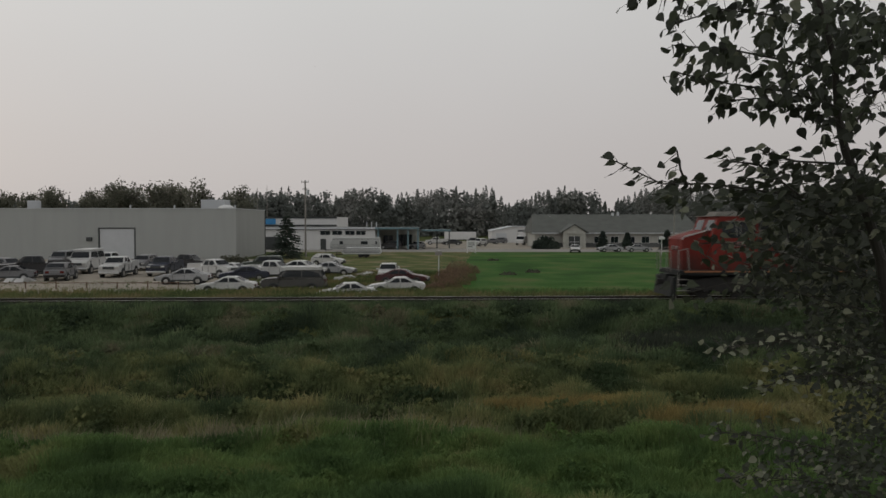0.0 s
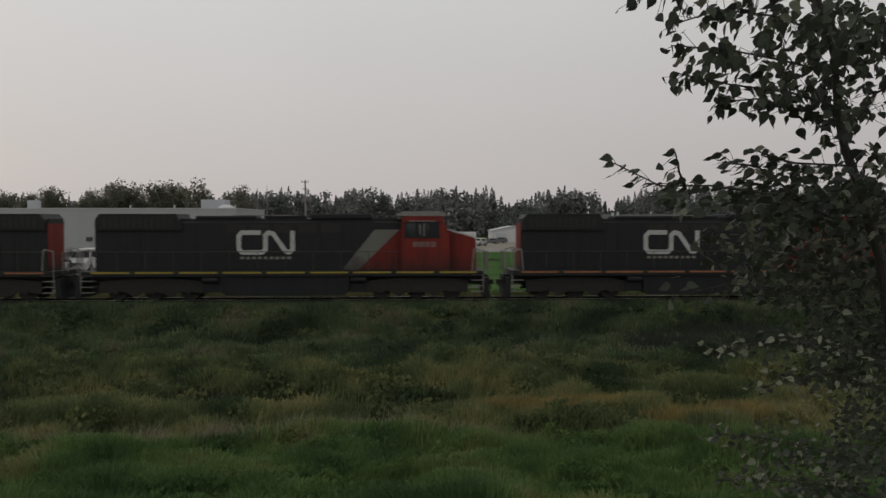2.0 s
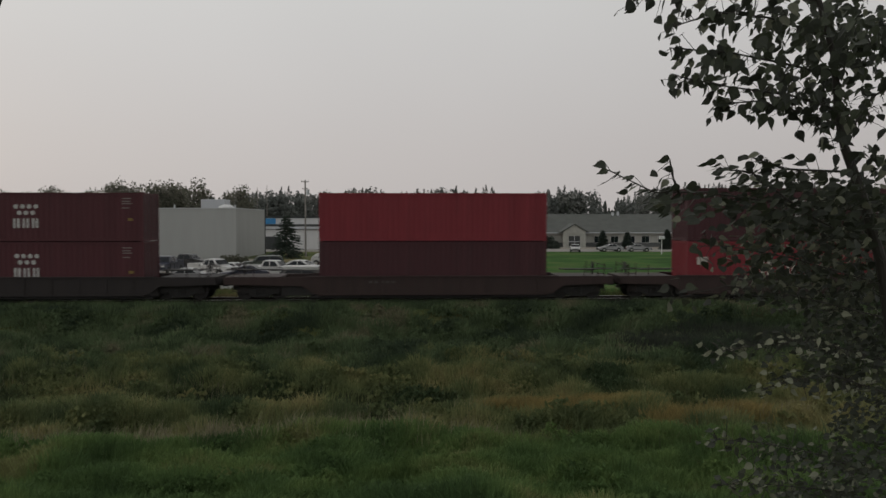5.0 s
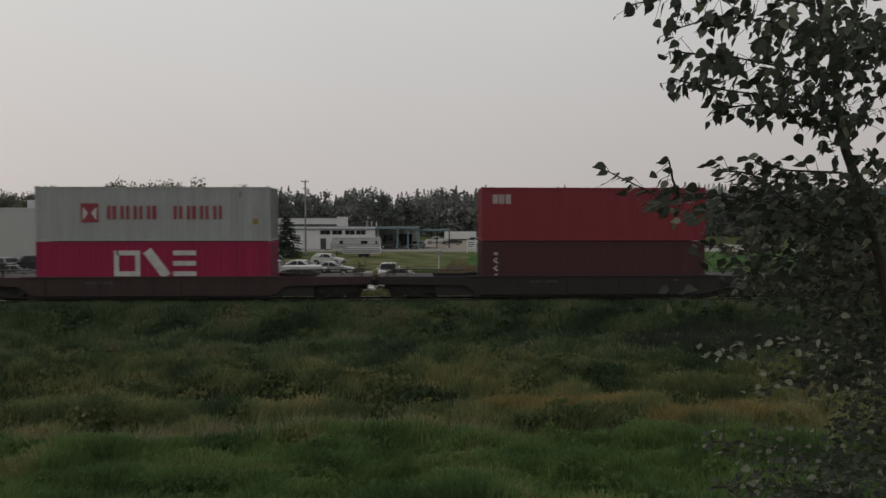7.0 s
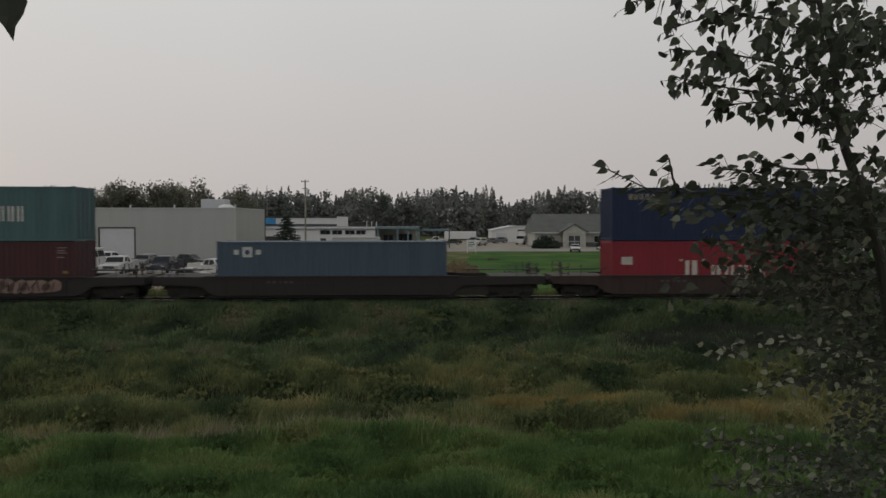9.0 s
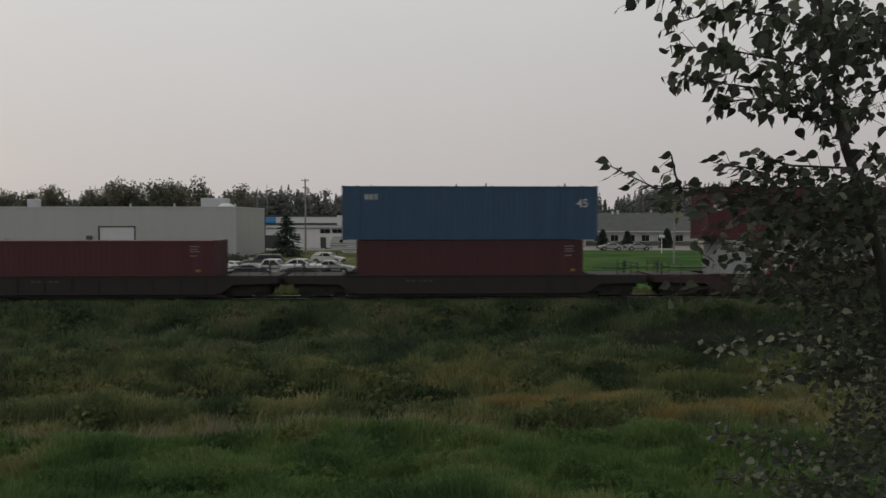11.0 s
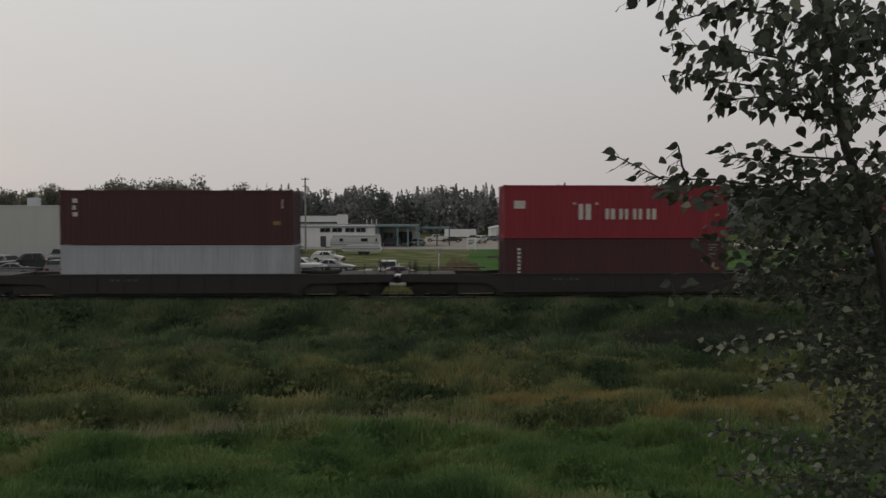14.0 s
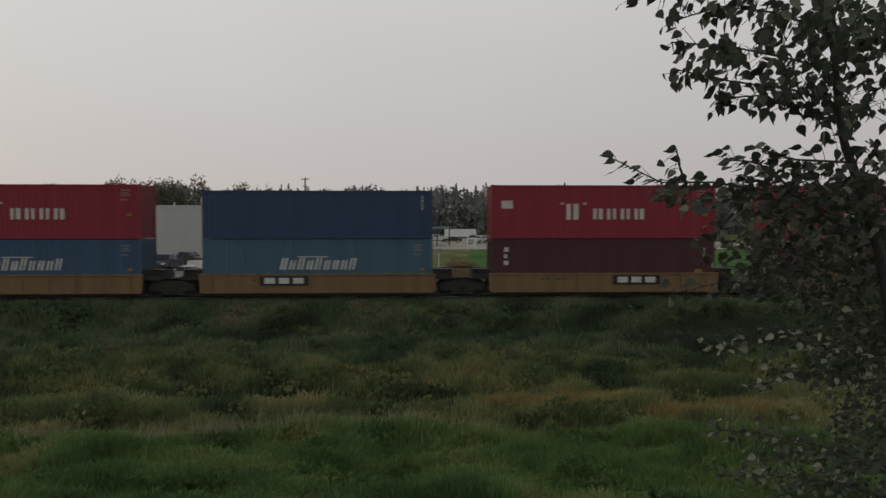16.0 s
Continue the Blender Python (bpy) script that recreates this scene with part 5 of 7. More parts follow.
st = thing("cargo_trailer", pose(4.6, 200, LOT_Z), "long white cargo trailer parked behind the road", "trailer")
part("box_body", rounded(boxes((-4.2, 4.2, -1.2, 1.2, 0.9, 2.9)), 0.05, 1), WHITE, st)
part("chassis", boxes((-4.0, 4.0, -0.5, 0.5, 0.7, 0.9)), STEEL, st)
for sx in (2.2, 3.2):
    for yy in (-1.1, 0.85):
        part("wheel", tube(bmesh.new(), (sx, yy, 0.45), (sx, yy + 0.25, 0.45), 0.45, n=14), TYRE, st)
part("landing_leg", boxes((-2.9, -2.75, -0.8, -0.65, 0, 0.9), (-2.9, -2.75, 0.65, 0.8, 0, 0.9)), STEEL, st)

fence = thing("pipe_fence", pose(0, 0, LOT_Z), "low rusty pipe fence along the yard edge", "fence")
for i in range(9):
    xx = -42.5 + i * 2.55
    part("post", tube(bmesh.new(), (xx, 62.2, -0.05), (xx, 62.2, 0.62 + 0.05 * math.sin(i * 2)), 0.05, n=8), RUST, fence)
    if i:
        part("rail", tube(bmesh.new(), (xx - 2.55, 62.2, 0.5), (xx, 62.2, 0.52), 0.035, n=6), RUST, fence)


# ---------- vehicles ----------
CAR_PAINT = {}


def car_paint(key, color, rough=0.3):
    if key not in CAR_PAINT:
        CAR_PAINT[key] = mat(key + "_car_paint", color, rough, 0, 0.12, 1.2, dirt=0.3, dirt_color=tuple(c * 0.5 + 0.02 for c in color))
    return CAR_PAINT[key]


COLORS = {"white": (0.52, 0.52, 0.51), "silver": (0.33, 0.335, 0.34), "grey": (0.16, 0.16, 0.165), "black": (0.026, 0.026, 0.027),
          "charcoal": (0.062, 0.060, 0.056), "navy": (0.025, 0.03, 0.05), "green": (0.06, 0.075, 0.06), "maroon": (0.06, 0.012, 0.014)}
LAMP = mat("headlight_lens", (0.5, 0.5, 0.48), 0.2, 0, 0.1, 5)
TAIL = mat("tail_light_lens", (0.10, 0.010, 0.009), 0.25, 0, 0.1, 5)

# side outlines, front at -x: lower body, glass house, then wheelbase, length, width, roof height
SHAPES = {
    "sedan": ([(-2.35, 0.35), (-2.4, 0.62), (-2.2, 0.78), (-1.0, 0.95), (1.35, 1.0), (2.2, 0.95), (2.35, 0.7), (2.3, 0.32)],
              [(-1.05, 0.94), (-0.25, 1.4), (0.75, 1.42), (1.65, 0.99)], 1.38, 1.8, 0.32),
    "hatch": ([(-2.05, 0.38), (-2.1, 0.7), (-1.9, 0.9), (-0.95, 1.02), (1.9, 1.1), (2.02, 0.8), (2.0, 0.35)],
              [(-1.0, 1.0), (-0.35, 1.52), (1.35, 1.55), (1.95, 1.08)], 1.28, 1.78, 0.33),
    "suv": ([(-2.35, 0.45), (-2.4, 0.85), (-2.2, 1.08), (-1.15, 1.18), (2.3, 1.22), (2.4, 0.8), (2.35, 0.42)],
            [(-1.2, 1.16), (-0.55, 1.75), (2.0, 1.78), (2.3, 1.21)], 1.4, 1.92, 0.37),
    "pickup": ([(-2.75, 0.5), (-2.8, 0.95), (-2.65, 1.12), (-1.45, 1.2), (0.75, 1.22), (0.8, 1.24), (2.7, 1.24), (2.75, 0.7), (2.7, 0.5)],
               [(-1.5, 1.18), (-0.85, 1.82), (0.45, 1.84), (0.75, 1.21)], 1.75, 1.95, 0.39),
    "van": ([(-2.6, 0.45), (-2.65, 0.95), (-2.5, 1.15), (-1.75, 1.3), (2.6, 1.35), (2.65, 0.8), (2.6, 0.42)],
            [(-1.8, 1.28), (-1.15, 2.05), (2.45, 2.08), (2.58, 1.34)], 1.6, 1.95, 0.37),
}


def vehicle(kind, color, x, y, turn, label, sink=0.0, wheels=True, rack=None, size=1.0):
    """A car built from its side outline: body, glass house with panes, bumpers, lamps, mirrors and wheels."""
    low, house, base, width, r = SHAPES[kind]
    names = {"sedan": "sedan_car", "hatch": "hatchback_car", "suv": "sport_utility_vehicle", "pickup": "pickup_truck", "van": "van"}
    p = thing(names[kind], pose(x, y, LOT_Z - sink, 0, 0, turn) @ Matrix.Scale(size, 4), label, "pickup truck" if kind == "pickup" else ("van" if kind == "van" else "car"))
    m = car_paint(color, COLORS[color])
    hw = width / 2
    bm = bmesh.new()
    prism(bm, low, -hw, hw)
    for v in bm.verts:
        if v.co.z > 0.85:
            v.co.y *= 0.95
        if v.co.x < low[0][0] + 0.5:
            v.co.y *= 0.94
    bmesh.ops.bevel(bm, geom=bm.edges[:], offset=0.08, segments=2, affect="EDGES", clamp_overlap=True)
    part("body", bm, m, p)
    (ax, az), (bx, bz), (cx, cz), (dx, dz) = house
    bm = bmesh.new()
    prism(bm, house, -hw * 0.92, hw * 0.92)
    for v in bm.verts:
        if v.co.z > (az + bz) / 2:
            v.co.y *= 0.82
    bmesh.ops.bevel(bm, geom=bm.edges[:], offset=0.07, segments=3, affect="EDGES", clamp_overlap=True)
    part("cabin", bm, m, p)

    def quad(pts, name):
        b = bmesh.new()
        b.faces.new([b.verts.new(q) for q in pts])
        bmesh.ops.solidify(b, geom=b.faces[:], thickness=0.012)
        part(name, b, GLASS, p)

    def lerp(a, b, k):
        return a + (b - a) * k

    # side panes lean with the cabin's side
    zt, zb = lerp(az, bz, 0.88), lerp(az, bz, 0.16)
    yb, yt = hw * 0.92 * 0.975 + 0.012, hw * 0.92 * 0.835 + 0.012
    xs = [lerp(ax, bx, 0.3) + 0.12, lerp(bx, cx, 0.48), lerp(dx, cx, 0.3) - 0.12]
    xt = [bx + 0.1, lerp(bx, cx, 0.48), cx - 0.1]
    for sgn in (-1, 1):
        for k in (0, 1):
            quad([(xs[k] + 0.04, sgn * yb, zb), (xs[k + 1] - 0.04, sgn * yb, zb), (xt[k + 1] - 0.04, sgn * yt, zt), (xt[k] + 0.04, sgn * yt, zt)], "side_window")
    for (px, pz), (qx, qz), way, nm in (((ax, az), (bx, bz), -1, "windshield"), ((dx, dz), (cx, cz), 1, "rear_window")):
        nx, nz = (qz - pz), -(qx - px)
        ln = math.hypot(nx, nz)
        nx, nz = way * abs(nx) / ln * 0.015, abs(nz) / ln * 0.015
        a0, a1 = 0.2, 0.88
        quad([(lerp(px, qx, a0) + nx, -hw * 0.82, lerp(pz, qz, a0) + nz), (lerp(px, qx, a0) + nx, hw * 0.82, lerp(pz, qz, a0) + nz),
              (lerp(px, qx, a1) + nx, hw * 0.71, lerp(pz, qz, a1) + nz), (lerp(px, qx, a1) + nx, -hw * 0.71, lerp(pz, qz, a1) + nz)], nm)
    xf, xr = low[1][0], max(q[0] for q in low)
    zl = low[1][1]
    for sgn in (-1, 1):
        yy = sgn * (hw - 0.32)
        part("headlight", rounded(boxes((xf - 0.025, xf + 0.1, yy - 0.18, yy + 0.18, zl - 0.06, zl + 0.1)), 0.02, 1), LAMP, p)
        part("tail_light", rounded(boxes((xr - 0.08, xr + 0.02, yy - 0.14, yy + 0.16, zl, zl + 0.2)), 0.02, 1), TAIL, p)
        part("mirror", rounded(boxes((ax + 0.25, ax + 0.42, min(sgn * hw * 0.95, sgn * (hw + 0.18)), max(sgn * hw * 0.95, sgn * (hw + 0.18)), az + 0.05, az + 0.2)), 0.03, 1), m, p)
        if kind == "pickup":
            part("bed_rail", boxes((0.9, 2.68, sgn * (hw - 0.09) - 0.045, sgn * (hw - 0.09) + 0.045, 1.24, 1.36)), m, p)
    part("bumper", rounded(boxes((xf - 0.08, xf + 0.15, -hw * 0.92, hw * 0.92, 0.36, 0.56)), 0.04, 1), STEEL if kind in ("sedan", "hatch") else CHROME, p)
    part("bumper", rounded(boxes((xr - 0.15, xr + 0.07, -hw * 0.92, hw * 0.92, 0.38, 0.58)), 0.04, 1), STEEL, p)
    part("sill", boxes((-base + r + 0.08, base - r - 0.08, -hw - 0.006, hw + 0.006, 0.3, 0.44)), TRIM, p, "dark lower sill")
    for sx in (-base, base):
        for sgn in (-1, 1):
            y0, y1 = sorted((sgn * (hw + 0.006), sgn * (hw - 0.15)))
            part("wheel_arch", tube(bmesh.new(), (sx, y0, r + 0.02), (sx, y1, r + 0.02), r + 0.085, n=18), TRIM, p)
    for gx in (lerp(ax, bx, 0.3), lerp(bx, cx, 0.48), lerp(dx, cx, 0.3) - 0.1):
        part("door_gap", boxes((gx - 0.012, gx + 0.012, -hw * 0.985, hw * 0.985, 0.46, az - 0.06)), TRIM, p)
    part("grille", boxes((xf - 0.03, xf + 0.05, -hw * 0.5, hw * 0.5, zl - 0.14, zl + 0.08)), TRIM, p)
    if kind == "pickup":
        part("tailgate", boxes((2.62, 2.7, -hw + 0.1, hw - 0.1, 1.24, 1.36)), m, p)
    if rack:
        part("roof_cover", rounded(boxes((bx - 0.05, cx + 0.05, -hw * 0.78, hw * 0.78, cz - 0.05, cz + rack)), 0.04, 1), car_paint("white", COLORS["white"]), p, "white roof cover")
    if wheels:
        for sx in (-base, base):
            for sgn in (-1, 1):
                y0, y1 = sorted((sgn * (hw + 0.012), sgn * (hw - 0.22)))
                w = part("wheel", tube(bmesh.new(), (sx, y0, r), (sx, y1, r), r, n=18), TYRE, p)
                y2 = sgn * (hw + 0.013)
                part("rim", tube(bmesh.new(), (sx, y2, r), (sx, y2 + sgn * 0.012, r), r * 0.6, n=12), CHROME, w)
    return p


def park(kind, color, px, base, turn, label, **kw):
    x, y = spot(px, base)
    return vehicle(kind, color, x, y, turn, label, **kw)


park("pickup", "black", 62, 491, 28, "black pickup truck parked in the dirt yard", size=1.2)
park("suv", "grey", 10, 486, 160, "dull grey utility vehicle parked in the dirt yard")
park("sedan", "grey", 14, 497, 20, "battered grey sedan parked in the dirt yard")
park("hatch", "grey", 107, 496, 282, "dark grey hatchback parked tail outward", size=1.12)
park("van", "white", 152, 483, 97, "white van with dark windshield facing outward", size=1.2, rack=0.12)
park("van", "grey", 112, 474, 95, "dull grey van parked behind a black pickup truck")
park("suv", "white", 188, 472, 98, "white utility vehicle parked before the warehouse")
park("pickup", "white", 210, 489, 95, "white pickup truck facing outward in the yard", size=1.12)
park("suv", "grey", 255, 478, 92, "grey utility vehicle parked in the yard")
park("pickup", "navy", 292, 487, 92, "dark blue pickup truck in the yard", size=1.08)
park("pickup", "black", 328, 478, 170, "black flatbed pickup parked before the warehouse")
park("sedan", "silver", 325, 503, 5, "silver sedan parked on dry dirt")
park("pickup", "white", 377, 491, 152, "white pickup truck parked tail outward")
park("sedan", "white", 402, 515, 3, "white sedan standing in tall grass", sink=0.25)
park("sedan", "navy", 430, 497, 20, "dark sedan among parked vehicles", sink=0.05)
park("sedan", "white", 415, 490, 165, "white sedan with raised tail among wrecks")
park("suv", "green", 465, 481, 15, "dark green utility vehicle parked near the warehouse corner")
park("pickup", "white", 478, 492, 172, "white pickup truck among parked vehicles", sink=0.1)
park("suv", "charcoal", 520, 511, 3, "long charcoal utility vehicle with a white roof in long grass", rack=0.22, size=1.12, sink=0.36)
park("sedan", "white", 535, 489, 172, "white sedan with a long hood among wrecks", size=1.15)
park("sedan", "silver", 588, 488, 175, "silver sedan parked at the meadow edge")
park("hatch", "white", 580, 471, 172, "white hatchback parked at the meadow edge")
park("pickup", "white", 688, 492, 90, "white pickup truck standing in the meadow", sink=0.35)
park("sedan", "maroon", 712, 502, 175, "dark maroon sedan in the meadow", sink=0.1)
park("sedan", "white", 703, 513, 4, "white coupe-like sedan in long grass", sink=0.36)
park("sedan", "white", 614, 520, 10, "white wrecked sedan sunk in weeds", sink=0.55, wheels=False)
park("pickup", "white", 773, 433, 3, "white pickup truck parked beyond the road")
park("suv", "white", 848, 436, 60, "white utility vehicle parked near the sign board")
park("suv", "black", 838, 434, 70, "black utility vehicle parked near the sign board")
park("sedan", "grey", 868, 432, 20, "dark grey sedan parked by the garage")
park("hatch", "grey", 884, 431, 10, "grey hatchback parked by the garage")
park("sedan", "white", 1018, 447, 82, "white sedan facing the lawn by the porch")
park("sedan", "silver", 1080, 446, 5, "silver sedan parked along the long building")
park("sedan", "silver", 1130, 446, 175, "silver sedan parked beside a small spruce")
park("sedan", "black", 553, 441, 10, "black sedan parked by the white shop")
park("suv", "grey", 590, 441, 170, "dark grey utility vehicle by the white shop")
park("suv", "black", 690, 441, 5, "black utility vehicle under the teal canopy")
park("hatch", "grey", 738, 441, 60, "grey hatchback beside the teal canopy")
park("sedan", "black", 800, 434, 5, "black sedan parked beyond the road")

# white box truck by the garage
x, y = spot(926, 434)
bt = thing("box_truck", pose(x, y, LOT_Z, 0, 0, 62), "white box truck with an orange stripe by the garage", "truck")
part("box_body", rounded(boxes((-0.6, 3.4, -1.15, 1.15, 0.75, 3.2)), 0.06, 1), WHITE, bt)
bm = bmesh.new()
prism(bm, [(-2.4, 0.5), (-2.45, 1.2), (-1.9, 1.4), (-1.4, 2.25), (-0.62, 2.3), (-0.62, 0.5)], -1.0, 1.0)
part("cab", bm, WHITE, bt)
part("windshield", boxes((-2.0, -1.5, -0.9, 0.9, 1.45, 2.1)), GLASS, bt)
part("stripe", boxes((-0.5, 3.3, -1.165, -1.152, 1.2, 1.5)), PAINT["orange"], bt, "orange side stripe")
for sx in (-1.6, 2.3):
    for yy in (-1.05, 0.8):
        part("wheel", tube(bmesh.new(), (sx, yy, 0.42), (sx, yy + 0.25, 0.42), 0.42, n=16), TYRE, bt)

# a dark car that drives along the road beyond the lawn
rider = vehicle("sedan", "black", 231.0, 147.0, 0, "black sedan driving along the road")
DRIVING.append((rider, [(t, pose(20.6 - 17.4 * (t - 12.0), 147.0, LOT_Z + 0.03)) for t in (0.0, 4.0, 8.0, 11.0, 12.0, 13.0, 14.0, 16.0)]))

# loose scrap between the wrecks
SCRAP = mat("scrap_panel", (0.45, 0.45, 0.44), 0.6, 0, 0.3, 2, dirt=0.5)
rng = random.Random(11)
for px, b in ((22, 499), (30, 497), (38, 500), (45, 498), (52, 496), (640, 517), (655, 518), (648, 514), (600, 519), (470, 500), (390, 480), (398, 488), (410, 485), (432, 483), (446, 488), (458, 494), (505, 500), (600, 497), (612, 494), (640, 489), (655, 487), (728, 489), (740, 492), (722, 500)):
    x, y = spot(px, b)
    s = thing("scrap_panel", pose(x, y, LOT_Z + 0.02, 0, 0, rng.uniform(0, 180)), "pale bent scrap panel lying in weeds", "scrap", "scrap in the yard")
    bm = bmesh.new()
    w = rng.uniform(0.4, 1.25)
    prism(bm, [(-w, 0), (-w * 0.4, 0.35), (w * 0.3, 0.28), (w, 0.02), (w, -0.03), (-w, -0.03)], -0.4, 0.4)
    part("panel", rounded(bm, 0.02, 1), SCRAP, s)


# ---------- vegetation ----------
def leafy(name, colors, scale=0.4, rough=0.75, through_light=0.35, spec=0.2):
    """Foliage that lets some light through."""
    m = meadow(name, colors, rough, scale)
    nt = m.node_tree
    bs = nt.nodes["Principled BSDF"]
    bs.inputs["Specular IOR Level"].default_value = spec
    tr = nt.nodes.new("ShaderNodeBsdfTranslucent")
    nt.links.new(bs.inputs["Base Color"].links[0].from_socket, tr.inputs["Color"])
    mx = nt.nodes.new("ShaderNodeMixShader")
    mx.inputs["Fac"].default_value = through_light
    nt.links.new(bs.outputs["BSDF"], mx.inputs[1])
    nt.links.new(tr.outputs["BSDF"], mx.inputs[2])
    nt.links.new(mx.outputs["Shader"], nt.nodes["Material Output"].inputs["Surface"])
    return m


# Far leaves are lightened and greyed to carry the distant haze.
FAR_HAZE_LEAF = leafy("hazed_far_foliage", [(0.36, (0.125, 0.137, 0.128)), (0.5, (0.165, 0.175, 0.162)), (0.64, (0.205, 0.206, 0.192))], 0.06, through_light=0.3)
MID_LEAF = leafy("yard_tree_foliage", [(0.36, (0.115, 0.122, 0.090)), (0.5, (0.165, 0.168, 0.128)), (0.64, (0.215, 0.205, 0.170))], 0.2, through_light=0.5)
SPRUCE = leafy("spruce_needles", [(0.3, (0.045, 0.062, 0.052)), (0.6, (0.075, 0.095, 0.075)), (0.75, (0.10, 0.12, 0.095))], 0.5, through_light=0.45)
BARK = mat("grey_brown_bark", (0.10, 0.085, 0.07), 0.9, 0, 0.3, 4, 0.6)


def mesh_of(name, verts, faces, material, parent=None, smooth=False):
    me = bpy.data.meshes.new(name)
    me.from_pydata(verts, [], faces)
    me.materials.append(material)
    if smooth:
        me.polygons.foreach_set("use_smooth", [True] * len(faces))
    ob = new(name, me)
    ob.parent = parent
    return ob


def clump(verts, faces, c, size, rng, flat=0.6, lie=0.7):
    """One small ragged tuft of foliage: three crossed slivers with a kinked outline."""
    for k in range(3):
        a = rng.uniform(0, math.pi)
        tilt = rng.uniform(-lie, lie)
        u = Vector((math.cos(a), math.sin(a), rng.uniform(-0.3, 0.3))) * size * rng.uniform(0.6, 1.1)
        v = Vector((math.sin(tilt) * -math.sin(a), math.sin(tilt) * math.cos(a), math.cos(tilt))) * size * flat * rng.uniform(0.6, 1.1)
        n = len(verts)
        verts.extend([tuple(c - u), tuple(c - u * 0.2 - v), tuple(c + u), tuple(c + u * 0.15 + v)])
        faces.append((n, n + 1, n + 2, n + 3))


def shag(verts, faces, c, nrm, size, rng, loose=0.45):
    """One ragged spray of foliage lying on the outside of a crown."""
    n = Vector((nrm.x + rng.gauss(0, loose), nrm.y + rng.gauss(0, loose), nrm.z + rng.gauss(0, loose))).normalized()
    u = n.orthogonal().normalized()
    w = n.cross(u)
    a = rng.uniform(0, 6.283)
    k = len(verts)
    for i in range(5):
        b = a + i * 1.2566 + rng.uniform(-0.35, 0.35)
        verts.append(tuple(c + (u * math.cos(b) + w * math.sin(b)) * size * rng.uniform(0.45, 1.15)))
    faces.append((k, k + 1, k + 2, k + 3, k + 4))


def pointed_tree(verts, faces, x, y, z0, h, rng, wide=0.16, n=70, size=0.9):
    """A tall narrow conifer-like or aspen crown: sprays laid over a ragged cone."""
    for i in range(n):
        k = (i + rng.random()) / n
        r = h * wide * (1 - k) ** 0.75 * rng.uniform(0.62, 1.05) + 0.1
        a = rng.uniform(0, 6.283)
        shag(verts, faces, Vector((x + r * math.cos(a), y + r * math.sin(a), z0 + h * (0.04 + 0.96 * k))), Vector((math.cos(a), math.sin(a), 0.55)), size * (1.2 - 0.75 * k), rng)


def bushy_tree(verts, faces, x, y, z0, h, rng, wide=0.3, n=90, size=0.9):
    lobes = [(rng.uniform(-1, 1) * h * wide * 0.7, rng.uniform(-1, 1) * h * wide * 0.7, h * rng.uniform(0.45, 0.9), h * rng.uniform(0.1, 0.19)) for _ in range(7)]
    for i in range(n):
        lx, ly, lz, lr = lobes[i % 7]
        d = Vector((rng.gauss(0, 1), rng.gauss(0, 1), rng.gauss(0, 0.8))).normalized()
        shag(verts, faces, Vector((x + lx, y + ly, z0 + lz)) + d * lr * rng.uniform(0.75, 1.05), d + Vector((0, 0, 0.3)), size, rng)


def top_line(px):
    """Height of the far woods' upper edge above the camera, as an upward slope per 1322, along the view."""
    pts = ((-400, 50), (0, 46), (60, 45), (130, 42), (200, 50), (360, 50), (380, 42), (440, 56), (470, 44), (490, 60), (560, 46), (600, 50), (660, 58), (700, 50), (720, 46),
           (770, 60), (840, 58), (868, 57), (885, 40), (905, 31), (925, 34), (945, 52), (1000, 62), (1050, 46), (1078, 28), (1100, 42), (1140, 56), (1200, 62), (1300, 66), (1400, 62), (1568, 60), (2100, 60))
    for (a, b), (c, d) in zip(pts, pts[1:]):
        if a <= px <= c:
            return b + (d - b) * (px - a) / (c - a)
    return 50


def far_woods():
    rng = random.Random(3)
    verts, faces = [], []
    px = -420
    while px < 2050:
        for row in range(3):
            q = px + rng.uniform(-9, 9)
            y = 285 + row * 22 + rng.uniform(-8, 8)
            top = EYE_Z + max(8, top_line(q) + (4 if row == 1 else 0) + rng.uniform(-12, 4)) * y / 1322
            h = top - LOT_Z
            fn = pointed_tree if rng.random() < 0.74 else bushy_tree
            fn(verts, faces, (q - 784) * y / 1322, y, LOT_Z, h, rng, wide=rng.uniform(0.10, 0.17) if fn is pointed_tree else 0.18, n=300, size=rng.uniform(0.5, 0.75))
        px += 11
    # dense understorey
    for i in range(17000):
        q = rng.uniform(-420, 2050)
        y = rng.uniform(281, 300)
        shag(verts, faces, Vector(((q - 784) * y / 1322, y, LOT_Z + rng.uniform(0, 1) ** 1.2 * (EYE_Z + top_line(q) * 0.55 * y / 1322 - LOT_Z))), Vector((0, -1, 0.5)), 0.85, rng, 0.6)
    ob = mesh_of("far_woods", verts, faces, FAR_HAZE_LEAF)
    tagged(ob, "dense line of mixed far woods, haze put into leaf colour", "woods", kind="stuff")


far_woods()


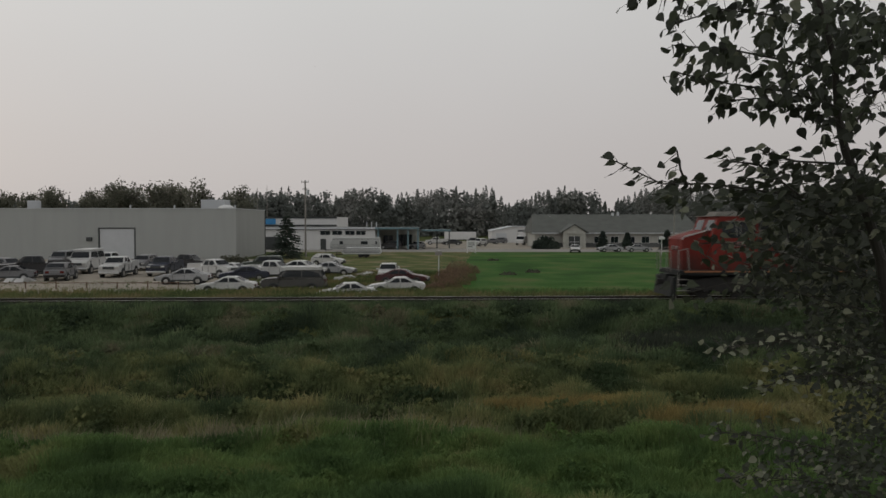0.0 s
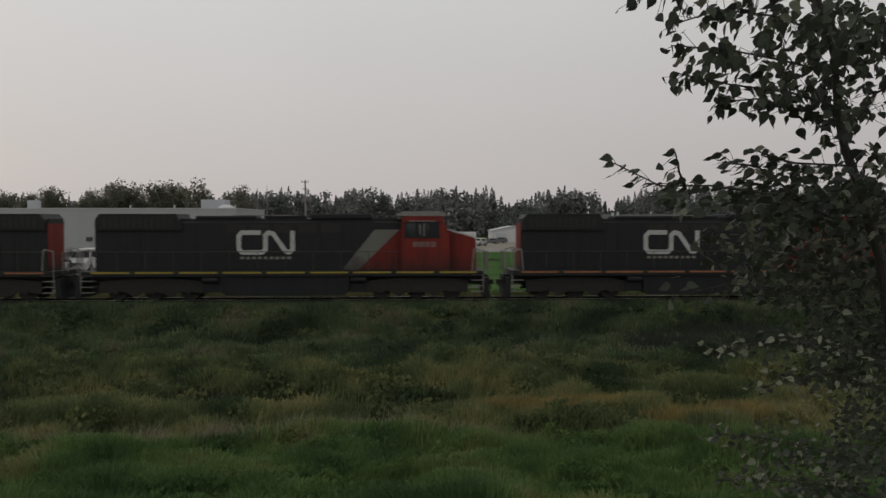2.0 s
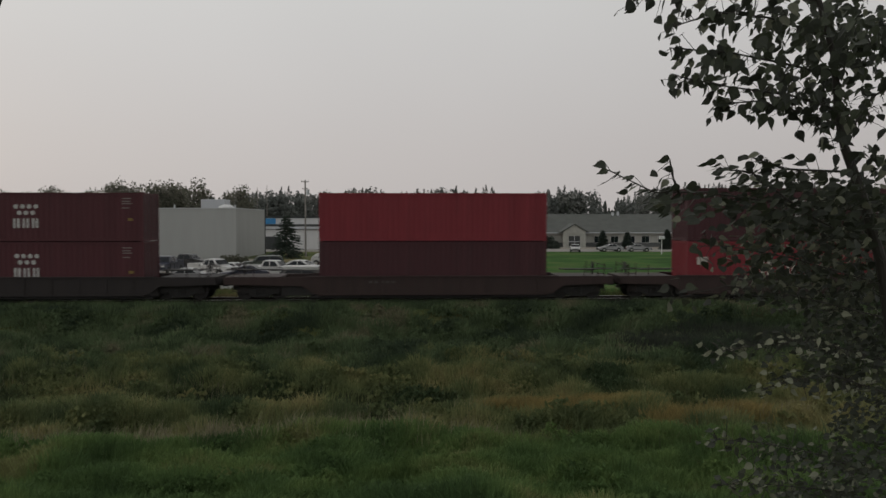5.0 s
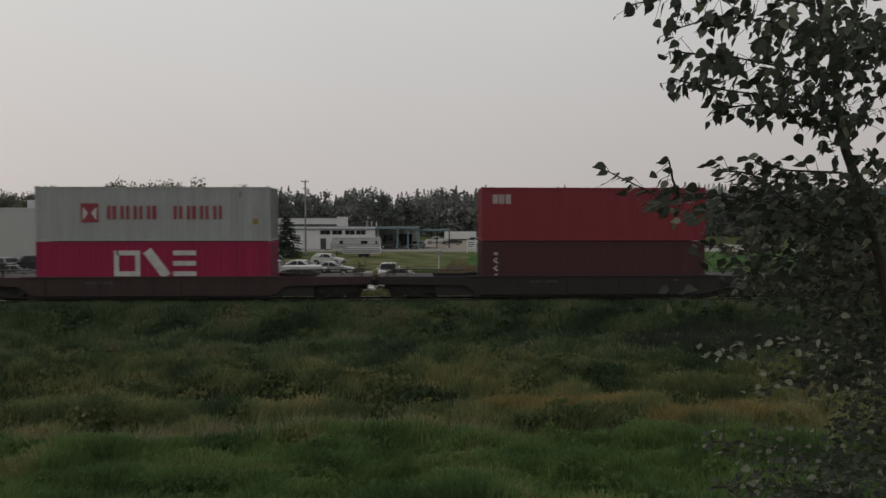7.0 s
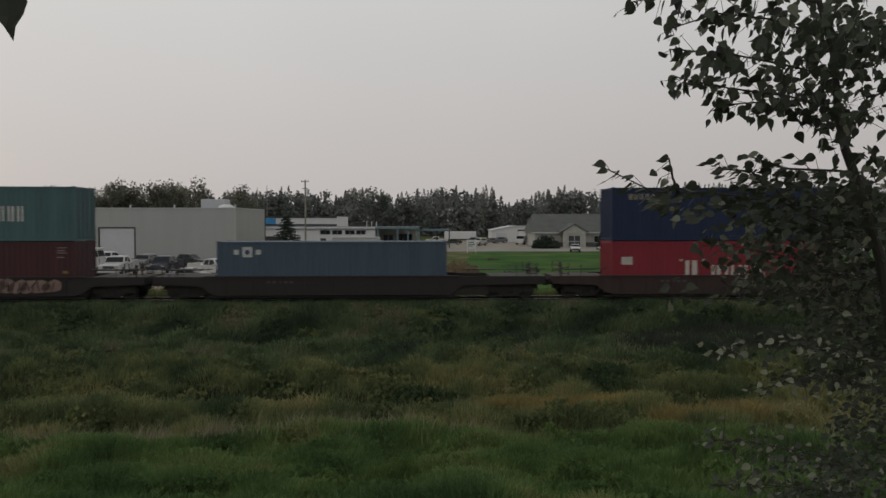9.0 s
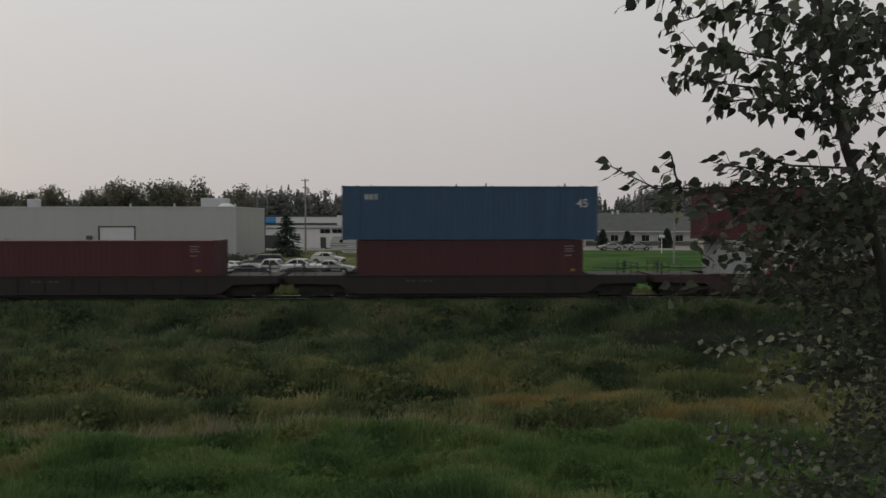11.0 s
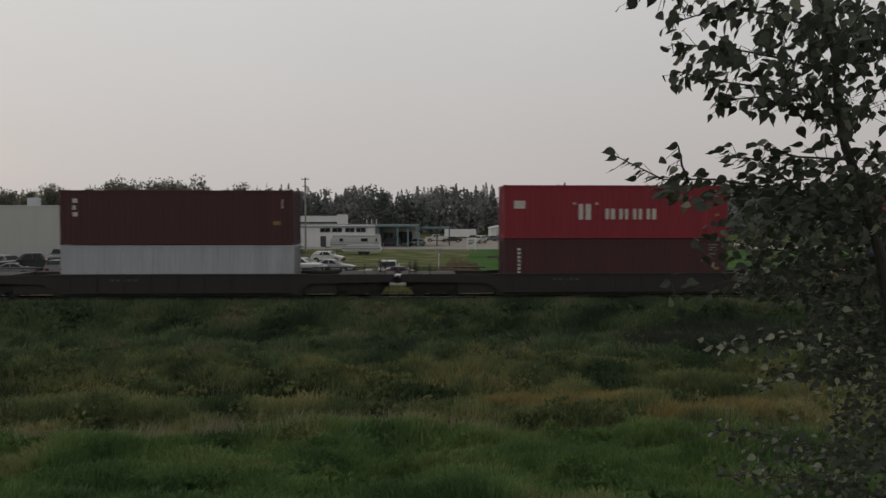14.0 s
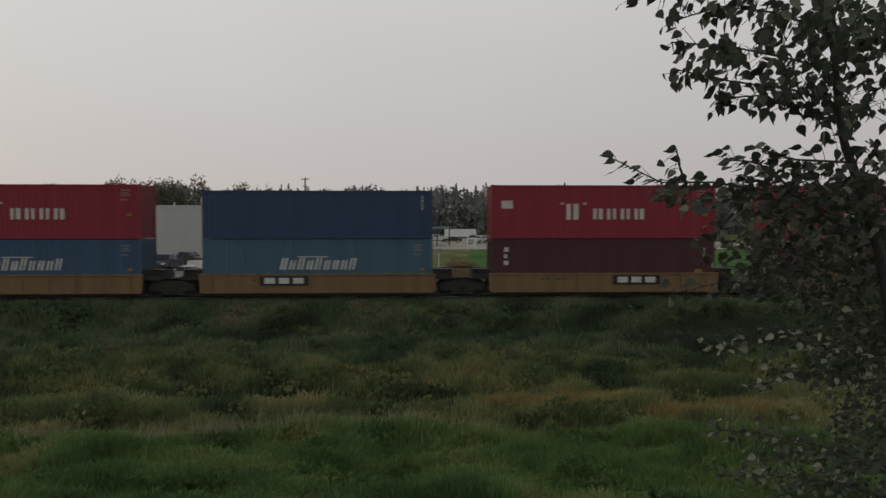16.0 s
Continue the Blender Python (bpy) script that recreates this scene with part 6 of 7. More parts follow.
def yard_tree(x, y, h, seed, label, wide=0.28, n=1400, size=0.23, name="deciduous_tree"):
    """An airy tree: forked limbs, and small leaf tufts gathered about the limb ends, with gaps."""
    rng = random.Random(seed)
    t = thing(name, pose(x, y, LOT_Z), label, "tree")
    part("trunk", tube(bmesh.new(), (0, 0, -0.2), (rng.uniform(-0.3, 0.3), 0, h * 0.6), 0.22, 0.1, 8), BARK, t)
    verts, faces = [], []
    bm = bmesh.new()
    ends = []
    for i in range(11):
        a = rng.uniform(0, 6.283)
        z = h * rng.uniform(0.3, 0.62)
        e = Vector((math.cos(a) * h * wide * rng.uniform(0.4, 1.0), math.sin(a) * h * wide * 0.7, min(h * 0.97, z + h * rng.uniform(0.18, 0.4))))
        tube(bm, (0, 0, z), e, 0.09, 0.03, 5)
        ends.append((Vector((0, 0, z)), e))
    ends.append((Vector((0, 0, h * 0.5)), Vector((0, 0, h * 0.96))))
    part("limb", bm, BARK, t)
    for i in range(n):
        s, e = ends[i % len(ends)]
        c = s.lerp(e, rng.uniform(0.55, 1.05)) + Vector((rng.gauss(0, 1), rng.gauss(0, 1), rng.gauss(0, 0.8))) * h * 0.05
        for j in range(2):
            shag(verts, faces, c + Vector((rng.gauss(0, 0.12), rng.gauss(0, 0.12), rng.gauss(0, 0.12))), Vector((c.x * 0.3, c.y * 0.3 - 0.4, 0.7)), size, rng, 0.7)
    o = mesh_of("crown", verts, faces, MID_LEAF, t)
    return t


AIRY = "airy deciduous tree rising behind the warehouse"
for px, top, y, sd in ((10, 340, 180, 1), (45, 345, 190, 21), (95, 331, 170, 2), (158, 338, 175, 3), (190, 332, 180, 31), (215, 322, 170, 4), (245, 328, 172, 32), (275, 324, 168, 5), (300, 322, 171, 6), (322, 330, 178, 33), (350, 319, 166, 7), (405, 342, 180, 8), (432, 331, 172, 9)):
    yard_tree((px - 784) * y / 1322, y, EYE_Z + (393 - top) * y / 1322 - LOT_Z, sd, AIRY if px > 120 else "full deciduous tree behind the warehouse", 0.2 if px > 120 else 0.24, 1300)


def spruce(x, y, h, seed, label, spread=0.33):
    rng = random.Random(seed)
    t = thing("spruce_tree", pose(x, y, LOT_Z), label, "tree")
    part("trunk", tube(bmesh.new(), (0, 0, -0.2), (0, 0, h * 0.95), 0.14, 0.03, 8), BARK, t)
    verts, faces = [], []
    tiers = 15
    for k in range(tiers):
        f = k / tiers
        r = h * spread * (1 - f) ** 0.75 + 0.15
        for j in range(int(30 - 15 * f)):
            a = rng.uniform(0, 6.283)
            L = r * rng.uniform(0.65, 1.1)
            z = h * (0.08 + 0.9 * f) + rng.uniform(-0.12, 0.12)
            for q in (0.35, 0.6, 0.85, 1.0):
                clump(verts, faces, Vector((math.cos(a) * L * q, math.sin(a) * L * q, z - L * q * 0.22)), 0.3 * (1.15 - q * 0.4), rng, 0.45)
    mesh_of("crown", verts, faces, SPRUCE, t)


spruce(-23.8, 114, 6.9, 5, "dark spruce tree beside the warehouse corner", 0.42)
spruce(37.5, 152, 3.6, 6, "small dark spruce before the long building")
spruce(45.0, 150, 4.2, 7, "small dark spruce before the long building")
spruce(33.2, 155, 3.9, 8, "small dark spruce before the long building")


def shrub(x, y, rx, h, seed, material, label, size=0.16, n=300):
    rng = random.Random(seed)
    s = thing("shrub", pose(x, y, LOT_Z), label, "shrub")
    verts, faces = [], []
    for i in range(n):
        a, r = rng.uniform(0, 6.283), math.sqrt(rng.random())
        z = h * rng.random() * math.sqrt(max(0.05, 1 - r * r)) * rng.uniform(0.7, 1.15)
        clump(verts, faces, Vector((math.cos(a) * r * rx, math.sin(a) * r * rx * 0.7, z)), size, rng, 0.9)
    mesh_of("foliage", verts, faces, material, s)
    bm = bmesh.new()
    for i in range(7):
        a = rng.uniform(0, 6.283)
        tube(bm, (0, 0, -0.05), (math.cos(a) * rx * 0.6, math.sin(a) * rx * 0.4, h * 0.8), 0.025, 0.01, 5)
    part("stem", bm, BARK, s)


RUSSET = leafy("russet_brush", [(0.36, (0.215, 0.150, 0.105)), (0.5, (0.295, 0.205, 0.145)), (0.62, (0.235, 0.225, 0.110))], 0.6, through_light=0.5)
for i, (px, b, rx, h) in enumerate(((790, 512, 1.2, 1.3), (806, 505, 1.4, 1.6), (820, 497, 1.3, 1.5), (800, 492, 1.2, 1.4), (812, 480, 1.5, 1.5), (785, 498, 1.0, 1.2), (832, 484, 1.1, 1.1), (770, 515, 0.9, 0.8))):
    x, y = spot(px, b)
    shrub(x, y, rx, h, 40 + i, RUSSET, "reddish brown brush on the meadow edge", 0.055, 800)
x, y = spot(966, 441)
shrub(x, y, 2.9, 2.6, 60, SPRUCE, "dense dark rounded shrub by the garage", 0.3, 700)
for i, (px, b) in enumerate(((900, 487), (943, 483), (872, 462))):
    x, y = spot(px, b)
    shrub(x, y, 0.9, 0.35, 70 + i, MID_LEAF, "low dark weed clump on the lawn", 0.12, 90)
for i, (px, b) in enumerate(((404, 471), (420, 472))):
    x, y = spot(px, b)
    shrub(x, y, 1.6, 1.5, 80 + i, MID_LEAF, "grey-green bush by the warehouse wall", 0.22, 260)


# ---------- grass ----------
def blades(name, spots, material, label, height, width, count, lean=0.35, seed=0, spread=0.16, parent=None):
    """Tufts of bent grass blades at (x, y, scale), as one mesh of two-piece slivers."""
    rg = np.random.default_rng(seed)
    sp = np.array(spots)
    n = len(sp) * count
    base = np.repeat(sp, count, axis=0)
    off = rg.normal(0, spread, (n, 2))
    bx, by = base[:, 0] + off[:, 0], base[:, 1] + off[:, 1]
    h = height * base[:, 3] * rg.uniform(0.55, 1.25, n)
    a = rg.uniform(0, 2 * np.pi, n)
    ln = rg.uniform(0.1, 1.0, n) * lean * h
    dx, dy = np.cos(a) * ln + 0.10 * h, np.sin(a) * ln
    w = width * rg.uniform(0.6, 1.4, n)
    face = rg.uniform(0, np.pi, n)
    wx, wy = np.cos(face) * w, np.sin(face) * w * 0.5
    z = base[:, 2] - 0.03
    V = np.stack([
        np.stack([bx - wx, by - wy, z], 1), np.stack([bx + wx, by + wy, z], 1),
        np.stack([bx + dx * 0.4 + wx * 0.8, by + dy * 0.4 + wy * 0.8, z + h * 0.6], 1), np.stack([bx + dx * 0.4 - wx * 0.8, by + dy * 0.4 - wy * 0.8, z + h * 0.6], 1),
        np.stack([bx + dx, by + dy, z + h], 1)], 1).reshape(-1, 3)
    me = bpy.data.meshes.new(name)
    me.vertices.add(n * 5)
    me.vertices.foreach_set("co", V.astype(np.float32).ravel())
    i5 = np.arange(n) * 5
    loops = np.concatenate([np.stack([i5, i5 + 1, i5 + 2, i5 + 3], 1), np.stack([i5 + 3, i5 + 2, i5 + 4], 1)], 1)
    me.loops.add(n * 7)
    me.loops.foreach_set("vertex_index", loops.ravel().astype(np.int32))
    me.polygons.add(n * 2)
    start = np.stack([np.arange(n) * 7, np.arange(n) * 7 + 4], 1).ravel()
    me.polygons.foreach_set("loop_start", start.astype(np.int32))
    me.update(calc_edges=True)
    me.validate()
    me.materials.append(material)
    ob = new(name, me)
    return tagged(ob, label, "grass", kind="stuff")


def scatter(n, y0, y1, seed, keep=None, margin=1.06):
    rg = random.Random(seed)
    out = []
    while len(out) < n:
        y = rg.uniform(y0, y1)
        x = rg.uniform(-1, 1) * y1 * 0.6 * margin
        if abs(x) > y * 0.6 * margin + 0.5:
            continue
        k = keep(x, y, rg) if keep else 1.0
        if k <= 0:
            continue
        out.append((x, y, ground_z(x, y), k))
    return out


G_NEAR = leafy("lush_green_grass", [(0.36, (0.060, 0.105, 0.038)), (0.47, (0.100, 0.165, 0.056)), (0.56, (0.138, 0.205, 0.067)), (0.66, (0.205, 0.215, 0.090))], 0.42, 0.8)
G_MID = leafy("olive_meadow_grass", [(0.38, (0.058, 0.088, 0.042)), (0.48, (0.130, 0.158, 0.070)), (0.55, (0.185, 0.205, 0.088)), (0.64, (0.262, 0.240, 0.110))], 0.34, 0.85)
# The railway bank's darkening is put into these weed colours.
G_BANK_DARKENED = leafy("darkened_bank_weeds", [(0.37, (0.046, 0.068, 0.040)), (0.48, (0.088, 0.125, 0.062)), (0.56, (0.115, 0.160, 0.078)), (0.66, (0.175, 0.170, 0.105))], 0.36, 0.85)
G_TAN = leafy("dry_tan_grass", [(0.3, (0.185, 0.150, 0.062)), (0.5, (0.300, 0.238, 0.095)), (0.7, (0.240, 0.232, 0.095))], 0.5, 0.85)
G_SEED = leafy("pale_seed_heads", [(0.3, (0.200, 0.185, 0.120)), (0.6, (0.300, 0.275, 0.180)), (0.8, (0.230, 0.220, 0.135))], 0.8, 0.85)
G_PURPLE = leafy("brown_purple_weeds", [(0.3, (0.039, 0.045, 0.036)), (0.5, (0.055, 0.064, 0.048)), (0.7, (0.065, 0.080, 0.052))], 0.8, 0.85)
# Dark blades that put the shade of the ditch hollows into colour.
G_HOLLOW_SHADE = leafy("hollow_shade_blades", [(0.35, (0.024, 0.036, 0.019)), (0.5, (0.040, 0.056, 0.027)), (0.65, (0.062, 0.074, 0.036))], 0.5, 0.85)


def patch(x, y, s):
    return noise.noise((x * 0.18, y * 0.28, s))


def lump(x, y, s):
    return noise.noise((x * 0.75, y * 0.8, s))


blades("lush_grass", scatter(17000, 11.5, 21.0, 1, lambda x, y, r: max(0.3, 0.85 + 0.5 * patch(x, y, 3.0) + 0.8 * lump(x, y, 8.0)) if y < near_edge(x) + r.gauss(0, 0.5) else 0), G_NEAR, "lush green grass on the near bank", 0.26, 0.013, 8, lean=0.8, seed=1)
blades("meadow_grass", scatter(17000, 15.5, 31.5, 2, lambda x, y, r: max(0.2, 0.9 + 0.7 * patch(x, y, 9.0) + 1.1 * lump(x, y, 2.0)) * (0.6 if x < 0 and 23.7 + r.gauss(0, 0.5) < y < 26.4 + r.gauss(0, 0.5) else 1.0) if y > near_edge(x) + r.gauss(0, 0.6) and not (x < 0 and 23.9 + r.gauss(0, 0.5) < y < 26.2 + r.gauss(0, 0.5) and r.random() < 0.5) else 0), G_MID, "tall olive meadow grass in the ditch", 0.42, 0.016, 8, lean=0.8, seed=2)
blades("bank_weeds", scatter(17000, 28.5, 39.5, 3, lambda x, y, r: max(0.2, 0.9 + 0.6 * patch(x, y, 14.0) + 1.0 * lump(x, y, 5.0)) * (1.0 if track_off(x, y) < -4.2 else 0.45) if track_off(x, y) < -1.75 else 0), G_BANK_DARKENED, "green weeds on the railway bank, darkened in colour", 0.42, 0.024, 8, lean=0.9, seed=3)


def in_tan(x, y, r):
    for cx, cy, rx, ry in ((4.9, 24.0, 2.2, 1.0), (7.0, 21.6, 1.1, 0.7), (2.0, 24.8, 1.4, 0.8), (9.0, 22.5, 1.0, 0.5)):
        if ((x - cx) / rx) ** 2 + ((y - cy) / ry) ** 2 < r.uniform(0.3, 1.2):
            return 1.0
    return 0


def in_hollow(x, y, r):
    """The floor of the ditch behind the near bank, and a second furrow beyond it."""
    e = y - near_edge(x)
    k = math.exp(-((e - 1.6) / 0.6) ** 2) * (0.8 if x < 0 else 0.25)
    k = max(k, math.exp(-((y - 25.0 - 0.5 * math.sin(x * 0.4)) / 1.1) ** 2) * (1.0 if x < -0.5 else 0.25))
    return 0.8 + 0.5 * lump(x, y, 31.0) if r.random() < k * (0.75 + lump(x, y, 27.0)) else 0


# Painted shade: dark blades fill the ditch floor and furrow.
blades("hollow_shade_grass", scatter(6500, 18.5, 29.5, 17, in_hollow), G_HOLLOW_SHADE, "dark grass blades painting the shade of the ditch floor", 0.42, 0.018, 8, lean=0.8, seed=17)
blades("dry_grass", scatter(2600, 20.0, 26.5, 4, in_tan), G_TAN, "patches of dry tan grass in the ditch", 0.5, 0.012, 8, lean=0.7, seed=4)
blades("seed_grass", scatter(800, 17.5, 31.0, 5, lambda x, y, r: 1.0 if patch(x, y, 21.0) > 0.2 else (0.9 if r.random() < 0.05 else 0)), G_SEED, "pale nodding seed heads above the meadow", 0.62, 0.006, 3, lean=0.25, seed=5)
def seed_patch(n, cx, cy, rx, ry, seed):
    rg = random.Random(seed)
    out = []
    for _ in range(n):
        x, y = cx + rg.gauss(0, rx), cy + rg.gauss(0, ry)
        out.append((x, y, ground_z(x, y) + 0.16, rg.uniform(0.7, 1.1)))
    return out


SEEDY = []
for i, (cx, n) in enumerate(((-10.2, 60), (-8.6, 70), (-7.4, 120), (-6.2, 110), (-5.0, 70), (-3.8, 90), (-2.4, 60), (-0.8, 40), (1.0, 30))):
    SEEDY += seed_patch(n, cx, near_edge(cx) + 0.35 + 0.25 * math.sin(i * 2.1), 0.55, 0.3, 51 + i)
blades("seed_heads", SEEDY, G_SEED, "pale arching seed heads along the ditch edge", 0.62, 0.010, 3, lean=0.7, seed=15, spread=0.1)


def tussocks(name, places, seed, material, label, per=150, blade=0.016, flare=0.7):
    """Rounded grass heaps: blades spring from a low dome and arch outwards, as one mesh."""
    rg = random.Random(seed)
    verts, faces = [], []
    for x, y, r, h in places:
        z0 = ground_z(x, y)
        for i in range(int(per * r)):
            a, q = rg.uniform(0, 6.283), math.sqrt(rg.random())
            bx, by = x + math.cos(a) * q * r, y + math.sin(a) * q * r * 0.7
            bz = z0 + h * 0.55 * (1 - q * q)
            L = h * rg.uniform(0.45, 0.85)
            out = Vector((math.cos(a) * (0.15 + flare * q) + rg.gauss(0, 0.35), math.sin(a) * (0.15 + flare * q) + rg.gauss(0, 0.35), 0))
            w = Vector((rg.uniform(0.5, 1), rg.uniform(-0.5, 0.5), 0)) * blade
            p0, p1, p2 = Vector((bx, by, bz)), Vector((bx, by, bz + L * 0.65)) + out * L * 0.35, Vector((bx, by, bz + L * rg.uniform(0.6, 0.95))) + out * L * 0.9
            n = len(verts)
            verts.extend(map(tuple, (p0 - w, p0 + w, p1 + w, p1 - w, p2)))
            faces.extend(((n, n + 1, n + 2, n + 3), (n + 3, n + 2, n + 4)))
    return tagged(mesh_of(name, verts, faces, material), label, "grass", kind="stuff")


def heap_places(n, seed, keep, y0, y1, r, h):
    rg = random.Random(seed + 400)
    return [(x, y, rg.uniform(*r), rg.uniform(*h)) for x, y, z, k in scatter(n, y0, y1, seed, keep)]


tussocks("near_tussocks", heap_places(150, 61, lambda x, y, r: 1 if y < near_edge(x) - 0.1 and lump(x, y, 41.0) > -0.15 else 0, 13.0, 20.5, (0.4, 1.1), (0.28, 0.5)), 71, G_NEAR, "rounded heaps of lush green grass", 560, 0.008, 0.4)
tussocks("ditch_tussocks", heap_places(170, 62, lambda x, y, r: 1 if y > near_edge(x) + 1.0 and lump(x, y, 44.0) > -0.1 and not (x < 1 and 23.6 + r.gauss(0, 0.5) < y < 26.6 + r.gauss(0, 0.5)) and not (0.5 < x < 10 and 20.9 < y < 25.2) else 0, 20.0, 30.5, (0.45, 1.1), (0.4, 0.75)), 72, G_MID, "rounded heaps of olive grass in the ditch", 340, 0.011, 0.5)
tussocks("bank_tussocks", heap_places(190, 63, lambda x, y, r: 1 if track_off(x, y) < -3.9 and lump(x, y, 47.0) > -0.1 else 0, 29.5, 38.0, (0.5, 1.3), (0.45, 0.85)), 73, G_BANK_DARKENED, "rounded heaps of darkened grass on the railway bank", 170)
blades("brown_weeds", scatter(1500, 30.0, 37.5, 6, lambda x, y, r: 1.0 if ((x - 12.5) / 4.2) ** 2 + ((y - 33.5) / 2.2) ** 2 < r.uniform(0.0, 1.6) else 0), G_PURPLE, "dark brown dried weeds on the bank", 0.75, 0.022, 8, seed=6)


def trackside(n, a, b, seed, k):
    """Places along the track between a and b metres from its centre line."""
    rg = random.Random(seed)
    out = []
    for _ in range(n):
        q, d = rg.uniform(-32, 34), rg.uniform(a, b)
        m = on_track(q, d)
        x, y = m.translation.x, m.translation.y
        out.append((x, y, max(ground_z(x, y), -0.3), k * rg.uniform(0.5, 1.2)))
    return out


def mounds(name, n, y0, y1, seed, material, label, keep, rad=(0.3, 0.8), high=(0.25, 0.7), per=34, size=0.085):
    """Bushy forbs: low heaps of small leaf tufts, as one mesh."""
    rng = random.Random(seed)
    verts, faces = [], []
    for x, y, z, k in scatter(n, y0, y1, seed, keep):
        r, h = rng.uniform(*rad) * k, rng.uniform(*high) * k
        for i in range(per):
            a, q = rng.uniform(0, 6.283), math.sqrt(rng.random())
            zz = h * math.sqrt(max(0.0, 1 - q * q)) * rng.uniform(0.55, 1.1)
            clump(verts, faces, Vector((x + math.cos(a) * q * r, y + math.sin(a) * q * r * 0.8, z + zz)), size * rng.uniform(0.7, 1.5), rng, 0.9)
    return tagged(mesh_of(name, verts, faces, material), label, "weeds", kind="stuff")


mounds("bank_forbs", 420, 29.5, 38.5, 31, G_BANK_DARKENED, "bushy green weeds on the railway bank, darkened in colour", lambda x, y, r: 1.0 if track_off(x, y) < -3.4 and lump(x, y, 12.0) > -0.1 else 0, per=44, size=0.10)
mounds("ditch_forbs", 300, 18.5, 30.0, 32, G_MID, "bushy olive weeds in the ditch", lambda x, y, r: 1.0 if lump(x * 0.6, y * 0.8, 15.0) > 0.0 and y > near_edge(x) + 0.4 else 0, per=44, size=0.075)
mounds("near_forbs", 150, 12.0, 19.0, 33, G_NEAR, "low leafy green weeds in the near grass", lambda x, y, r: 0.8 if lump(x * 0.6, y * 0.8, 18.0) > 0.05 and y < near_edge(x) else 0, per=50, size=0.05)


def yard_spots(n, seed, x0, x1, y0, y1, k=1.0):
    rg = random.Random(seed)
    return [(rg.uniform(x0, x1), rg.uniform(y0, y1), LOT_Z, k) for _ in range(n)]


G_EDGE = leafy("yard_edge_grass", [(0.36, (0.075, 0.105, 0.041)), (0.48, (0.115, 0.140, 0.054)), (0.60, (0.196, 0.172, 0.085))], 0.3, 0.85)
blades("yard_edge_grass", yard_spots(3500, 8, -42, 2, 47, 58.5) + yard_spots(4200, 9, -19, 1.5, 57, 82, 0.75) + yard_spots(260, 19, -46, -18, 58, 70, 0.35), G_EDGE, "dry grass strip between track and yard", 0.5, 0.03, 6, seed=8)
blades("lawn_edge_grass", yard_spots(2500, 10, 1, 40, 47, 60), G_NEAR, "green grass strip between track and lawn", 0.4, 0.03, 6, seed=9)


blades("track_weeds", trackside(4200, -2.8, -1.05, 21, 0.8), G_BANK_DARKENED, "low weeds creeping over the ballast edge, darkened in colour", 0.42, 0.02, 7, lean=0.8, seed=11)
blades("far_track_weeds", trackside(3000, 1.3, 4.2, 22, 0.9), G_EDGE, "dry grass on the far side of the track", 0.42, 0.022, 7, lean=0.6, seed=12)


# ---------- the near tree ----------
LEAF_MATS = []
# The pale leaf serves silvery undersides and glints put into colour.
for nm, c in (("dark_poplar_leaf", (0.046, 0.052, 0.040)), ("green_poplar_leaf", (0.056, 0.066, 0.043)), ("pale_glint_leaf", (0.20, 0.21, 0.15))):
    m = mat(nm, c, 0.62, 0, 0.25, 12, fine=80, per_object=0.3)
    m.node_tree.nodes["Principled BSDF"].inputs["Specular IOR Level"].default_value = 0.25
    nt = m.node_tree
    tr = nt.nodes.new("ShaderNodeBsdfTranslucent")
    nt.links.new(nt.nodes["Principled BSDF"].inputs["Base Color"].links[0].from_socket, tr.inputs["Color"])
    mx = nt.nodes.new("ShaderNodeMixShader")
    mx.inputs["Fac"].default_value = 0.3
    nt.links.new(nt.nodes["Principled BSDF"].outputs["BSDF"], mx.inputs[1])
    nt.links.new(tr.outputs["BSDF"], mx.inputs[2])
    nt.links.new(mx.outputs["Shader"], nt.nodes["Material Output"].inputs["Surface"])
    LEAF_MATS.append(m)


def leaf_points(size):
    """A broad ovate leaf with a drawn-out tip, folded a little along its midrib; it grows along +y."""
    half = [(0.0, 0.0), (0.20, 0.05), (0.33, 0.20), (0.34, 0.36), (0.25, 0.58), (0.10, 0.80), (0.0, 1.05)]
    v, f = [], []
    for x, y in half:
        v.append((0, y * size, -0.03 * size * math.sin(y * 3)))
    n = len(half)
    for sgn in (-1, 1):
        o = len(v)
        for x, y in half[1:-1]:
            v.append((sgn * x * size, y * size, (0.10 * abs(x) - 0.16 * (y - 0.2) ** 2) * size))
        ring = [0] + [o + i for i in range(n - 2)] + [n - 1]
        for i in range(n - 1):
            a, b = ring[i], ring[i + 1]
            q = [i, i + 1]
            face = [a] + ([b] if b != a else []) + [j for j in (q[1], q[0]) if j not in (a, b)]
            if len(face) >= 3:
                f.append(tuple(face if sgn > 0 else face[::-1]))
    return v, f


def at(px, py, d):
    """A place d metres ahead, by its sideways and downward slope per 1322."""
    return Vector(((px - 784) * d / 1322, d, EYE_Z - (py - 392) * d / 1322))


LV, LF = leaf_points(1.0)
LEAF_MESH = []
for m in LEAF_MATS:
    me = bpy.data.meshes.new("leaf")
    me.from_pydata([tuple(c * 0.060 for c in v) for v in LV], [], LF)
    me.materials.append(m)
    LEAF_MESH.append(me)
LEAF_NP = np.array(LV) * 0.060


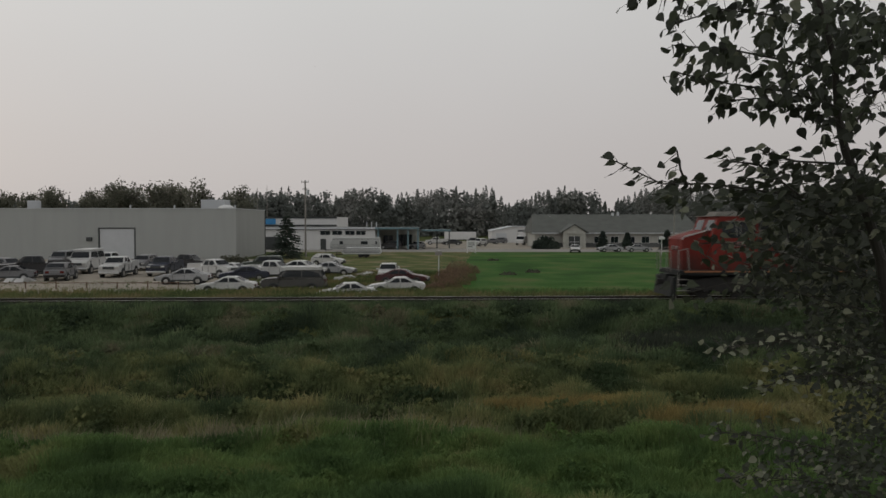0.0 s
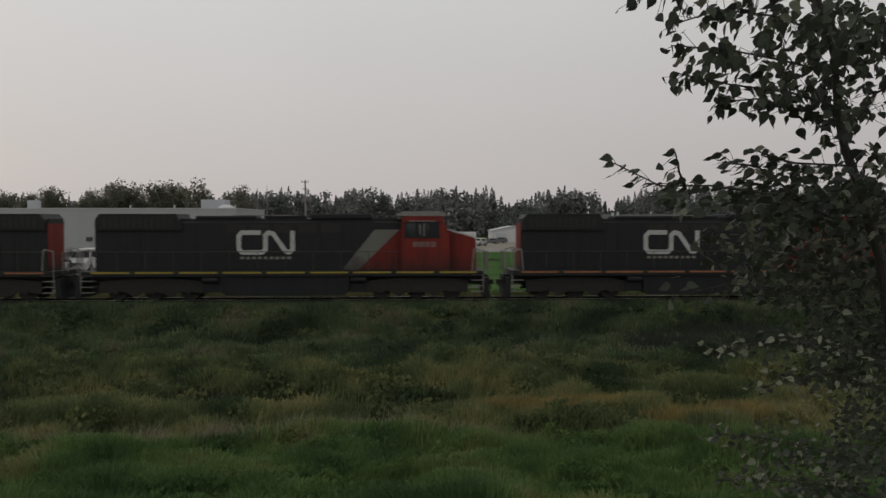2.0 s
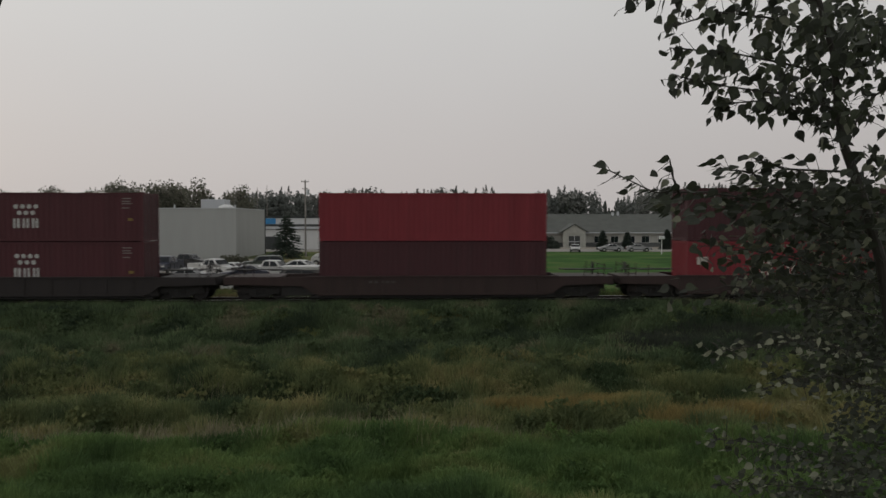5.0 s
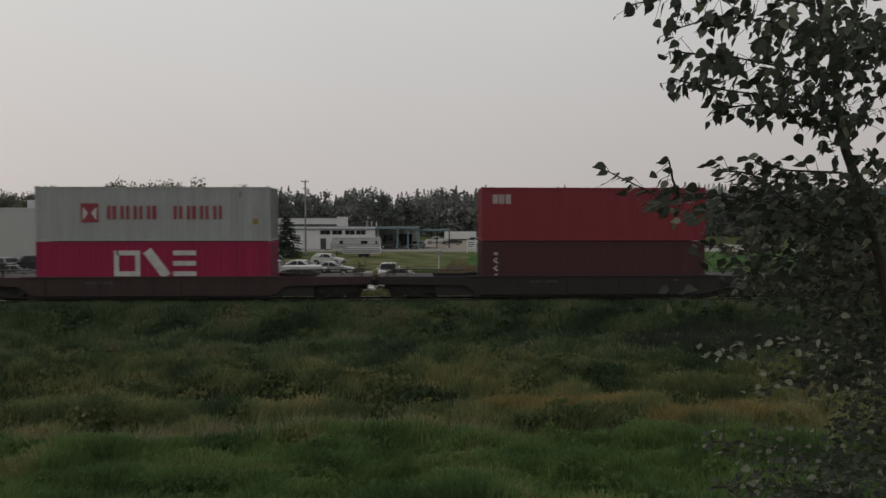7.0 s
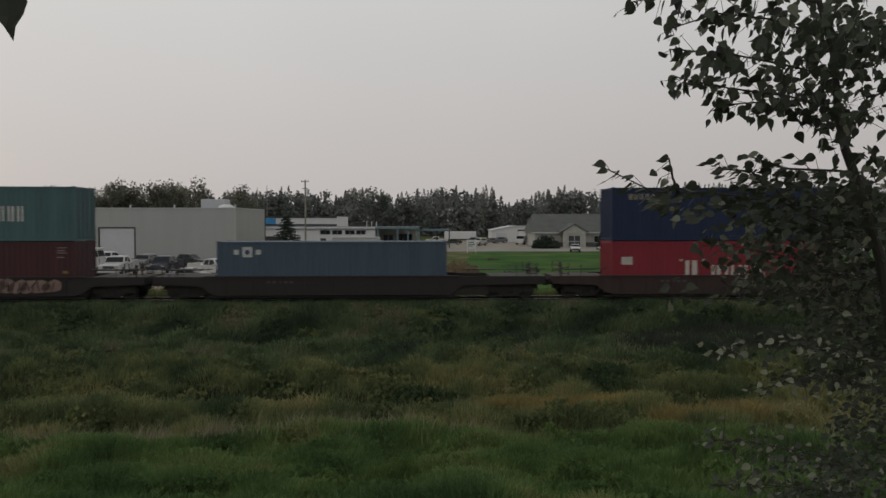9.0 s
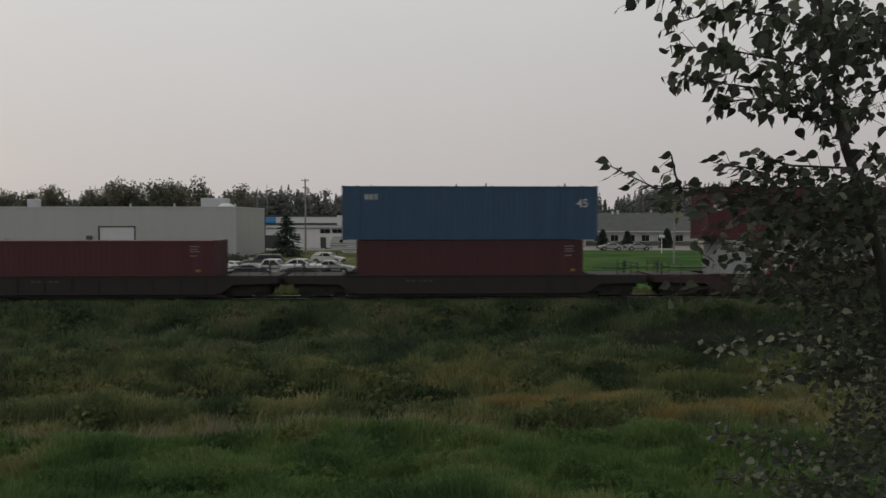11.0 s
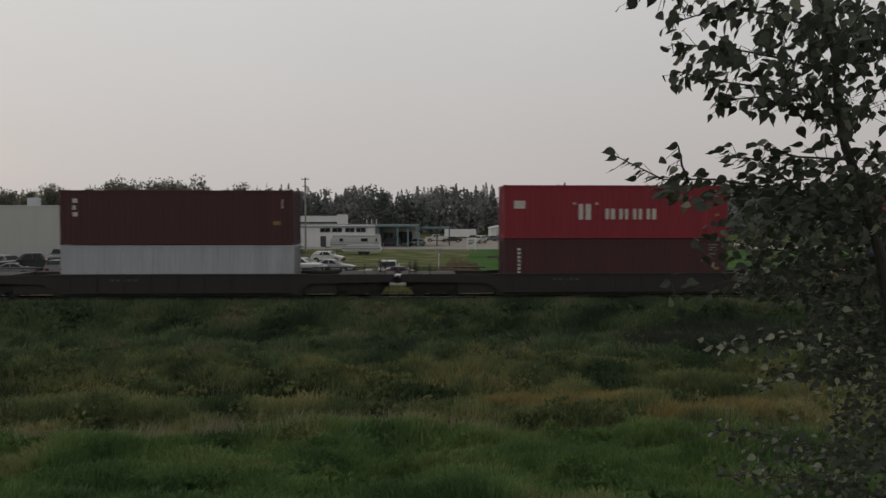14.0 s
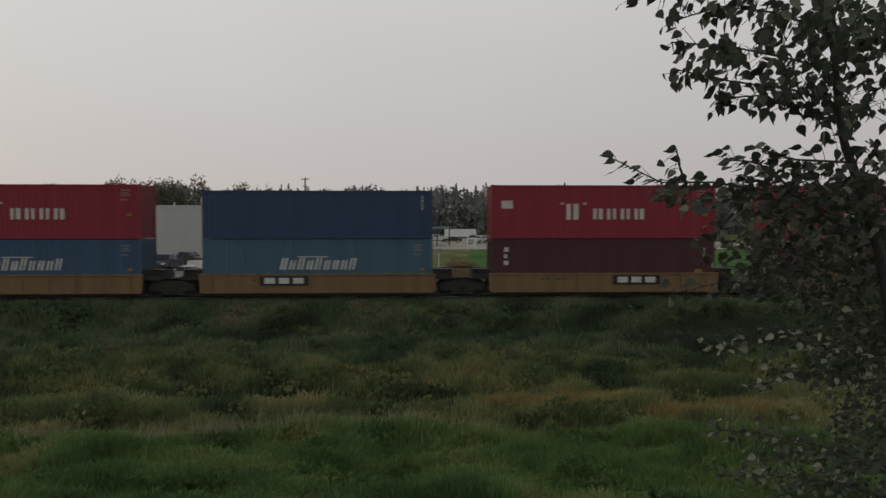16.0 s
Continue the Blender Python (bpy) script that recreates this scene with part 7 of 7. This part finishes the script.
def leaf_turn(rng, hang=0.75, drift=0.15):
    """A leaf's turn: it hangs from its stalk, its blade facing any way."""
    down = Vector((rng.gauss(0, 0.45) - drift, rng.gauss(0, 0.45), -hang * rng.uniform(0.1, 1.5) + (1 - hang) * 0.3)).normalized()
    q = down.to_track_quat("Y", "Z")
    return q @ Euler((0, rng.uniform(-1.3, 1.3), 0)).to_quaternion()


TWIG = mat("dark_twig_bark", (0.03, 0.027, 0.022), 0.85, 0, 0.25, 15)
near_tree = thing("poplar_tree", pose(0, 0, 0), "young poplar tree with dark heart-shaped leaves close by", "tree")
path = [(1730, 2360, 3.6), (1680, 1500, 3.6), (1640, 1000, 3.6), (1600, 700, 3.6), (1560, 460, 3.6), (1522, 340, 3.6), (1492, 262, 3.6), (1478, 200, 3.6), (1472, 110, 3.6), (1440, 0, 3.6), (1415, -120, 3.6)]
bm = bmesh.new()
for i in range(len(path) - 1):
    r = 0.036 * (1 - i / 13)
    tube(bm, at(*path[i]), at(*path[i + 1]), r, r * 0.93, 10)
part("trunk", bm, TWIG, near_tree)


def bough(stems, clouds, seed, sway, singles, per=26, label="", hang=0.6, size=1.0, pale=1.0, inner=1.4, drift=0.15, stem=0.0065):
    """A leafy bough: stems are (from, to) lines with leaves along them, clouds are leafy volumes (x, y, rx, ry, depth, number)."""
    rng = random.Random(seed)
    bm = bmesh.new()
    spots = []
    for pts, n in stems:
        w = [at(*p) for p in pts]
        tot = sum((b - a).length for a, b in zip(w, w[1:]))
        for i in range(len(w) - 1):
            tube(bm, w[i], w[i + 1], stem * (1 - 0.75 * i / len(w)), stem * (1 - 0.75 * (i + 1) / len(w)), 5)
        for k in range(n):
            f = (k + rng.random()) / n
            f = f ** 0.8
            d = f * tot
            i = 0
            while i < len(w) - 2 and d > (w[i + 1] - w[i]).length:
                d -= (w[i + 1] - w[i]).length
                i += 1
            c = w[i].lerp(w[i + 1], min(1, d / (w[i + 1] - w[i]).length))
            # short side twigs carry the leaves off the stem
            e = c + Vector((rng.gauss(-0.02, 0.05), rng.gauss(0, 0.07), rng.gauss(-0.01, 0.045))) * (1.15 - 0.5 * f)
            tube(bm, c, e, 0.0018, 0.0013, 3)
            spots.append(e)
        spots.append(w[-1])
    b = part("bough", bm, TWIG, near_tree, label)
    cloud_spots = []
    for cx, cy, rx, ry, d, n in clouds:
        for k in range(n):
            a, r = rng.uniform(0, 6.283), math.sqrt(rng.random())
            cloud_spots.append(at(cx + math.cos(a) * r * rx, cy + math.sin(a) * r * ry, d + rng.uniform(-0.45, 0.6)))
    rng.shuffle(spots)
    one, rest = spots[:singles], spots[singles:] + cloud_spots
    for e in one:
        k = rng.choices((0, 1, 2), (5, 4, pale))[0]
        o = new("leaf", LEAF_MESH[k])
        o.parent = b
        s = rng.uniform(0.7, 1.2) * size
        o.matrix_basis = Matrix.LocRotScale(e, leaf_turn(rng, 0.75 if drift < 0.3 else hang, drift), (s, s, s))
    # Stems and inside differ in pale share, so light and shade sit in the mix.
    groups = {0: [], 1: [], 2: []}
    for i, e in enumerate(rest):
        groups[rng.choices((0, 1, 2), (4, 4, pale * 1.6 if i < len(spots) - singles else inner))[0]].append(e)
    for k, es in groups.items():
        if not es:
            continue
        V, F = [], []
        for e in es:
            s = rng.uniform(0.6, 1.15) * size
            mt = np.array(leaf_turn(rng, hang, drift).to_matrix()) * s
            o = len(V) * len(LEAF_NP)
            V.append(LEAF_NP @ mt.T + np.array(e))
            F += [tuple(i + o for i in f) for f in LF]
        ob = mesh_of("foliage", [tuple(v) for v in np.concatenate(V)], F, LEAF_MATS[k], b)
        tagged(ob, kind="stuff")
    SWAYING.append((b, [(t, pose(x * 3.4 / 1322, 0, -y * 3.4 / 1322)) for t, x, y in sway]))
    return b


S_TOP = [(0, 0, 0), (2, -1, 1), (3, -2, 3), (4, -1, 3), (5.2, -4, 6), (6.5, -7, 9), (7, -5, 12), (7.5, -6, 9), (8, -8, 13), (8.5, -5, 10), (9, -4, 8), (10.2, -3, 5), (11.5, -3, 3), (12, -2, 2), (12.5, 0, 1), (13, 0, 1), (14, -1, 3), (15, -1, 1), (16, -1, 0)]
S_E = [(0, 0, 0), (1.5, -1, 3), (2.5, -4, 4), (3.5, -6, 7), (4, -8, 9), (5.2, -13, 16), (6.5, -18, 22), (7, -13, 17), (7.5, -18, 21), (8, -17, 20), (8.5, -14, 16), (9, -13, 14), (10.2, -10, 11), (11.5, -7, 8), (12, 0, -3), (12.5, -3, 2), (13, 3, -5), (13.5, -1, 0), (14, 2, -3), (14.5, 2, -3), (15, -1, 2), (16, -1, 2)]
S_F = [(0, 0, 0), (2.5, -1, 2), (4, -2, 3), (6.5, -3, 8), (8, -4, 7), (9, -1, 5), (11.5, -1, 2), (12.5, 0, 1), (16, -1, 1)]
S_G = [(0, 0, 0), (1, -1, 1), (3, -3, 6), (4, -5, 7), (6.5, -10, 18), (7.5, -12, 13), (8.5, -10, 10), (9.2, -11, 14), (11.5, -2, 3), (16, -1, 1)]
bough([([(1440, 0, 3.6), (1300, -20, 3.5), (1200, -15, 3.4), (1120, 0, 3.35)], 55),
       ([(1455, 60, 3.6), (1360, 30, 3.5), (1270, 20, 3.4), (1190, 45, 3.3)], 60),
       ([(1472, 130, 3.6), (1390, 110, 3.5), (1290, 90, 3.4), (1185, 82, 3.3)], 60),
       ([(1478, 190, 3.6), (1400, 165, 3.5), (1290, 150, 3.4), (1195, 130, 3.3)], 62)],
      [(1450, 40, 110, 65, 3.6, 220), (1340, 60, 110, 60, 3.5, 60), (1265, 112, 62, 36, 3.4, 42), (1500, 60, 80, 90, 3.9, 150)], 1, S_TOP, 130, pale=0.25, inner=0.3, size=1.08, hang=0.85, label="upper boughs, leaves dark against the sky")
bough([([(1485, 215, 3.6), (1420, 195, 3.5), (1340, 175, 3.4), (1270, 180, 3.4)], 45),
       ([(1478, 120, 3.6), (1530, 80, 3.7), (1590, 20, 3.7)], 50),
       ([(1490, 250, 3.6), (1540, 170, 3.7), (1600, 130, 3.7)], 45)],
      [(1510, 110, 80, 100, 3.7, 170), (1400, 150, 75, 45, 3.5, 90), (1480, 200, 45, 50, 3.6, 60), (1540, 290, 40, 40, 3.6, 60)], 2, S_TOP, 60, pale=0.25, inner=0.3, size=1.08, hang=0.85)
bough([([(1545, 420, 3.6), (1400, 345, 3.4), (1260, 325, 3.3), (1170, 325, 3.2), (1088, 285, 3.15)], 60),
       ([(1215, 328, 3.25), (1203, 300, 3.2), (1196, 265, 3.2)], 8),
       ([(1420, 350, 3.4), (1340, 290, 3.4), (1285, 285, 3.4)], 32),
       ([(1500, 290, 3.6), (1400, 285, 3.4), (1335, 262, 3.4)], 38)],
      [(1420, 345, 130, 55, 3.6, 330), (1230, 345, 70, 30, 3.3, 60), (1530, 370, 60, 60, 3.6, 160)], 3, S_E, 70, pale=0.6, inner=0.6, hang=0.5, drift=0.7, label="long side bough reaching out level")
bough([([(1570, 500, 3.6), (1400, 450, 3.5), (1290, 430, 3.4), (1225, 430, 3.3)], 45),
       ([(1580, 560, 3.6), (1420, 520, 3.5), (1290, 500, 3.4), (1190, 525, 3.3)], 40)],
      [(1460, 430, 145, 110, 3.9, 600), (1515, 470, 100, 160, 4.3, 1150), (1345, 440, 90, 80, 3.7, 160), (1445, 470, 140, 90, 5.0, 480)], 4, S_F, 20, hang=0.5, size=0.95, pale=2.2, inner=1.5, stem=0.004)
bough([([(1600, 640, 3.6), (1450, 600, 3.4), (1350, 605, 3.3), (1262, 620, 3.2)], 130),
       ([(1600, 700, 3.6), (1480, 660, 3.4), (1400, 670, 3.3), (1350, 690, 3.3)], 105)],
      [(1510, 600, 90, 80, 3.9, 420), (1550, 720, 75, 130, 3.9, 520), (1420, 640, 60, 40, 3.6, 60)], 5, S_F, 25, hang=0.45, size=0.7, pale=4.5, inner=0.35, drift=0.4, stem=0.0035)
bough([([(1620, 860, 3.6), (1480, 800, 3.4), (1360, 775, 3.3), (1275, 768, 3.2)], 115),
       ([(1620, 900, 3.6), (1470, 860, 3.4), (1370, 850, 3.3), (1290, 850, 3.2)], 115)],
      [(1460, 835, 110, 45, 3.5, 240), (1545, 800, 70, 110, 3.8, 380)], 6, S_G, 25, hang=0.45, size=0.7, pale=4.5, inner=0.35, drift=0.4, stem=0.0035)
# a twig whose last leaf hangs into the upper corner
S_C = [(0, -2, 0), (0.5, -20, -30), (1, -25, -40), (1.5, 0, -32), (2, -40, -20), (2.5, 42, 46), (3, 6, 33), (3.5, -30, 20), (4, 14, 43), (5.2, -10, 20), (6.5, 9, 16), (7, -18, 5), (7.5, 6, 14), (8, -8, 20), (8.5, 6, 36), (9, 33, 35), (9.4, 10, 15), (10.4, -30, -20), (11.5, -60, -40), (13, -60, -60), (16, -60, -60)]
bm = bmesh.new()
tube(bm, at(-260, -300, 1.2), at(-60, -140, 1.2), 0.004, 0.002, 5)
tube(bm, at(-60, -140, 1.2), at(-14, -58, 1.2), 0.0016, 0.0012, 4)
corner = part("bough", bm, TWIG, near_tree, "thin twig tip with hanging leaf")
o = new("leaf", LEAF_MESH[0])
o.parent = corner
o.matrix_basis = Matrix.LocRotScale(at(-14, -58, 1.2), Matrix(((0.99, 0.12, 0.0), (0.0, 0.0, 1.0), (0.12, -0.99, 0.0))).to_quaternion(), (1.45, 1.45, 1.45))
SWAYING.append((corner, [(t, pose(x * 1.2 / 1322, 0, -y * 1.2 / 1322)) for t, x, y in S_C]))


# a flying insect that crosses the view in front of the tree
def insect():
    m = mat("dark_chitin", (0.02, 0.018, 0.016), 0.45, 0, 0.2, 200)
    w = mat("smoky_insect_wing", (0.10, 0.095, 0.085), 0.4, 0, 0.2, 200)
    o = thing("flying_insect", Matrix(), "small dark insect in flight with spread wings", "insect")
    bm = bmesh.new()
    bmesh.ops.create_uvsphere(bm, u_segments=10, v_segments=8, radius=1.0)
    for v in bm.verts:
        v.co = Vector((v.co.x * 0.0075, v.co.y * 0.0026, v.co.z * 0.0026))
    part("body", bm, m, o)
    bm = bmesh.new()
    bmesh.ops.create_uvsphere(bm, u_segments=8, v_segments=6, radius=0.0024, matrix=Matrix.Translation((0.0088, 0, 0)))
    part("head", bm, m, o)
    for sgn in (-1, 1):
        for x0, sw, ln in ((0.003, 0.002, 0.011), (-0.001, -0.004, 0.009)):
            bm = bmesh.new()
            pts = [(x0, 0.001), (x0 + 0.002, ln * 0.6), (x0 + sw, ln), (x0 + sw - 0.0035, ln * 0.8), (x0 - 0.002, 0.002)]
            lo = [bm.verts.new((x, sgn * y, y * 0.55)) for x, y in pts]
            hi = [bm.verts.new((x, sgn * y, y * 0.55 + 0.0002)) for x, y in pts]
            bm.faces.new(lo)
            bm.faces.new(hi[::-1])
            for i in range(5):
                bm.faces.new((lo[i], lo[(i + 1) % 5], hi[(i + 1) % 5], hi[i]))
            bmesh.ops.recalc_face_normals(bm, faces=bm.faces[:])
            part("wing", bm, w, o)
    rows = [(0.0, 560, 120, 34.0), (2.0, 600, 140, 16.0), (2.6, 645, 158, 7.2), (2.8, 680, 169, 4.8), (2.9, 722, 178, 3.6), (3.0, 868, 218, 2.6), (3.1, 1108, 232, 2.0), (3.3, 1720, 250, 1.6), (4.0, 4200, 250, 1.6), (16.0, 9000, 250, 2.0)]
    DRIVING.append((o, [(t, Matrix.Translation(at(px, py, d)) @ pose(0, 0, 0, 0, -12, -14)) for t, px, py, d in rows]))


insect()


# ---------- what moves ----------
def motions():
    for ob, place, z in ROLLING:
        turn = pose(0, 0, 0, 0, 0, z if z > 90 else 0)
        walk(ob, [(t, on_track(place + q, 0, 0 if z > 90 else z) @ turn) for t, q in RUN])
    for ob, rows in DRIVING:
        walk(ob, rows)
    for ob, rows in SWAYING:
        walk(ob, rows)


motions()
